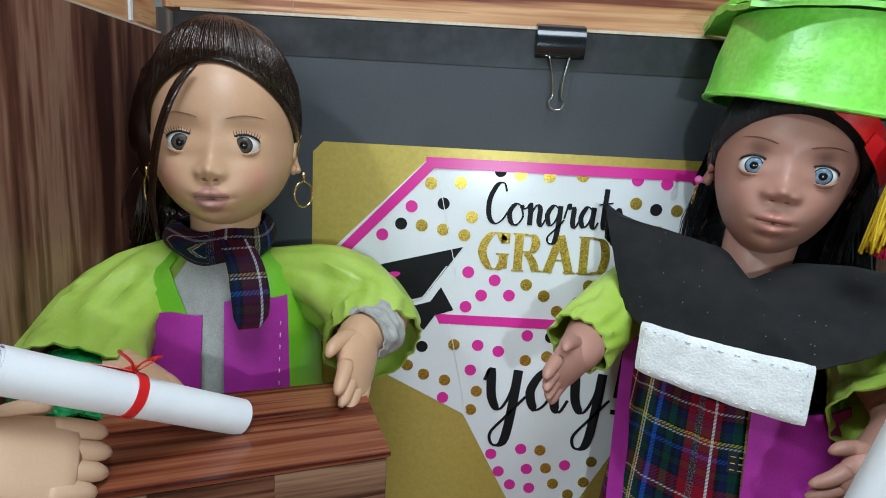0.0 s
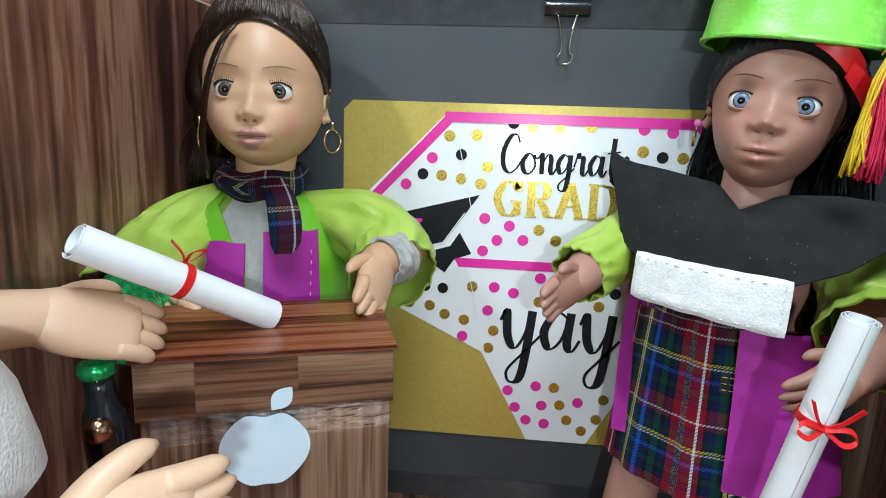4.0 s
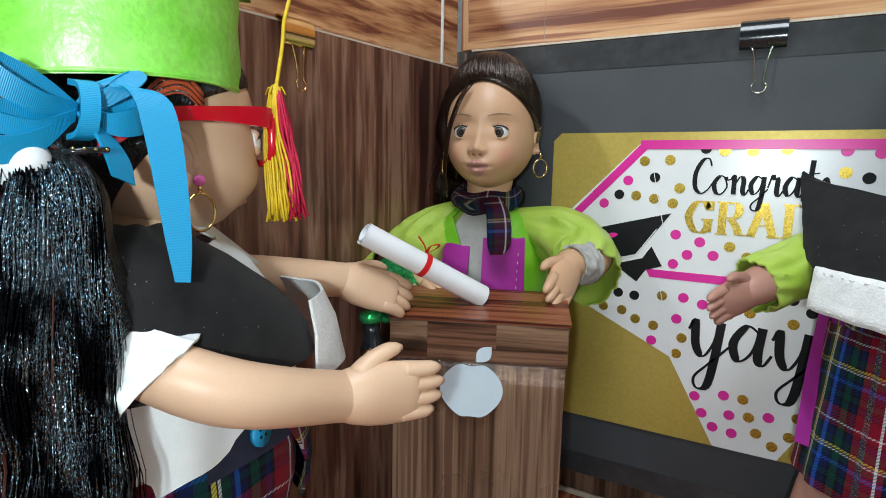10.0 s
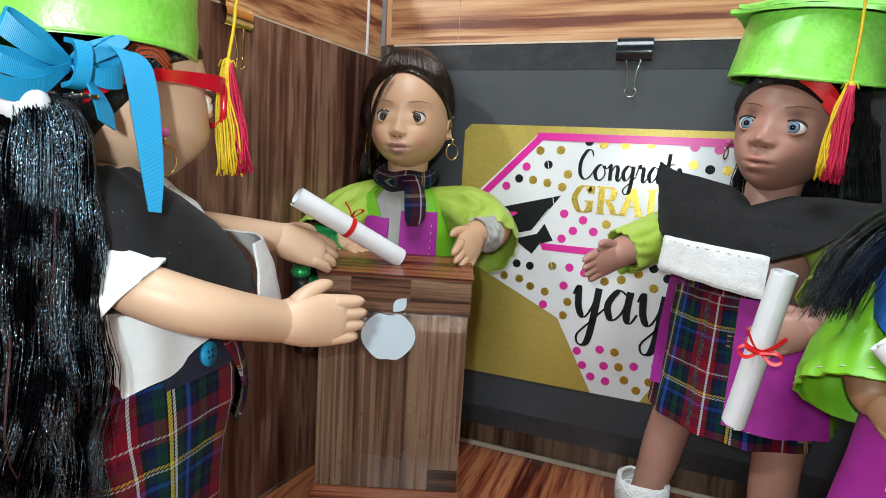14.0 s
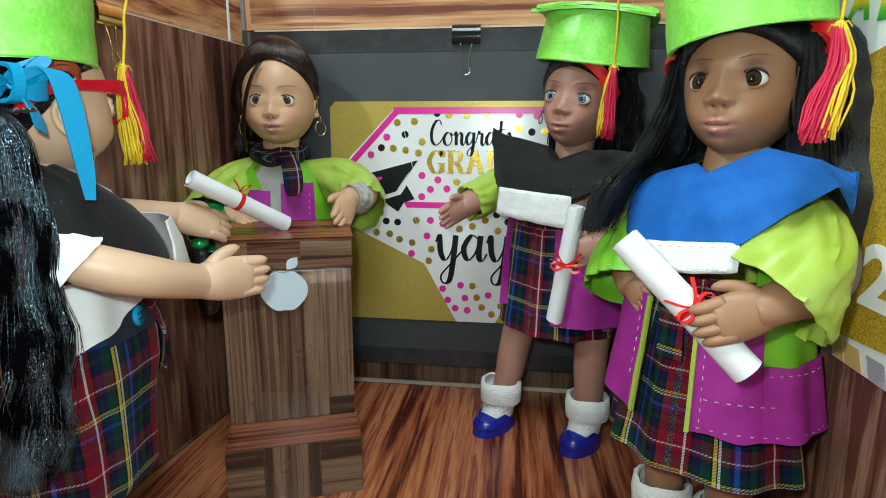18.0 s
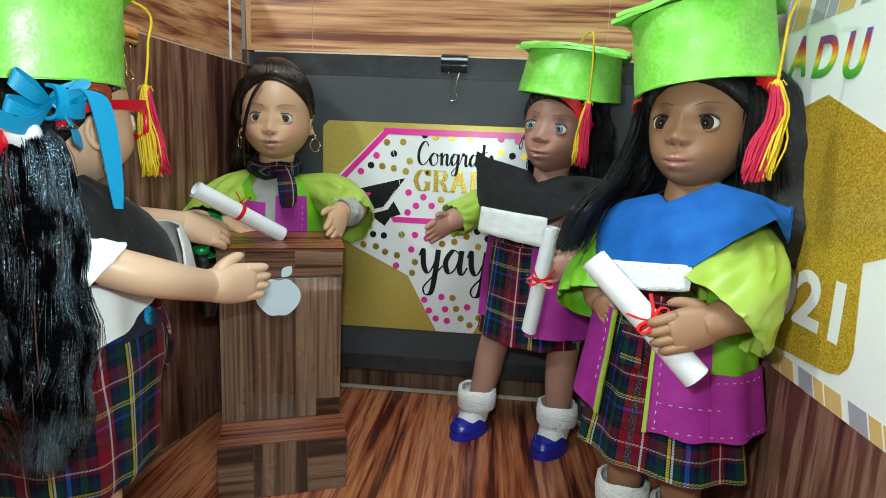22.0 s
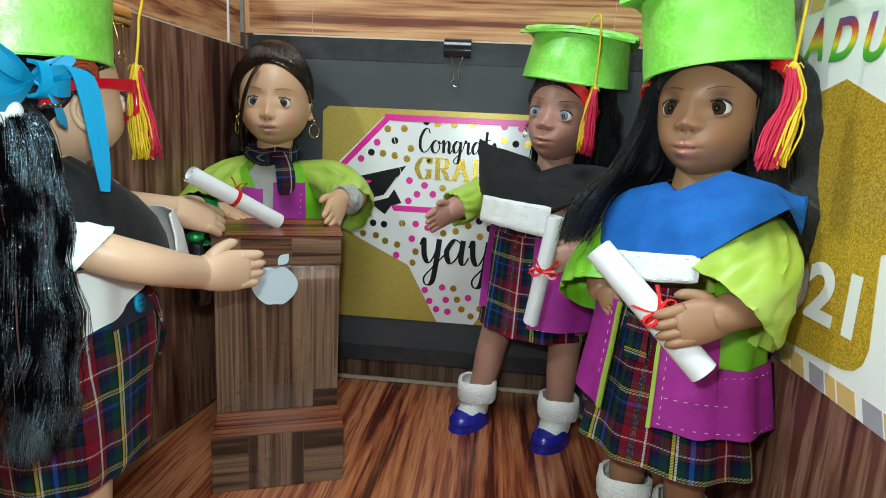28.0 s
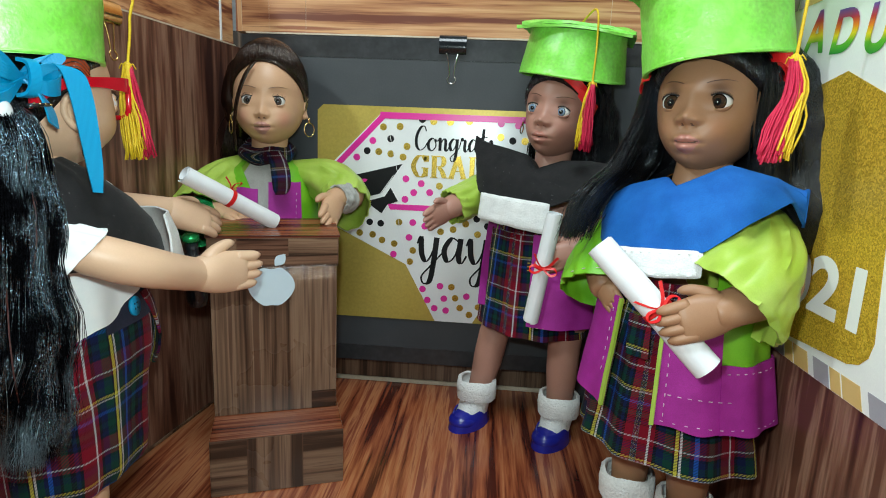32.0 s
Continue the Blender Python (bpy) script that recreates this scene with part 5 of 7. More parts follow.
def make_c(b, inv):
    rnd = random.Random(9)
    arm(b, inv, (0.354, 0.143, 0.306), (0.360, 0.092, 0.264), (0.316, 0.062, 0.250), (0.270, 0.052, 0.236), (-0.1, 0.9, -0.25), 1.02, 1, 0.40)
    arm(b, inv, (0.274, 0.190, 0.296), (0.252, 0.186, 0.262), (0.248, 0.166, 0.240), (0.252, 0.148, 0.230), (0.5, 0.5, 0), 0.7, -1)
    scalp(b, 0.46, -0.35, 1.12, 1, -0.8)
    for s in (-1, 1):
        g = []
        for k in range(5):
            y = 0.013 * k
            if s > 0:
                x, y = 0.044 + 0.012 * k, y - 0.026
                g.append([(0.022, y + 0.006, 0.462), (0.0440, y, 0.434), (x + 0.001, y + 0.004, 0.395), (x + 0.006, y + 0.012, 0.352), (x + 0.014, y + 0.028, 0.318), (x + 0.014, y + 0.044, 0.270)])
            else:
                g.append([(-0.022, y * 0.7 - 0.016, 0.462), (-0.046, y - 0.022, 0.434), (-0.052, y - 0.026, 0.395), (-0.062, y - 0.040, 0.355), (-0.072, y * 0.8 - 0.060, 0.322), (-0.078, y * 0.6 - 0.070, 0.288)])
        strands(b, g, rnd, 560, 1, 0.0007, 0.004, 0.003)
    hair_mass(b, [(0, 0.030, 0.45), (0, 0.046, 0.40), (0, 0.050, 0.35), (0, 0.050, 0.29), (0, 0.050, 0.24)], [0.046, 0.062, 0.072, 0.070, 0.055], 0.026)
    for s in (-1, 1):
        fat = 0.010 if s > 0 else 0.0
        hair_mass(b, [(s * 0.030, 0.0, 0.458), (s * (0.049 + 0.4 * fat), 0.008 + fat, 0.425), (s * (0.058 + fat), 0.012 + fat, 0.385), (s * (0.066 + fat), 0.010 + fat, 0.345), (s * (0.072 + fat), 0.004 + 2 * fat, 0.315 - 2 * fat)], [0.012, 0.015 + 0.5 * fat, 0.018 + fat, 0.016 + fat, 0.010 + fat], 0.026, 1, s)
    g = [[(x * 0.5, 0.05, 0.45), (x * 0.9, 0.060, 0.40), (x, 0.062, 0.35), (x, 0.060, 0.30), (x, 0.058, 0.24)] for x in (-0.055, -0.02, 0.02, 0.06)]
    strands(b, g, rnd, 260, 1, 0.0009, 0.004, 0.004)


def make_d(b, inv):
    rnd = random.Random(21)
    arm(b, inv, (-0.142, -0.008, 0.286), (-0.101, 0.021, 0.2665), (-0.0885, 0.080, 0.2465), (-0.056, 0.118, 0.2440), (-0.7, 0.65, 0.0), 1.10, -1, 0.12, 0.66, 1.12)
    arm(b, inv, (-0.220, 0.030, 0.292), (-0.204, 0.105, 0.292), (-0.170, 0.180, 0.282), (-0.128, 0.220, 0.264), (-0.5, 0.5, -0.6), 1.10, -1, 0.45, 0.78, 1.0)
    scalp(b, 0.42, 0.14, 1.035, 10, -0.8)
    # copper fringe that shows between the cap and the glasses
    for k in range(14):
        z = 0.4340 - 0.0007 * k
        tube(curve_points([(-0.0465, 0.024, z - 0.010), (-0.0485, 0.014, z), (-0.0485, 0.004, z + 0.002), (-0.0470, -0.005, z - 0.005)], 12), 0.0008, 5, 9 if k % 4 else 1, b, flat=0.6)
    b.loose = len(b.v) - b.start
    # long loose hair down the back and over the near shoulder
    hair_mass(b, [(-0.008, 0.048, 0.384), (-0.010, 0.053, 0.372), (-0.012, 0.056, 0.335), (-0.012, 0.054, 0.285), (-0.012, 0.052, 0.225), (-0.012, 0.050, 0.170), (-0.010, 0.046, 0.130)], [0.016, 0.040, 0.050, 0.050, 0.048, 0.045, 0.030], 0.026, 10)
    hair_mass(b, [(-0.042, 0.052, 0.379), (-0.045, 0.052, 0.368), (-0.046, 0.054, 0.335), (-0.046, 0.056, 0.285), (-0.044, 0.056, 0.225), (-0.042, 0.056, 0.170), (-0.038, 0.050, 0.135)], [0.005, 0.013, 0.0185, 0.0185, 0.018, 0.016, 0.009], 0.024, 10, 4.0)
    g = []
    for k in range(9):
        t = k / 8
        x0 = -0.052 + 0.097 * t
        g.append([(x0 * 0.45 - 0.01, 0.050 + 0.012 * math.sin(math.pi * t), 0.384), (x0 * 0.8 - 0.004, 0.066, 0.374), (x0 * 1.05, 0.076, 0.345), (x0 * 1.06 - 0.004, 0.073, 0.285), (x0 * 1.02 - 0.006, 0.074, 0.225), (x0 - 0.006, 0.068, 0.170), (x0 * 0.85 - 0.004, 0.056, 0.112)])
    strands(b, g, rnd, 2500, 1, 0.00048, 0.0045, 0.008, 18)
    strands(b, g, rnd, 12, 8, 0.0009, 0.005, 0.005, 16)
    g = [[(-0.040, 0.048 + 0.005 * k, 0.382), (-0.054, 0.046 + 0.007 * k, 0.371), (-0.062, 0.047 + 0.009 * k, 0.342), (-0.063, 0.050 + 0.009 * k, 0.285), (-0.062, 0.051 + 0.009 * k, 0.225), (-0.060, 0.052 + 0.009 * k, 0.175), (-0.050, 0.052 + 0.008 * k, 0.118)] for k in range(4)]
    strands(b, g, rnd, 2300, 1, 0.00048, 0.0035, 0.008, 18)
    # red streaks low in the hair
    low = [[Vector((-0.056 + 0.020 * k, 0.048 + 0.016 * k, 0.24)), Vector((-0.059 + 0.020 * k, 0.050 + 0.018 * k, 0.20)), Vector((-0.060 + 0.020 * k, 0.052 + 0.018 * k, 0.165)), Vector((-0.058 + 0.019 * k, 0.052 + 0.017 * k, 0.125))] for k in range(3)]
    strands(b, low, rnd, 44, 8, 0.0009, 0.0035, 0.004, 14)


def makeup(mat, m, head, spots):
    """Doll paint on a skin: soft round spots (place on the head, radius, colour, strength), on both sides."""
    nodes, links, b = mat.node_tree.nodes, mat.node_tree.links, mat.node_tree.nodes["Principled BSDF"]
    tc = nodes.new("ShaderNodeTexCoord")
    for at, radius, colour, strength in spots:
        for sgn in (-1, 1):
            d, mr = nodes.new("ShaderNodeVectorMath"), nodes.new("ShaderNodeMapRange")
            d.operation, mr.interpolation_type = "DISTANCE", "SMOOTHSTEP"
            d.inputs[1].default_value = m.inverted() @ head @ Vector((sgn * at[0], at[1], at[2]))
            links.new(tc.outputs["Object"], d.inputs[0]), links.new(d.outputs["Value"], mr.inputs[0])
            mr.inputs[1].default_value, mr.inputs[2].default_value = 0.0, radius
            mr.inputs[3].default_value, mr.inputs[4].default_value = strength, 0.0
            old = b.inputs["Base Color"].links[0].from_socket
            links.new(mixed(nodes, links, "MIX", mr.outputs[0], old, colour), b.inputs["Base Color"])


makeup(SKIN_TAN, MA, HA, [((0.026, -0.046, 0.386), 0.017, (0.66, 0.26, 0.19), 0.55)])
makeup(SKIN_DEEP, MB_, HB_, [((0.0185, -0.046, 0.4150), 0.011, (0.07, 0.032, 0.026), 0.75), ((0.024, -0.050, 0.386), 0.016, (0.36, 0.15, 0.11), 0.4)])
makeup(SKIN_BROWN, MC, HC_, [((0.0185, -0.046, 0.4150), 0.012, (0.085, 0.040, 0.025), 0.75), ((0.024, -0.050, 0.386), 0.016, (0.42, 0.17, 0.09), 0.35)])
doll("doll", "fair doll with dark brown tied-back hair behind the toy lectern", MA, HA, [SKIN_TAN, HAIR_BROWN, EYE_WHITE, IRIS_GREY, PUPIL, LIP_ROSE, BROW, LASH, HAIR_BROWN], make_a, jaw=0.04, wide=0.97, mouth=-0.0010, chin=0.035, nose=0.86, eye=0.92, iris=0.98, ipd=0.0170)
doll("doll", "deep brown doll with grey-blue eyes standing by the poster", MB_, HB_, [SKIN_DEEP, HAIR_BLACK, EYE_WHITE, IRIS_BLUE, PUPIL, LIP_DARK, BROW_DARK, LASH, HAIR_BLACK], make_b, (FEET_B, 0.055), jaw=-0.05, up=0.0020, mouth=-0.0016, chin=0.10, hips=0.042, wide=0.94, nose=1.04, ipd=0.0178, eye=0.91, broad=1.22, lash=0.35)
doll("doll", "brown doll with long straight black hair by the banner", MC, HC_, [SKIN_BROWN, HAIR_BLACK, EYE_WHITE, IRIS_BROWN, PUPIL, LIP_DARK, BROW_DARK, LASH, HAIR_BLACK], make_c, jaw=0.0, up=0.0022, mouth=-0.0020, chin=0.10, wide=1.0, nose=1.0, eye=1.0, ipd=0.0180, broad=1.25, lash=0.6, iris=1.15)
doll("doll", "fair doll with long black hair reaching toward the lectern", MD, FACE_D, [SKIN_FAIR, HAIR_SPARK, EYE_WHITE, IRIS_BROWN, PUPIL, LIP_ROSE, BROW, LASH, HAIR_RED, HAIR_ORANGE, HAIR_BLACK], make_d, (MD_HIPS, 0.020), HD, 0.075, 0.3, hips=0.014, nose=0.7, ear=-0.005, ear_y=0.006)

# ---- clothes: things of their own on the dolls, in each doll's coordinates ----


def oval(rx, ry, a, power=2.0):
    c, s = math.sin(a), -math.cos(a)
    k = (abs(c) ** power + abs(s) ** power) ** (-1 / power)
    return rx * c * k, ry * s * k


def wrap(rows, a0, a1, n, thick, mat=0, b=None, power=2.0, ripple=0.0, freq=9, seed=0.0, dy=0.004, shape=None):
    """Cloth round the body. rows: (z, rx, ry); angles in degrees from the front, plus to the doll's +x side."""
    closed = not callable(a0) and abs(a1 - a0) >= 360
    P, uv, run, last = [], np.zeros((len(rows), n, 2)), 0.0, None
    top = len(rows) - 1
    for i, (z, rx, ry) in enumerate(rows):
        row = []
        if last is not None:
            run += math.hypot(z - last[0], rx - last[1])
        last = (z, rx)
        lo, hi = (q(i / top) if callable(q) else q for q in (a0, a1))
        for j in range(n):
            a = radians(lo + (hi - lo) * j / (n if closed else n - 1))
            x, y = oval(rx, ry, a, power)
            k = 1 + ripple * min(1.0, max(0.0, (0.34 - z) / 0.2)) * (math.sin(a * freq + seed + 1.3 * math.sin(2 * a + seed)) + 0.5 * noise.noise(Vector((a * 3, z * 40, seed))))
            p = Vector((x * k, y * k + dy, z + (0.002 * noise.noise(Vector((a * 4, seed, 1))) if ripple else 0)))
            if shape:
                p = shape(p, a, i / top)
            row.append(p)
            uv[i, j] = (a * 0.060, run)
        P.append(row)
    return sheet(P, thick, closed, mat, b, uv)


def skirt(m, label, waist, hem, rx, ry, seed, dy=0.004, rows=None, ripple=0.055, power=2.0):
    ob = thing("skirt", label, "skirt", m)
    zs = np.linspace(waist, hem, 12)
    k = Build()
    wrap(rows or [(z, 0.046 + (rx - 0.046) * (i / 11) ** 0.8, 0.040 + (ry - 0.040) * (i / 11) ** 0.8) for i, z in enumerate(zs)], 0, 360, 96, 0.0018, b=k, power=power, ripple=ripple, freq=9, seed=seed, dy=dy)
    part("cloth", k, TARTAN, ob)
    k = Build()
    wrap([(waist + 0.006, 0.0465, 0.0405), (waist - 0.006, 0.0475, 0.0415)], 0, 360, 64, 0.0018, b=k)
    part("waistband", k, TARTAN, ob)
    return ob


def sleeve(ob, inv, pts, radii, mat, seed, label="", flat=0.85, name="sleeve", droop=0.45, seam=None, slant=0.0):
    """A wide sleeve along points of the room; it hangs, is creased, and is open at its end."""
    line = curve_points([inv @ Vector(p) for p in pts], 26)
    rr = lerp_list(radii, 26)
    fr = frames_along(line)
    P = []
    for i, (p, t, s, u) in enumerate(fr):
        row, f = [], i / 25
        for j in range(56):
            a = 2 * math.pi * j / 56
            d = s * math.cos(a) + u * math.sin(a)
            w = 1 - (1 - flat) * abs(d.z) * 0.6 + droop * f * max(0.0, -d.z) ** 1.5
            q = Vector((math.cos(a) * 1.7 + seed, math.sin(a) * 1.7, i * 0.07 + 0.4 * math.sin(a + seed)))
            fold = 0.10 * noise.noise(q) + 0.13 * (0.45 - 2 * abs(noise.noise(q * 1.6 + Vector((3, 1, seed)))))
            w *= 1 + fold * min(1, 0.35 + f * 1.2)
            row.append(p + d * rr[i] * w + t * (slant * f * f * d.z))
        P.append(row)
    k = Build()
    sheet(P, 0.0014, True, b=k)
    if seam:
        ring = [p + (p - line[-3]).normalized() * 0.0012 for p in P[-3]]
        stitches(ob, ring + ring[:1], seam, lift=(0, 0, 0))
    return part(name, k, mat, ob, label)


def stitches(ob, pts, mat, length=0.0035, gap=0.0035, lift=(0, -0.001, 0), name="stitching"):
    """A row of hand stitches along a line on the cloth."""
    line = [Vector(p) + Vector(lift) for p in curve_points(pts, 60)]
    k, run, on, cur = Build(), 0.0, True, []
    for p, q in zip(line, line[1:]):
        run += (q - p).length
        if on:
            cur.append(p)
        if run > (length if on else gap):
            if on and len(cur) > 1:
                tube(cur, 0.00035, 5, b=k)
            run, on, cur = 0.0, not on, []
    if k.v:
        part(name, k, mat, ob)


def bib(m, label, mat, top, bottom, fwd, bulge, band, band_label="white felt band"):
    """A flat felt shoulder cape: front and back sheets between a top edge (with the neck's V) and a bottom edge, given in the room; band: the four corners of its white strip."""
    ob = thing("shoulder_cape", label, "cape", m)
    inv, fwd = m.inverted(), Vector(fwd)
    n = 41

    def along(pts):
        pts = [Vector(p) for p in pts]
        run = np.cumsum([0.0] + [(q - p).length for p, q in zip(pts, pts[1:])])
        return [Vector([float(np.interp(s, run / run[-1], [p[i] for p in pts])) for i in range(3)]) for s in np.linspace(0, 1, n)]
    a, c = along(top), along(bottom)
    rows, back = [], []
    for v in np.linspace(0, 1, 15):
        row, rear = [], []
        for j in range(n):
            u = j / (n - 1)
            mid = math.sin(math.pi * u) ** 0.6
            wave = 0.0016 * noise.noise(Vector((u * 6, v * 4, bulge * 900))) + 0.0007 * noise.noise(Vector((u * 19, v * 13, 2)))
            row.append(inv @ (a[j].lerp(c[j], v) + fwd * (bulge * math.sin(math.pi * v ** 0.8) * mid + wave)))
            rear.append(inv @ (a[j] + (-fwd * (0.095 * mid + 0.004) + Vector((0, 0, -0.062 * mid - 0.018))) * v + Vector((0, 0, 0.014 * math.sin(math.pi * v)))))
        rows.append(row), back.append(rear[::-1])
    k = Build()
    sheet(rows, 0.0020, b=k)
    part("front_felt", k, mat, ob)
    k = Build()
    sheet(back, 0.0020, b=k)
    part("back_felt", k, mat, ob)
    tl, tr, br, bl = (Vector(p) for p in band)
    k = Build()

    def on_band(u, v, out):
        p = tl.lerp(tr, u).lerp(bl.lerp(br, u), v)
        soft = 0.0025 * max(0.0, max(abs(u - 0.5), abs(v - 0.5) * 1.0) - 0.44) / 0.06
        return inv @ (p + fwd * (out + 0.006 * math.sin(math.pi * u) + 0.0008 * noise.noise(Vector((u * 9, v * 5, 4))) - soft) + Vector((0, 0, 0.0012 * noise.noise(Vector((u * 5, round(v), 8))))))
    sheet([[on_band(u, v, 0.0026) for u in np.linspace(0, 1, 33)] for v in np.linspace(0, 1, 12)], 0.0024, b=k)
    white = part("white_band", k, WHITE_FELT, ob, band_label)
    for v in (0.08, 0.92):
        stitches(white, [on_band(u, v, 0.0042) for u in np.linspace(0.03, 0.97, 14)], STITCH_W, 0.003, 0.003, (0, 0, 0))
    for u in (0.03, 0.97):
        stitches(white, [on_band(u, v, 0.0042) for v in np.linspace(0.08, 0.92, 5)], STITCH_W, 0.003, 0.003, (0, 0, 0))
    return ob


def cape(m, label, mat, rows, dy, seed, power=2.6, v=0.016, reach=0.0, lift=0.0):
    """A felt shoulder cape all round, with a V at the neck that reaches down the chest."""
    ob = thing("shoulder_cape", label, "cape", m)

    def shape(p, a, t):
        front = max(0.0, math.cos(a))
        return p + Vector((0, dy * min(1, t * 2) - reach * (1 - t) ** 3 * front ** 5, 0.003 * math.sin(2.3 * a + seed) * t - v * (1 - t) ** 1.5 * front ** 4 + lift * max(0.0, math.sin(a)) * math.sin(math.pi * t ** 0.7)))
    k = Build()
    wrap(rows, 0, 360, 96, 0.0022, b=k, power=power, ripple=0.03, freq=5, seed=seed, dy=0.004, shape=shape)
    part("felt", k, mat, ob)
    return ob


def tassel(ob, pts, knot, length, splay, seed, side, first=RED_THREAD, second=YELLOW_THREAD, share=0.6):
    """A cord that ends in a knot and a bundle of threads."""
    knot = Vector(knot)
    k = Build()
    tube(curve_points(list(pts) + [knot], 26), 0.0011, 7, b=k)
    ts = part("tassel", k, YELLOW_THREAD, ob, "yellow and crimson tassel")
    k = Build()
    ball(knot, (0.0036, 0.0036, 0.0046), 12, 8, b=k)
    for i in range(4):
        a = i * 1.6 + seed
        tube([knot, knot + Vector((0.004 * math.cos(a), 0.004 * math.sin(a), 0.003)), knot + Vector((0.006 * math.cos(a), 0.006 * math.sin(a), -0.001))], 0.0005, 5, b=k)
    part("knot", k, YELLOW_THREAD, ts)
    rnd = random.Random(seed)
    bundles = {0: Build(), 1: Build()}
    for i in range(130):
        a, r = rnd.uniform(0, 6.283), math.sqrt(rnd.random())
        w = Vector((math.cos(a) * r, math.sin(a) * r, 0))
        which = 0 if w.dot(side) > (0.5 - share) * 2 * 0.8 else 1
        ln = length * rnd.uniform(0.90, 1.04)
        pts2 = [knot + w * 0.003 + Vector((0, 0, 0.001)), knot + w * 0.0065 + Vector((0, 0, -ln * 0.3)), knot + w * 0.0078 + Vector((0, 0, -ln * 0.65)) + Vector(splay) * 0.5, knot + w * 0.0095 + Vector((0, 0, -ln)) + Vector(splay)]
        pts2[1] += Vector((rnd.gauss(0, 0.001), rnd.gauss(0, 0.001), 0))
        pts2[2] += Vector((rnd.gauss(0, 0.0016), rnd.gauss(0, 0.0016), 0))
        pts2[3] += Vector((rnd.gauss(0, 0.0014), rnd.gauss(0, 0.0014), 0))
        tube(curve_points(pts2, 9), 0.00075, 5, b=bundles[which])
    part("threads", bundles[0], first, ts)
    part("threads", bundles[1], second, ts)


def grad_cap(m, label, local, r0, r1, h, board_turn, cord, knot, length, splay, seed, side, share=0.6, size=0.066):
    """A felt mortar-board: band, layered soft board, button, cord and tassel. local: its seat in the doll's coordinates."""
    ob = thing("graduation_cap", label, "cap", m @ local, group="graduation caps")
    k = Build()
    zs = np.linspace(0, h, 12)
    P = []
    for z in zs:
        row = []
        for j in range(80):
            a = 2 * math.pi * j / 80
            r = r0 + (r1 - r0) * (z / h) + 0.0012 * noise.noise(Vector((math.cos(a) * 3, math.sin(a) * 3, z * 60 + seed)))
            row.append((r * math.sin(a), -r * 1.04 * math.cos(a), z + 0.0015 * math.sin(2 * a + seed) * (1 - z / h)))
        P.append(row[::-1])
    sheet(P, 0.0030, True, b=k)
    part("band", k, LIME_FELT, ob, "glossy lime felt band")
    k = Build()
    tube([(r0 * math.sin(a) * 1.012, -r0 * 1.05 * math.cos(a), 0.0015 + 0.0015 * math.sin(2 * a + seed)) for a in np.linspace(0, 2 * math.pi, 60)], 0.0014, 7, b=k)
    part("rim", k, LIME_FELT, ob)
    for layer in range(2):
        k = Build()
        rows = []
        half = size - 0.0015 * layer
        for v in np.linspace(-1, 1, 25):
            row = []
            for u in np.linspace(-1, 1, 25):
                e = max(abs(u), abs(v))
                corner = max(0.0, abs(u) + abs(v) - 1.2)
                x, y = half * u * (1 - 0.06 * corner), half * v * (1 - 0.06 * corner)
                z = h + 0.0035 + 0.0036 * layer - 0.006 * corner - 0.003 * max(0, e - 0.8) * 5 * (0.5 + 0.5 * noise.noise(Vector((u * 2 + seed, v * 2, layer)))) + 0.002 * noise.noise(Vector((u * 3, v * 3, seed + layer * 3)))
                row.append(Matrix.Rotation(radians(board_turn + 4 * layer), 3, "Z") @ Vector((x, y, z)))
            rows.append(row)
        sheet(rows, 0.0030, b=k)
        part("board", k, LIME_FELT, ob, "soft lime felt board")
    k = Build()
    ball((0, 0, h + 0.0105), (0.005, 0.005, 0.003), 14, 8, b=k)
    part("button", k, YELLOW_THREAD, ob)
    inv = (m @ local).inverted()
    tassel(ob, [(0, 0, h + 0.0115)] + [inv @ Vector(p) for p in cord], inv @ Vector(knot), length, inv.to_3x3() @ Vector(splay), seed, (inv.to_3x3() @ Vector(side)).normalized(), share=share)
    return ob


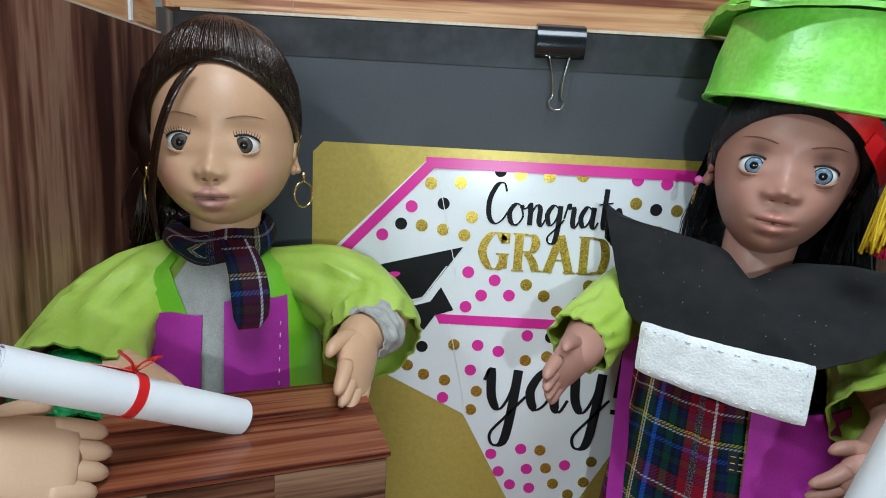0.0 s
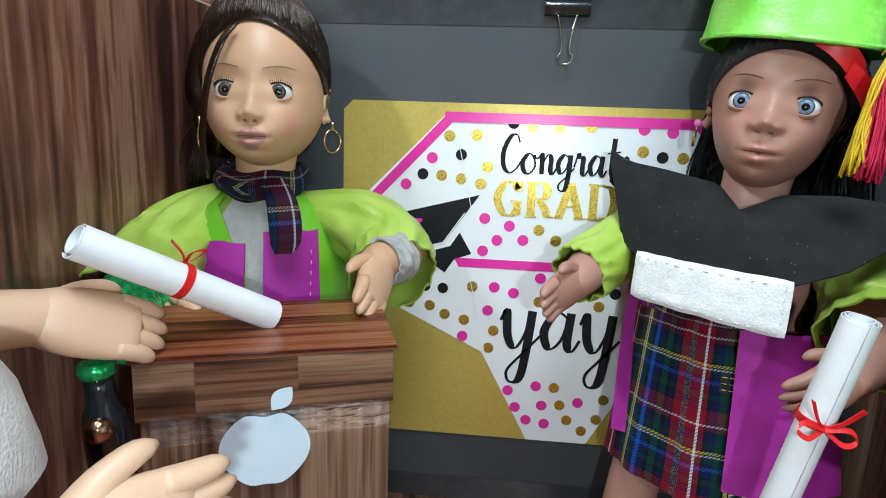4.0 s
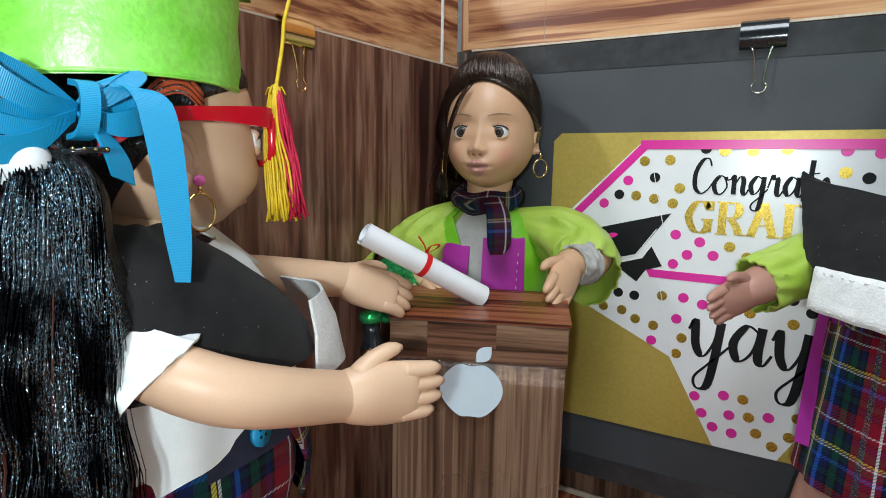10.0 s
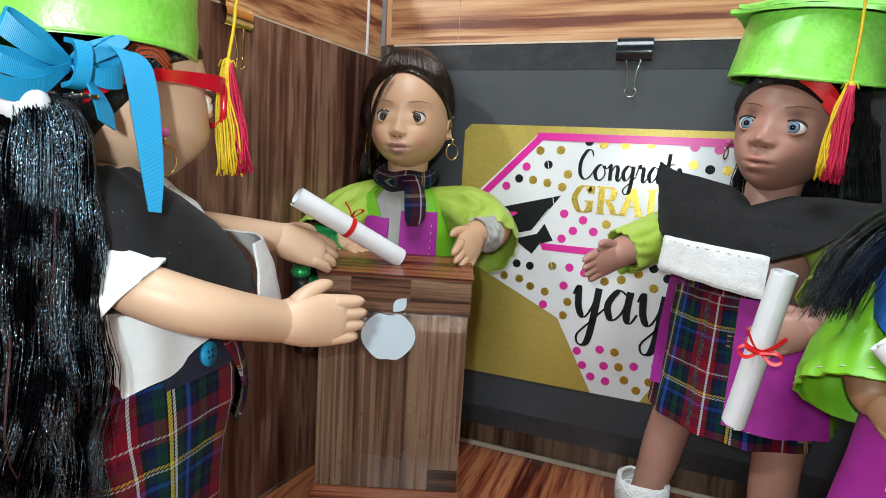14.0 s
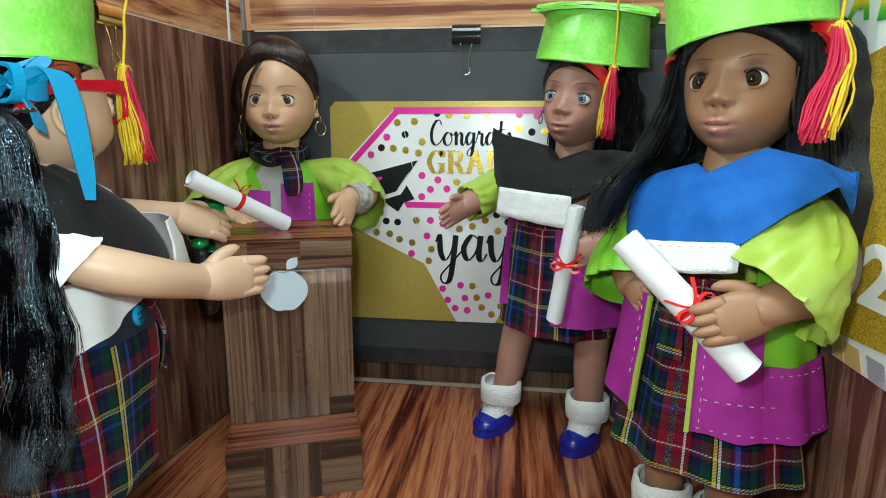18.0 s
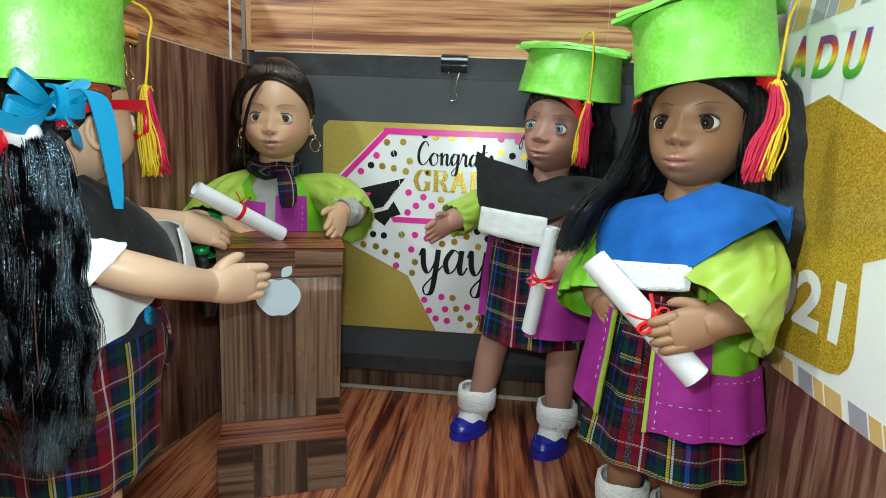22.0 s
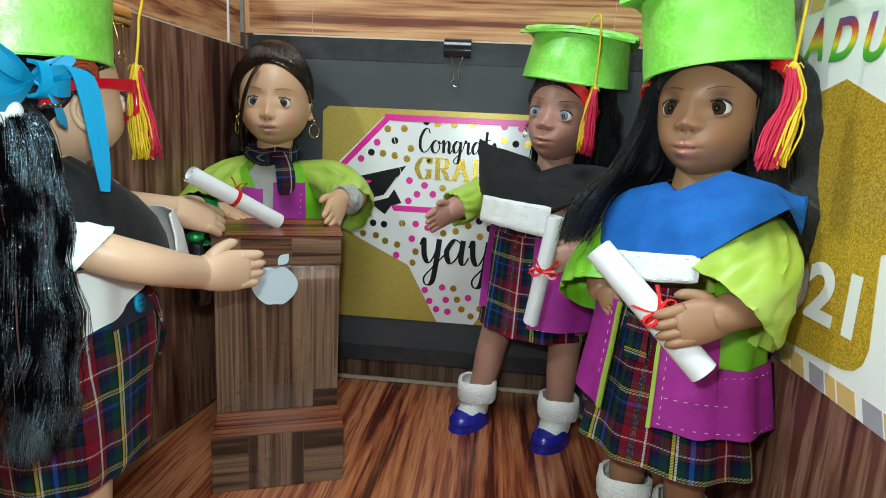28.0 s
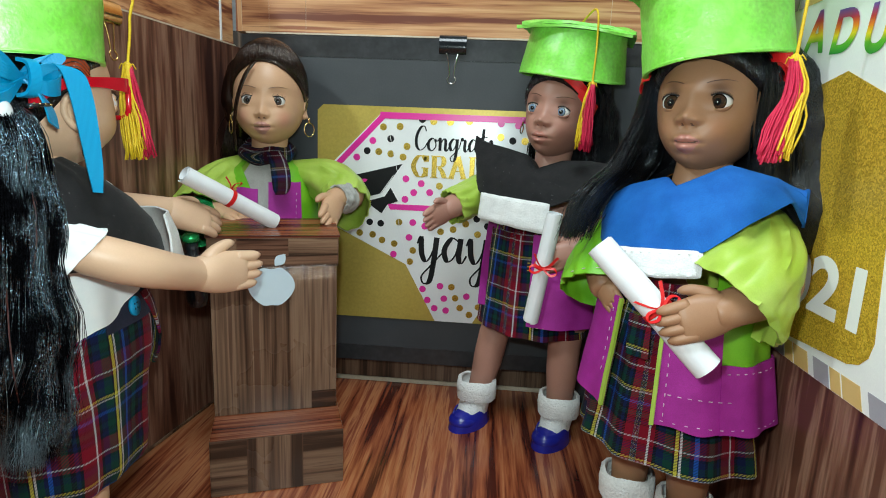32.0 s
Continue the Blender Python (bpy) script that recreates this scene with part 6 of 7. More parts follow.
def scroll(a, c, r, label, tie=0.5, bow=(0, -1, 0.3)):
    """A rolled paper with a red ribbon tied round it, from a to c in the room."""
    a, c = Vector(a), Vector(c)
    L, d = (c - a).length, (c - a).normalized()
    m = Matrix.Translation(a) @ d.to_track_quat("Z", "X").to_matrix().to_4x4()
    ob = thing("paper_scroll", label, "scroll", m, group="paper scrolls")
    P, turns = [], 2.6
    n = 90
    for z in np.linspace(0, L, 8):
        row = []
        for i in range(n):
            t = i / (n - 1)
            ang = t * turns * 2 * math.pi
            rr = r * (0.62 + 0.38 * t) * (1 + 0.012 * math.sin(z * 90 + t * 5))
            row.append((rr * math.cos(ang), rr * math.sin(ang), z + 0.0008 * math.sin(t * 7) * (1 if z > L / 2 else -1)))
        P.append(row)
    k = Build()
    sheet(P, 0.0004, b=k)
    part("paper", k, PAPER, ob)
    k = Build()
    zt = tie * L
    sheet([[((r * 1.03) * math.cos(t), (r * 1.03) * math.sin(t), zt + s) for t in np.linspace(0, 2 * math.pi, 32, endpoint=False)] for s in (-0.0022, -0.0007, 0.0007, 0.0022)], 0.0006, True, b=k)
    rb = part("ribbon", k, RED_SATIN, ob, "red satin ribbon")
    w = m.inverted().to_3x3() @ Vector(bow)
    w = Vector((w.x, w.y, 0)).normalized()
    o, ax, s = w * r * 1.05 + Vector((0, 0, zt)), Vector((0, 0, 1)), w.cross(Vector((0, 0, 1)))
    for sg in (-1, 1):
        k = Build()
        lp = [o, o + s * sg * 0.008 + w * 0.005 + ax * 0.004, o + s * sg * 0.014 + w * 0.004 + ax * 0.001, o + s * sg * 0.010 + w * 0.002 - ax * 0.003, o + w * 0.001]
        strip(curve_points(lp, 16), 0.0028, (ax + w).normalized(), 0.0005, b=k)
        part("loop", k, RED_SATIN, rb)
        k = Build()
        strip(curve_points([o, o + s * sg * 0.006 + w * 0.002 - ax * 0.006, o + s * sg * 0.012 + w * 0.003 - ax * 0.016], 10), 0.0026, (s + ax * 0.4).normalized(), 0.0005, b=k)
        part("tail", k, RED_SATIN, rb)
    return ob


def earring(m, at, label, hoop=0.0095, bead=None, metal=GOLD_METAL, drop=0.006, turn=0.0):
    ob = thing("earring", label, "earring", m @ Matrix.Translation(at))
    k = Build()
    ring = [(hoop * 0.85 * math.sin(a) * math.sin(turn), hoop * 0.85 * math.sin(a) * math.cos(turn), -drop - hoop + hoop * math.cos(a)) for a in np.linspace(0, 2 * math.pi, 33)]
    tube(ring, 0.0007, 7, b=k)
    part("hoop", k, metal, ob)
    k = Build()
    tube([(0, 0, 0), (0, 0, -drop)], 0.0011, 8, b=k)
    part("stud", k, metal, ob)
    if bead:
        k = Build()
        ball((0, 0, 0.001), 0.0028, 14, 10, b=k)
        part("bead", k, bead, ob, "pink pearl bead")
    return ob


def shoe(m, x, label):
    ob = thing("shoe", label, "shoe", m, group="blue doll shoes")
    P = []
    for t, z in ((0, 0.0005), (0.15, 0.0), (0.4, 0.005), (0.7, 0.014), (0.9, 0.020), (1.0, 0.022)):
        row = []
        for j in range(40):
            a = 2 * math.pi * j / 40
            rx, ry = 0.0208 * (1 - 0.22 * t ** 3), 0.0375 * (1 - 0.20 * t ** 2)
            row.append((x + rx * math.sin(a) * (1 - 0.10 * max(0, -math.cos(a))), -0.010 - ry * math.cos(a), z * (1 if math.cos(a) < 0.2 else 1 - 0.15 * t * (math.cos(a) - 0.2))))
        P.append(row[::-1])
    k = Build()
    sheet(P, 0.0016, True, b=k)
    part("upper", k, BLUE_VINYL, ob)
    k = Build()
    ball((x, -0.024, 0.0110), (0.0186, 0.0226, 0.0112), 24, 14, b=k)
    part("toe_cap", k, BLUE_VINYL, ob)
    k = Build()
    tube([(x, -0.010, 0.0), (x, -0.010, 0.0012)], [0.0211, 0.0211], 36, b=k, hint=(1, 0, 0), flat=1.75)
    part("sole", k, BLUE_VINYL, ob)
    return ob


def sock(m, x):
    ob = thing("sock", "white fluffy doll sock with a turned-down cuff", "sock", m, group="doll socks")
    for nm, rows in (("foot", ((0.004, 0.0150, 0.024, -0.008), (0.012, 0.0152, 0.0245, -0.007), (0.020, 0.0155, 0.020, -0.003), (0.032, 0.0165, 0.0180, 0.002), (0.046, 0.0175, 0.0180, 0.003))), ("cuff", ((0.0345, 0.0185, 0.0190, 0.003), (0.035, 0.0218, 0.0222, 0.003), (0.046, 0.0226, 0.0230, 0.003), (0.057, 0.0218, 0.0222, 0.003), (0.059, 0.0190, 0.0195, 0.003)))):
        P = [[(x + 1.12 * rx * math.sin(a) * (1 + 0.05 * noise.noise(Vector((a * 4, z * 300, x * 90)))), dy - 1.12 * ry * math.cos(a) * (1 + 0.05 * noise.noise(Vector((a * 4, z * 300, x * 70)))), z + 0.0015 * math.sin(3 * a)) for a in np.linspace(0, -2 * math.pi, 32, endpoint=False)] for z, rx, ry, dy in rows]
        k = Build()
        sheet(P, 0.0025, True, b=k)
        part(nm, k, FLUFF, ob)
    return ob


# doll behind the lectern: lime and magenta jacket, tartan scarf
IA = MA.inverted()
gown_a = thing("jacket", "lime and pale-green doll jacket with magenta front panels", "jacket", MA)
k = Build()
body = [(0.336, 0.030, 0.026), (0.326, 0.050, 0.034), (0.312, 0.062, 0.044), (0.28, 0.066, 0.054), (0.24, 0.068, 0.058), (0.20, 0.070, 0.060)]
wrap(body, lambda f: 6 + 44 * max(0.0, 1 - 1.7 * f), lambda f: 355 - 44 * max(0.0, 1 - 1.7 * f), 80, 0.0016, b=k, ripple=0.02, seed=1)
part("shell", k, LIME, gown_a, "bright lime satin")
for a0, a1, nm in ((-48, -5, 2.0), (6, 42, 4.0)):
    k = Build()
    wrap([(z, rx + 0.0016, ry + 0.0018) for z, rx, ry in ((0.311 if a0 > 0 else 0.302, 0.0645, 0.0475), (0.275, 0.0665, 0.0545), (0.24, 0.068, 0.058), (0.20, 0.070, 0.060))], a0, a1, 24, 0.0016, b=k, ripple=0.01, seed=nm)
    part("front_panel", k, MAGENTA, gown_a, "magenta felt panel")
k = Build()
wrap([(0.335, 0.028, 0.026), (0.318, 0.046, 0.036), (0.29, 0.055, 0.046), (0.22, 0.056, 0.05)], -34, 36, 24, 0.0016, b=k)
part("undershirt", k, GREY_KNIT, gown_a, "grey jersey shirt front")
sleeve(gown_a, IA, [(-0.128, 0.392, 0.312), (-0.078, 0.388, 0.304), (-0.048, 0.374, 0.288), (-0.039, 0.353, 0.2755)], [0.014, 0.0285, 0.0300, 0.031], LIME_PALE, 2.0, "pale lime wide sleeve")
sleeve(gown_a, IA, [(-0.180, 0.382, 0.310), (-0.196, 0.362, 0.297), (-0.204, 0.325, 0.276), (-0.200, 0.296, 0.260)], [0.024, 0.029, 0.033, 0.036], LIME_PALE, 5.0, "pale lime wide sleeve")
sleeve(gown_a, IA, [(-0.037, 0.352, 0.284), (-0.041, 0.343, 0.284), (-0.045, 0.334, 0.2835)], [0.020, 0.0185, 0.0170], GREY_KNIT, 1.0, "grey jersey cuff", 0.9, "cuff", 0.0)
sleeve(gown_a, IA, [(-0.198, 0.295, 0.262), (-0.190, 0.272, 0.256), (-0.178, 0.250, 0.250)], [0.024, 0.024, 0.020], GREEN_FOIL, 3.0, "shiny green foil cuff", 0.9, "cuff", 0.0)
for sx in (-0.0445, 0.041):
    stitches(gown_a, [(sx, -0.048, 0.298), (sx * 0.98, -0.052, 0.26), (sx * 0.98, -0.055, 0.22)], STITCH)

scarf = thing("scarf", "dark tartan wool scarf round the doll's neck", "scarf", MA)
k = Build()
P = []
for i in range(7):
    t = i / 6
    P.append([(math.sin(a) * (0.0285 + 0.007 * math.sin(math.pi * t)), 0.003 - math.cos(a) * (0.0290 + 0.007 * math.sin(math.pi * t)), 0.356 - 0.020 * t - 0.005 * math.cos(a) + 0.0015 * math.sin(5 * a)) for a in np.linspace(0, 2 * math.pi, 48, endpoint=False)])
sheet(P, 0.003, True, b=k)
part("wrap", k, TARTAN_DARK, scarf)
k = Build()
strip(curve_points([(0.012, -0.033, 0.347), (0.019, -0.042, 0.334), (0.023, -0.053, 0.320), (0.024, -0.058, 0.305), (0.023, -0.060, 0.297)], 14), [0.018, 0.022, 0.023, 0.021, 0.012], (1, -0.1, 0.1), 0.003, b=k)
part("end", k, TARTAN_DARK, scarf)
earring(HA, (0.0490, -0.003, 0.3905), "gold hoop earring on the doll behind the lectern", 0.0085, turn=0.9)
earring(HA, (-0.0470, -0.003, 0.3905), "gold hoop earring on the doll behind the lectern", 0.0085, turn=-0.5)

# doll by the poster: black cape, tartan skirt, lime gown
IB = MB_.inverted()
skirt_b = skirt(MB_ @ Matrix.Translation((-0.010, -0.004, 0)), "red and navy tartan pleated doll skirt", 0.262, 0.140, 0.064, 0.052, 0.6, 0.004, [(0.262 - 0.126 * t, 0.058 + 0.014 * t, 0.048 + 0.009 * t) for t in np.linspace(0, 1, 12)], 0.035)
k = Build()
wrap([(0.232, 0.0605, 0.0495), (0.225, 0.0612, 0.0500), (0.218, 0.0620, 0.0507)], 16, 34, 8, 0.0012, b=k)
patch = part("patch", k, NAVY_WOOL, skirt_b, "small embroidered patch")
for z in (0.2295, 0.225, 0.2205):
    stitches(patch, [(oval(0.0632, 0.0520, radians(d))[0], oval(0.0632, 0.0520, radians(d))[1] + 0.004, z) for d in range(17, 34, 4)], YELLOW_THREAD, 0.003, 0.0012, (0, 0, 0))
gown_b = thing("gown", "lime doll gown with magenta front edges worn open", "gown", MB_)
k = Build()
rows_b = [(0.325, 0.048, 0.036), (0.30, 0.060, 0.048), (0.26, 0.064, 0.056), (0.21, 0.070, 0.060), (0.155, 0.077, 0.066)]
wrap(rows_b, 74, 300, 64, 0.0016, b=k, ripple=0.03, seed=2)
part("shell", k, LIME, gown_b)
k = Build()
wrap([(z, rx + 0.0018, ry + 0.0018) for z, rx, ry in ((0.265, 0.064, 0.056), (0.21, 0.070, 0.060), (0.155, 0.077, 0.066))], 14, 82, 26, 0.0018, b=k, ripple=0.03, seed=2)
part("front_panel", k, MAGENTA, gown_b, "magenta felt panel")
k = Build()
fall = [[Vector(p) for p in q] for q in (((0.145, 0.405, 0.272), (0.1375, 0.388, 0.205), (0.1345, 0.378, 0.150)), ((0.160, 0.384, 0.272), (0.1510, 0.376, 0.205), (0.1460, 0.370, 0.151)))]
sheet([[IB @ (fall[0][i].lerp(fall[0][i + 1], f).lerp(fall[1][i].lerp(fall[1][i + 1], f), u)) for u in np.linspace(0, 1, 9)] for i in (0, 1) for f in np.linspace(0, 1, 9)[:9 if i else 8]], 0.0018, b=k)
part("front_panel", k, MAGENTA, gown_b, "narrow magenta felt edge")
stitches(gown_b, [(0.024, -0.061, 0.155), (0.05, -0.049, 0.156), (0.068, -0.028, 0.157)], STITCH_G)
sleeve(gown_b, IB, [(0.153, 0.410, 0.306), (0.130, 0.391, 0.296), (0.111, 0.370, 0.286), (0.095, 0.352, 0.2795)], [0.024, 0.0240, 0.0230, 0.0215], LIME_PALE, 7.0, "pale lime sleeve", droop=0.1)
sleeve(gown_b, IB, [(0.260, 0.343, 0.312), (0.274, 0.327, 0.292), (0.272, 0.303, 0.272), (0.262, 0.288, 0.262)], [0.026, 0.030, 0.033, 0.033], LIME_PALE, 9.0, "pale lime sleeve")
bib(MB_, "black felt shoulder cape with a white band", BLACK_FELT,
    [(0.1200, 0.4020, 0.3610), (0.1550, 0.3800, 0.3540), (0.1850, 0.3560, 0.3460), (0.1936, 0.3382, 0.3300), (0.2260, 0.3460, 0.3410), (0.2560, 0.3380, 0.3420), (0.2880, 0.3180, 0.3380)],
    [(0.1265, 0.3625, 0.3030), (0.1334, 0.3450, 0.2960), (0.1720, 0.3160, 0.2930), (0.2086, 0.2920, 0.2910), (0.2350, 0.2850, 0.3030), (0.2646, 0.2850, 0.3240), (0.2890, 0.3150, 0.3360)],
    (-0.57, -0.82, 0), 0.008, [(0.1325, 0.3424, 0.2996), (0.2086, 0.2889, 0.2949), (0.2068, 0.2874, 0.2614), (0.1298, 0.3380, 0.2702)])
grad_cap(CAP_B, "lime felt graduation cap with crimson and yellow tassel", pose(0.002, 0.004, 0.447, 2, 7, 0), 0.0605, 0.0540, 0.051, 20, [(0.242, 0.294, 0.500), (0.2445, 0.289, 0.470)], (0.2436, 0.2907, 0.4232), 0.067, (0.003, 0.0, 0), 3, (1, 0, 0), share=0.84, size=0.065)
scroll((0.2071, 0.2250, 0.2923), (0.1925, 0.2460, 0.1735), 0.0086, "white paper scroll tied with thin red ribbon, held upright", 0.47)
for side in (-0.055, 0.055):
    foot = FEET_B @ pose(side, 0, 0, 0, 0, -16)
    sock(foot, 0.0)
    shoe(foot, 0.0, "blue vinyl doll shoe on the wood-print floor")
bow_b = thing("hair_ribbon", "red satin ribbon under the graduation cap", "ribbon", HB_)
k = Build()
strip(curve_points([(0.014, -0.0505, 0.446), (0.025, -0.0495, 0.442), (0.037, -0.0430, 0.432), (0.046, -0.0300, 0.420)], 14), [0.008, 0.013, 0.015, 0.010], (0.1, -0.2, 1), 0.0012, b=k)
part("fold", k, RED_SATIN, bow_b)
k = Build()
strip(curve_points([(0.034, -0.047, 0.430), (0.045, -0.040, 0.420), (0.051, -0.030, 0.412)], 10), [0.009, 0.013, 0.014], (0.3, -0.2, 1), 0.0012, b=k)
part("tail", k, RED_SATIN, bow_b)
earring(HB_, (-0.0470, -0.001, 0.3905), "gold drop earring with pink bead", 0.005, PINK_PEARL)

# doll by the banner: blue cape, tartan skirt, lime and magenta gown
IC = MC.inverted()
skirt_c = skirt(MC, "red, green and navy tartan doll skirt", 0.255, 0.105, 0.076, 0.060, 2.2)
k = Build()
wrap([(0.232, 0.0635, 0.0530), (0.214, 0.0660, 0.0560), (0.198, 0.0685, 0.0585)], lambda f: -20 + 4 * f, lambda f: -1 + 2 * f, 14, 0.0016, b=k, dy=0.003)
part("pocket_flap", k, TARTAN, skirt_c, "tartan pocket flap")
def slim(p, a, t):
    """The gown lies closer on the side of the narrow front edge."""
    return Vector((p.x * 0.94 if p.x < 0 else p.x, p.y, p.z))


gown_c = thing("gown", "lime doll gown with broad magenta hem and white hand stitching", "gown", MC)
k = Build()
rows_c = [(0.325, 0.050, 0.038), (0.30, 0.062, 0.050), (0.26, 0.067, 0.058), (0.20, 0.074, 0.064), (0.152, 0.081, 0.069)]
wrap(rows_c, 40, 318, 72, 0.0016, b=k, ripple=0.035, seed=4, shape=slim)
part("shell", k, LIME, gown_c)
zc = [(0.245, 0.0700, 0.0610), (0.205, 0.0748, 0.0650), (0.178, 0.0795, 0.0680), (0.150, 0.0840, 0.0710)]
k = Build()
wrap(zc, 10, 46, 22, 0.0018, b=k, ripple=0.035, seed=4)
part("front_panel", k, MAGENTA, gown_c, "magenta felt panel with white stitches")
k = Build()
wrap([(z, rx + 0.0012, ry + 0.0012) for z, rx, ry in zc[1:]], 45.5, 150, 40, 0.0018, b=k, ripple=0.035, seed=4)
part("hem_panel", k, MAGENTA, gown_c, "magenta felt hem")
k = Build()
wrap([(z, rx + 0.0016, ry + 0.0016) for z, rx, ry in zc], -66, -24, 22, 0.0018, b=k, ripple=0.035, seed=4, shape=slim)
part("front_panel", k, MAGENTA, gown_c, "magenta felt panel with white stitches")
k = Build()
wrap([(z, rx + 0.0022, ry + 0.0022) for z, rx, ry in zc], 8.2, 10.6, 4, 0.0026, b=k, ripple=0.035, seed=4)
part("piping", k, LIME_PALE, gown_c, "lime edge")
k = Build()
wrap([(z, rx + 0.0022, ry + 0.0022) for z, rx, ry in zc], -25, -22, 4, 0.0026, b=k, ripple=0.035, seed=4, shape=slim)
part("piping", k, LIME_PALE, gown_c, "lime edge")


def on_c(z, deg, off=0.0035):
    rx, ry = np.interp(-z, [-q[0] for q in zc], [q[1] for q in zc]), np.interp(-z, [-q[0] for q in zc], [q[2] for q in zc])
    x, y = oval(rx + off, ry + off, radians(deg))
    return (x * 0.94 if x < 0 else x, y + 0.004, z)


stitches(gown_c, [on_c(0.156, d) for d in range(14, 112, 7)], STITCH, lift=(0, 0, 0))
stitches(gown_c, [on_c(0.200, d) for d in range(48, 112, 8)], STITCH, lift=(0, 0, 0))
stitches(gown_c, [on_c(0.178, d) for d in range(16, 60, 8)], STITCH, lift=(0, 0, 0))
stitches(gown_c, [on_c(z, 15) for z in np.linspace(0.235, 0.156, 8)], STITCH, lift=(0, 0, 0))
stitches(gown_c, [on_c(z, -29) for z in np.linspace(0.235, 0.17, 8)], STITCH, lift=(0, 0, 0))
stitches(gown_c, [on_c(z, -61) for z in np.linspace(0.235, 0.17, 8)], STITCH, lift=(0, 0, 0))
sleeve(gown_c, IC, [(0.340, 0.150, 0.312), (0.350, 0.120, 0.296), (0.344, 0.097, 0.280), (0.331, 0.086, 0.265), (0.319, 0.082, 0.252)], [0.022, 0.028, 0.034, 0.038, 0.041], LIME_PALE, 12.0, "pale lime sleeve with stitched cuff", seam=STITCH)
sleeve(gown_c, IC, [(0.280, 0.190, 0.296), (0.258, 0.192, 0.272), (0.246, 0.182, 0.250), (0.242, 0.168, 0.232)], [0.020, 0.024, 0.028, 0.031], LIME, 15.0, "lime sleeve", seam=STITCH)
bib(MC, "bright blue felt shoulder cape with a white band", BLUE_FELT,
    [(0.2470, 0.1925, 0.3111), (0.2656, 0.1755, 0.3269), (0.2867, 0.1438, 0.3368), (0.2879, 0.1225, 0.3302), (0.3070, 0.1203, 0.3397), (0.3251, 0.1189, 0.3489), (0.3560, 0.1049, 0.3407), (0.3731, 0.0941, 0.3284)],
    [(0.2444, 0.1717, 0.2791), (0.2416, 0.1422, 0.2757), (0.2618, 0.1048, 0.2820), (0.2979, 0.0767, 0.2859), (0.3103, 0.0746, 0.2966), (0.3258, 0.0751, 0.3087), (0.3585, 0.0826, 0.3266), (0.3762, 0.0993, 0.3080)],
    (-0.616, -0.788, 0), 0.012, [(0.2402, 0.1230, 0.2806), (0.2981, 0.0777, 0.2869), (0.2975, 0.0744, 0.2687), (0.2397, 0.1196, 0.2582)])
grad_cap(CAP_C, "tall lime felt graduation cap with crimson and yellow tassel", pose(0.0, 0.002, 0.438, 4, -8, 0), 0.0545, 0.0528, 0.062, 12, [(0.338, 0.064, 0.490), (0.3385, 0.066, 0.462)], (0.3385, 0.070, 0.421), 0.066, (-0.021, -0.010, 0), 8, (-1, 0.2, 0), share=0.70, size=0.0605)
scroll((0.2265, 0.0905, 0.2865), (0.305, 0.058, 0.2055), 0.0112, "white paper scroll tied with red ribbon, held aslant", 0.54)
sock(MC, -0.028), sock(MC, 0.028)
shoe(MC, -0.028, "blue vinyl doll shoe on the wood-print floor"), shoe(MC, 0.028, "blue vinyl doll shoe on the wood-print floor")
earring(HC_, (-0.0470, -0.001, 0.3905), "small gold hoop earring half hidden by black hair", 0.005)
earring(HC_, (0.0470, -0.001, 0.3905), "silver hoop earring half hidden by black hair", 0.0075, None, STEEL, turn=0.8)
nk = thing("necklace", "thin gold necklace at the doll's throat", "necklace", MC)
k = Build()
tube([(0.0235 * math.sin(a), 0.004 - 0.0240 * math.cos(a), 0.346 - 0.006 * math.cos(a)) for a in np.linspace(0, 2 * math.pi, 40)], 0.0008, 6, b=k)
part("chain", k, GOLD_METAL, nk)
bow_c = thing("hair_ribbon", "crimson satin hair bow beside the cap", "ribbon", HC_)
for sgn, z, w in ((1, 0.440, 0.013), (-1, 0.428, 0.008)):
    k = Build()
    strip(curve_points([(sgn * 0.042, -0.020, z + 0.004), (sgn * 0.053, -0.024, z + 0.002), (sgn * 0.058, -0.016, z - 0.006), (sgn * 0.051, -0.012, z - 0.010), (sgn * 0.043, -0.018, z)], 14), w, (0, 0.3, 1), 0.001, b=k)
    part("loop", k, RED_SATIN, bow_c)

# doll reaching to the lectern: black cape, white blouse, tartan skirt
ID = MD.inverted()
skirt(MD_HIPS, "red, green and navy tartan doll skirt with a blue button", 0.256, 0.095, 0.072, 0.090, 3.7, 0.0, [(0.262, 0.045, 0.053), (0.250, 0.048, 0.061), (0.235, 0.0495, 0.070), (0.215, 0.052, 0.075), (0.195, 0.053, 0.074), (0.170, 0.052, 0.063), (0.145, 0.051, 0.058), (0.120, 0.051, 0.057), (0.108, 0.050, 0.056), (0.101, 0.047, 0.053), (0.103, 0.043, 0.050)], 0.03, 2.8)
bt = thing("button", "round blue four-hole button on the skirt", "button", MD_HIPS)
k = Build()
bx = pose(-0.0512, -0.0210, 0.2325, 84, 0, -80)
plate(disc(0.0078, 20), 0.0022, bx, b=k)
part("disc", k, [BLUE_RIBBON], bt)
for dx, dy in ((0.002, 0.002), (-0.002, 0.002), (0.002, -0.002), (-0.002, -0.002)):
    k = Build()
    plate(disc(0.0009, 8, dx, dy), 0.0003, bx @ pose(0, 0, 0.0022), b=k)
    part("hole", k, BLACK_INK, bt)
fl = thing("skirt_yoke", "dark navy waist panel and folded tartan pocket flap of the skirt", "yoke", MD_HIPS)
k = Build()
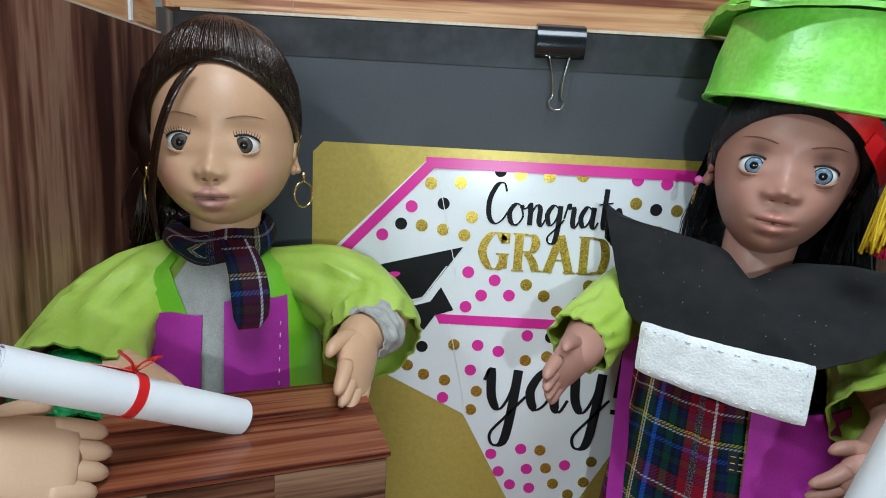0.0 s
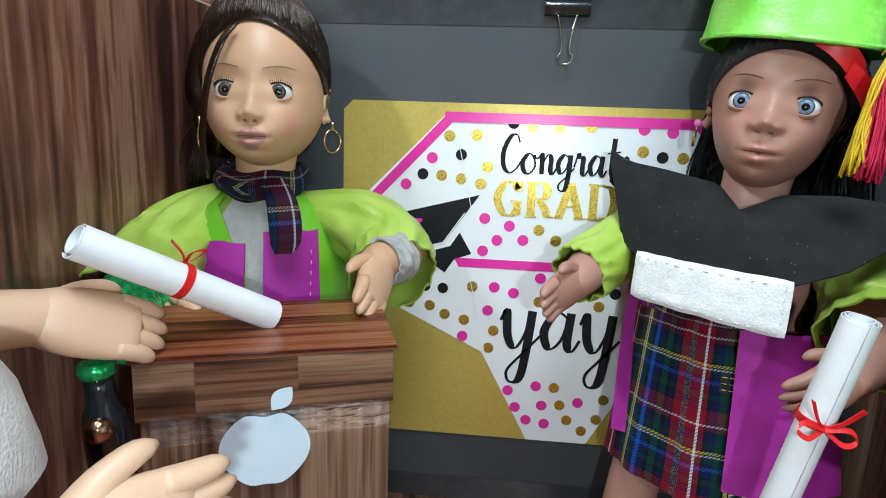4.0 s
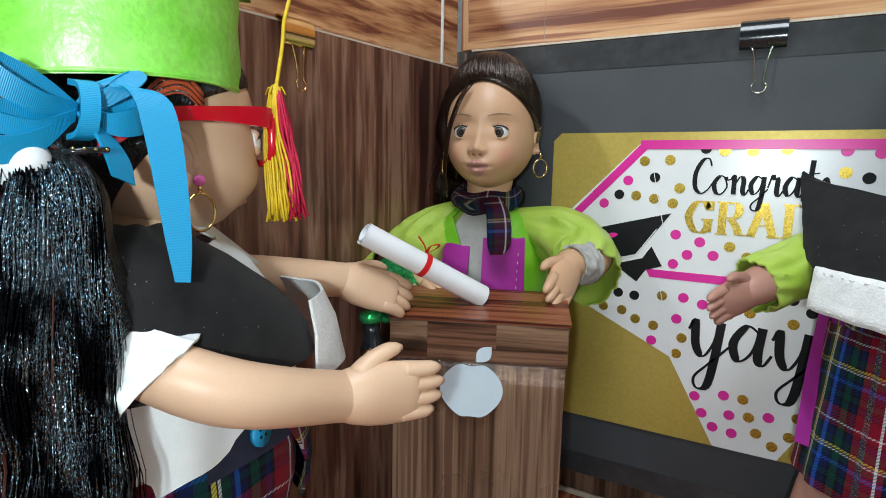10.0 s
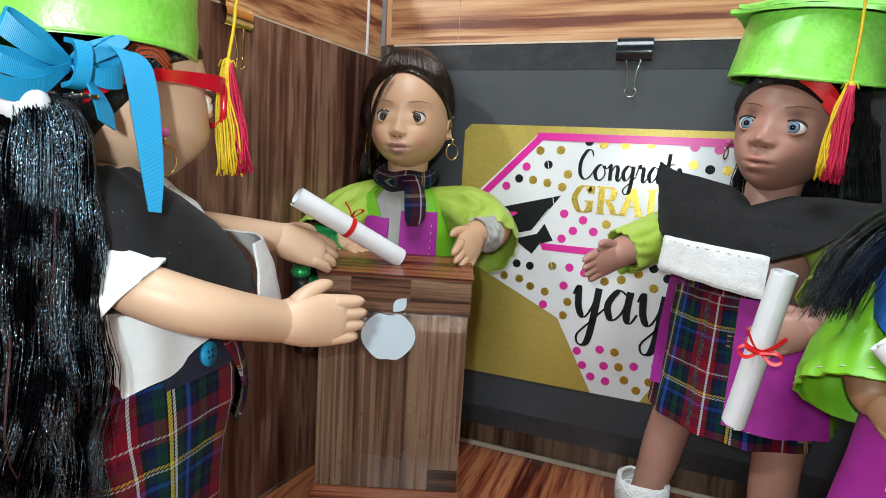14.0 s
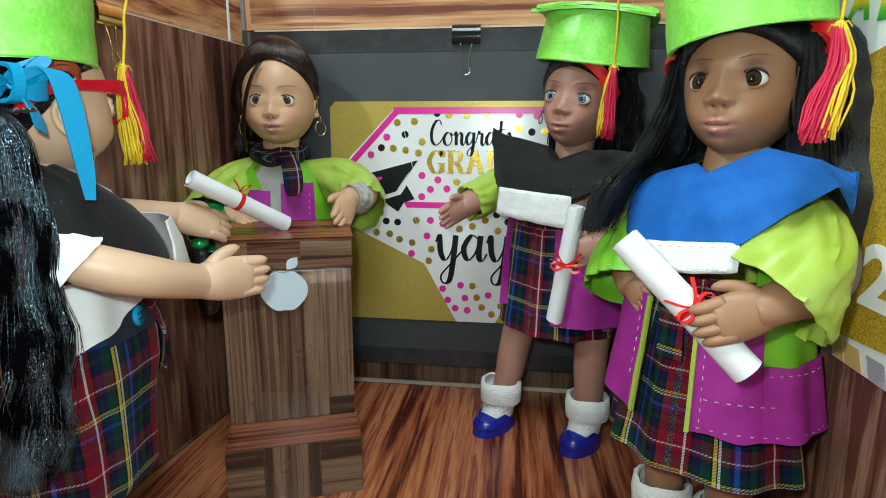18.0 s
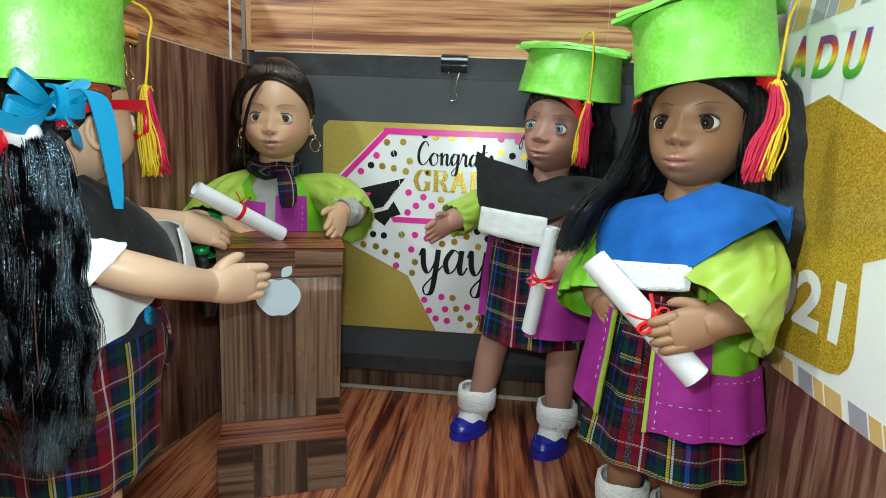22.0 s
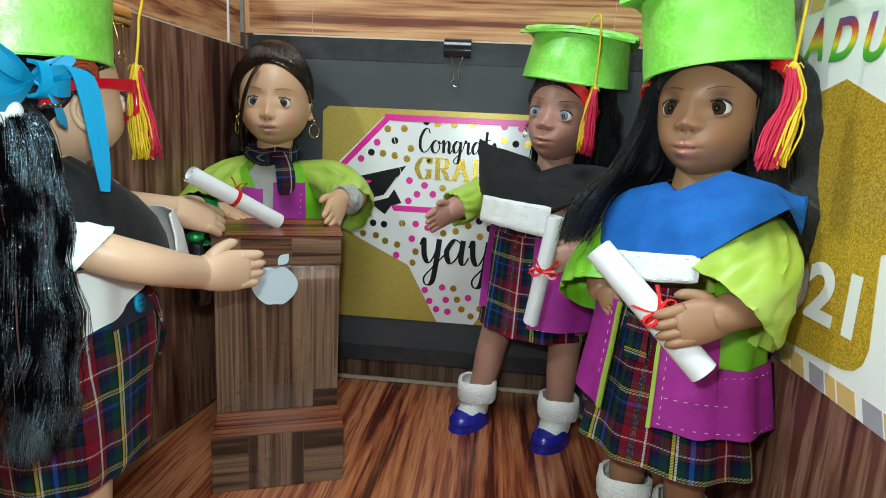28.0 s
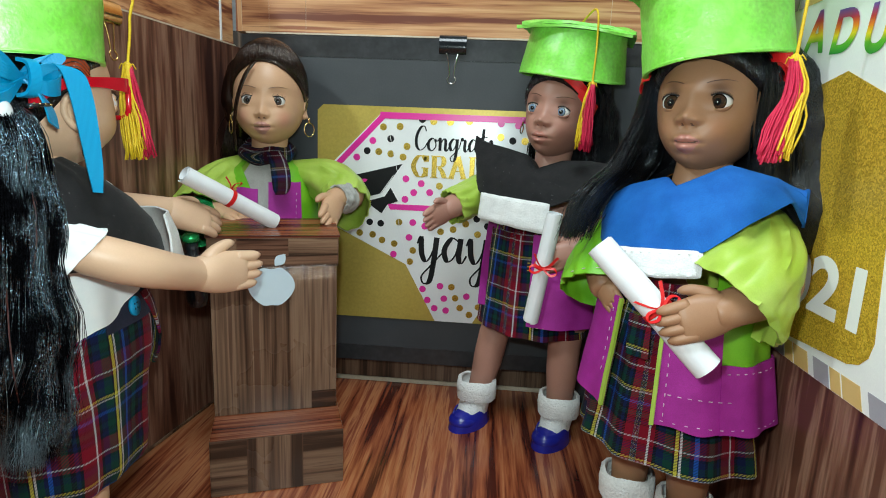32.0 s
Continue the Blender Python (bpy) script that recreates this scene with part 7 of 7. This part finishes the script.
wrap([(0.262, 0.0462, 0.0545), (0.250, 0.0490, 0.0625), (0.236, 0.0508, 0.0718), (0.220, 0.0530, 0.0765)], -100, -10, 30, 0.0016, b=k, dy=0.0, power=2.8)
part("panel", k, NAVY_WOOL, fl, "dark navy wool panel")
k = Build()
wrap([(0.240, 0.0515, 0.0730), (0.226, 0.0542, 0.0800), (0.210, 0.0560, 0.0850), (0.194, 0.0570, 0.0870), (0.178, 0.0560, 0.0840), (0.166, 0.0545, 0.0780)], lambda f: -64 + 26 * f, lambda f: 14 - 8 * f, 30, 0.0022, b=k, dy=0.0, power=2.6)
part("flap", k, TARTAN, fl)
blouse = thing("blouse", "white cotton doll blouse with short frilled sleeves", "blouse", MD)
k = Build()
to_hips = MD.inverted() @ MD_HIPS
wrap([(0.335, 0.030, 0.026), (0.320, 0.044, 0.040), (0.300, 0.048, 0.052), (0.280, 0.051, 0.060), (0.256, 0.0525, 0.0660), (0.232, 0.0535, 0.0720)], 0, 360, 112, 0.0016, b=k, power=2.6, ripple=0.055, freq=13, seed=6, dy=0.0, shape=lambda p, a, t: to_hips @ Vector((p.x, p.y, p.z - 0.016 * t * max(0, -math.cos(a)) + 0.030 * t * max(0.0, math.cos(a)) ** 0.7)))
part("shell", k, WHITE_CLOTH, blouse)
sleeve(blouse, ID, [(-0.168, 0.004, 0.286), (-0.152, -0.006, 0.286), (-0.139, -0.006, 0.2825), (-0.124, 0.004, 0.2765)], [0.016, 0.0182, 0.0188, 0.0186], WHITE_CLOTH, 3.3, "short frilled sleeve", 0.95, "sleeve", 0.5, None, 0.010)
sleeve(blouse, ID, [(-0.218, 0.024, 0.298), (-0.220, 0.040, 0.294), (-0.218, 0.052, 0.292)], [0.020, 0.022, 0.021], WHITE_CLOTH, 6.1, "short frilled sleeve", 0.95, "sleeve", 0.25)
k = Build()
wrap([(0.302, 0.064, 0.104), (0.284, 0.066, 0.114), (0.258, 0.067, 0.121)], lambda f: -46 - 8 * f, 24, 24, 0.0018, b=k, ripple=0.02, seed=1, dy=-0.004)
part("front_flap", k, WHITE_FELT, blouse, "white felt flap")
cape_d = cape(MD, "black felt shoulder cape over a white blouse", BLACK_FELT, [(0.347, 0.028, 0.028), (0.338, 0.042, 0.040), (0.322, 0.054, 0.058), (0.304, 0.060, 0.074), (0.288, 0.061, 0.084), (0.272, 0.060, 0.089)], -0.010, 4.0, 2.4, 0.036, 0.046, 0.016)
k = Build()
strip(curve_points([(-0.006, -0.030, 0.3450), (0.002, -0.046, 0.3380), (0.008, -0.060, 0.3290), (0.006, -0.076, 0.3160)], 14), [0.010, 0.014, 0.012, 0.003], (0.75, 0.1, 0.65), 0.001, b=k)
part("lining", k, WHITE_CLOTH, cape_d, "white satin lining at the neck")
grad_cap(HD, "large lime felt graduation cap with yellow and crimson tassel", pose(0.0, 0.004, 0.4105, -2, 0, 0), 0.0565, 0.0590, 0.062, 45, [(-0.147, 0.098, 0.470), (-0.1445, 0.100, 0.440)], (-0.1430, 0.0915, 0.4045), 0.068, (0.004, 0.0, 0), 5, (0.87, 0.5, 0), share=0.26)
GD = pose(-0.187, 0.031, FLOOR, 0, 0, 172)
earring(HD, (-0.0490, -0.008, 0.3668), "gold hoop earring with a pink bead", 0.0090, PINK_PEARL, drop=0.0050)

glasses = thing("toy_glasses", "glossy red plastic doll glasses", "glasses", GD)
for sgn in (-1, 1):
    k = Build()
    ring = []
    for i in range(33):
        a = 2 * math.pi * i / 32
        x, z = oval(0.0185, 0.0140, a, 4.0)
        ring.append((sgn * 0.0215 + x, -0.0655 + 0.006 * (abs(sgn * 0.0215 + x) / 0.04) ** 2, 0.3903 + z))
    tube(ring, 0.0021, 8, b=k)
    part("rim", k, RED_PLASTIC, glasses)
    k = Build()
    strip(curve_points([(sgn * 0.0405, -0.058, 0.3998), (sgn * 0.0455, -0.047, 0.4000), (sgn * 0.0510, -0.018, 0.3990), (sgn * 0.0520, 0.006, 0.3960), (sgn * 0.0500, 0.022, 0.3880), (sgn * 0.0480, 0.030, 0.3810)], 22), [0.011, 0.010, 0.0065, 0.0065, 0.008, 0.006], (0, 0, 1), 0.0030, b=k)
    part("temple", k, RED_PLASTIC, glasses)
k = Build()
tube([(-0.004, -0.0655, 0.3933), (0, -0.0665, 0.3941), (0.004, -0.0655, 0.3933)], 0.0020, 8, b=k)
part("bridge", k, RED_PLASTIC, glasses)

# blue hair bow
hb = thing("hair_bow", "bright blue grosgrain ribbon bow tied in the hair", "bow", HD)
C0 = Vector((-0.0470, 0.0430, 0.3955))


def bow_loop(pts, w, side, name="loop"):
    k = Build()
    strip(curve_points([C0 + Vector(p) for p in pts], 24), w, side, 0.0012, b=k)
    part(name, k, BLUE_RIBBON, hb)


bow_loop([(0, 0, 0), (-0.004, -0.006, 0.009), (-0.007, -0.013, 0.014), (-0.010, -0.016, 0.011), (-0.008, -0.010, 0.004), (-0.003, -0.002, 0)], [0.006, 0.010, 0.014, 0.014, 0.010, 0.006], (-0.5, -0.85, 0.45))
bow_loop([(0, 0, 0), (-0.004, -0.010, 0.002), (-0.006, -0.018, 0.002), (-0.009, -0.020, -0.002), (-0.008, -0.010, -0.005), (-0.003, -0.002, -0.001)], [0.006, 0.011, 0.014, 0.013, 0.009, 0.006], (-0.3, 0.2, 1))
bow_loop([(0, 0, 0), (-0.003, 0.014, 0.008), (-0.004, 0.028, 0.013), (-0.007, 0.031, 0.010), (-0.008, 0.018, 0.002), (-0.003, 0.002, 0)], [0.005, 0.008, 0.010, 0.010, 0.008, 0.005], (-0.3, -0.25, 1))
bow_loop([(0, 0, 0), (-0.002, 0.016, -0.002), (-0.002, 0.032, -0.002), (-0.005, 0.034, -0.005), (-0.006, 0.018, -0.008), (-0.003, 0.002, -0.002)], [0.005, 0.007, 0.008, 0.008, 0.006, 0.005], (-0.3, -0.1, 1))
bow_loop([(-0.003, -0.003, 0), (-0.012, -0.013, 0.009), (-0.018, -0.0195, 0.006), (-0.0215, -0.0215, -0.008), (-0.024, -0.0225, -0.030), (-0.0255, -0.0235, -0.052), (-0.0260, -0.0240, -0.069)], [0.006, 0.011, 0.014, 0.014, 0.0125, 0.010, 0.006], (0.45, 0.9, 0.12), "tail")
bow_loop([(-0.003, 0.003, -0.002), (-0.006, 0.016, -0.012), (-0.008, 0.030, -0.016), (-0.010, 0.048, -0.012)], [0.005, 0.008, 0.010, 0.010], (-0.2, 0.1, 1), "tail")
bow_loop([(-0.003, -0.001, -0.002), (-0.008, -0.006, -0.010), (-0.010, -0.009, -0.018), (-0.010, -0.011, -0.027)], [0.006, 0.012, 0.014, 0.012], (-0.3, 0.9, 0.35), "tail")
k = Build()
strip(curve_points([C0 + Vector((-0.002, -0.001, 0.0105)), C0 + Vector((-0.0080, -0.001, 0.0085)), C0 + Vector((-0.0105, 0, 0.0)), C0 + Vector((-0.0085, 0.001, -0.0085)), C0 + Vector((-0.002, 0.001, -0.0105))], 16), [0.008, 0.007, 0.0065, 0.007, 0.008], (0.25, 0.95, 0.0), 0.0022, b=k)
part("knot", k, BLUE_RIBBON, hb)
pm = thing("hair_bobble", "hair tie with a white and a red glossy ball", "bobble", HD)
k = Build()
ball((-0.0450, 0.0635, 0.3745), (0.0112, 0.0112, 0.0108), 32, 22, b=k)
part("white_ball", k, BALL_WHITE, pm, "glossy white ball")
k = Build()
ball((-0.0370, 0.0785, 0.3695), 0.0102, 32, 22, b=k)
part("red_ball", k, RED_PLASTIC, pm, "glossy red ball")
k = Build()
tube([(-0.044, 0.050, 0.380), (-0.044, 0.060, 0.376), (-0.038, 0.074, 0.372)], 0.0014, 8, b=k)
part("band", k, RED_PLASTIC, pm)
hc = thing("hair_clip", "black hair clip with small gold studs", "hair clip", HD)
k = Build()
tube([(-0.062, 0.040, 0.3805), (-0.064, 0.048, 0.380), (-0.062, 0.056, 0.379)], 0.0012, 8, b=k)
part("bar", k, BLACK_ENAMEL, hc)
for y in (0.042, 0.046, 0.050, 0.054):
    k = Build()
    ball((-0.0650, y, 0.3805), 0.0007, 8, 6, b=k)
    part("stud", k, GOLD_METAL, hc)
scroll((-0.1540, 0.1850, 0.3175), (-0.0945, 0.262, 0.2635), 0.0090, "white paper scroll tied with red ribbon over the lectern", 0.47, (-0.4, 0.2, 1))
rg = thing("toy_ring", "tiny gold ring on the doll's finger", "ring", MD)
k = Build()
tc = ID @ Vector((-0.160, 0.192, 0.2765))
tube([tc + Vector((0.0050 * math.cos(a), 0.002 * math.cos(a), 0.0050 * math.sin(a))) for a in np.linspace(0, 2 * math.pi, 20)], 0.0005, 5, b=k)
part("hoop", k, GOLD_METAL, rg)

# dark bottle with a bronze bead held against the lectern's side
bo = thing("bottle", "small glossy black bottle with bronze bead on the lectern side", "bottle", LM @ pose(-0.0765, -0.004, 0.180, 4, -3, 0))
k = Build()
tube([(0, 0, z) for z in (0, 0.002, 0.010, 0.040, 0.050, 0.056, 0.062, 0.070)], [0.004, 0.0085, 0.0105, 0.0105, 0.0095, 0.007, 0.0065, 0.0065], 24, b=k)
part("body", k, BLACK_ENAMEL, bo)
k = Build()
ball((0.0, -0.0105, 0.046), (0.0068, 0.0060, 0.0066), 18, 12, b=k)
part("bead", k, BRONZE, bo, "crackled bronze bead")
k = Build()
tube([(0, 0, 0.0695), (0, 0, 0.0715), (0, 0, 0.076), (0, 0, 0.078)], [0.0070, 0.0085, 0.0085, 0.0060], 20, b=k)
part("stopper", k, GREEN_FOIL, bo, "green foil stopper")

# ---- the room round the stage ----
thing("table", "plain wooden table under the card stage", "table", build=block(-0.9, 0.9, -0.9, 0.75, FLOOR - 0.045, FLOOR - 0.0125, 0.003), mats=[TABLE])
for nm, bx2 in (("wall_room_south", (-1.6, 1.6, -1.72, -1.6, -0.8, 1.7)), ("wall_room_north", (-1.6, 1.6, 1.4, 1.52, -0.8, 1.7)), ("wall_room_west", (-1.72, -1.6, -1.72, 1.52, -0.8, 1.7)), ("wall_room_east", (1.6, 1.72, -1.72, 1.52, -0.8, 1.7)), ("ceiling", (-1.72, 1.72, -1.72, 1.52, 1.7, 1.8)), ("floor_room", (-1.72, 1.72, -1.72, 1.52, -0.9, -0.8))):
    thing(nm, "plain painted " + ("ceiling" if nm == "ceiling" else "surface") + " of the room round the stage", "wall", kind="structure", build=block(*bx2, 0.0), mats=[PLASTER])
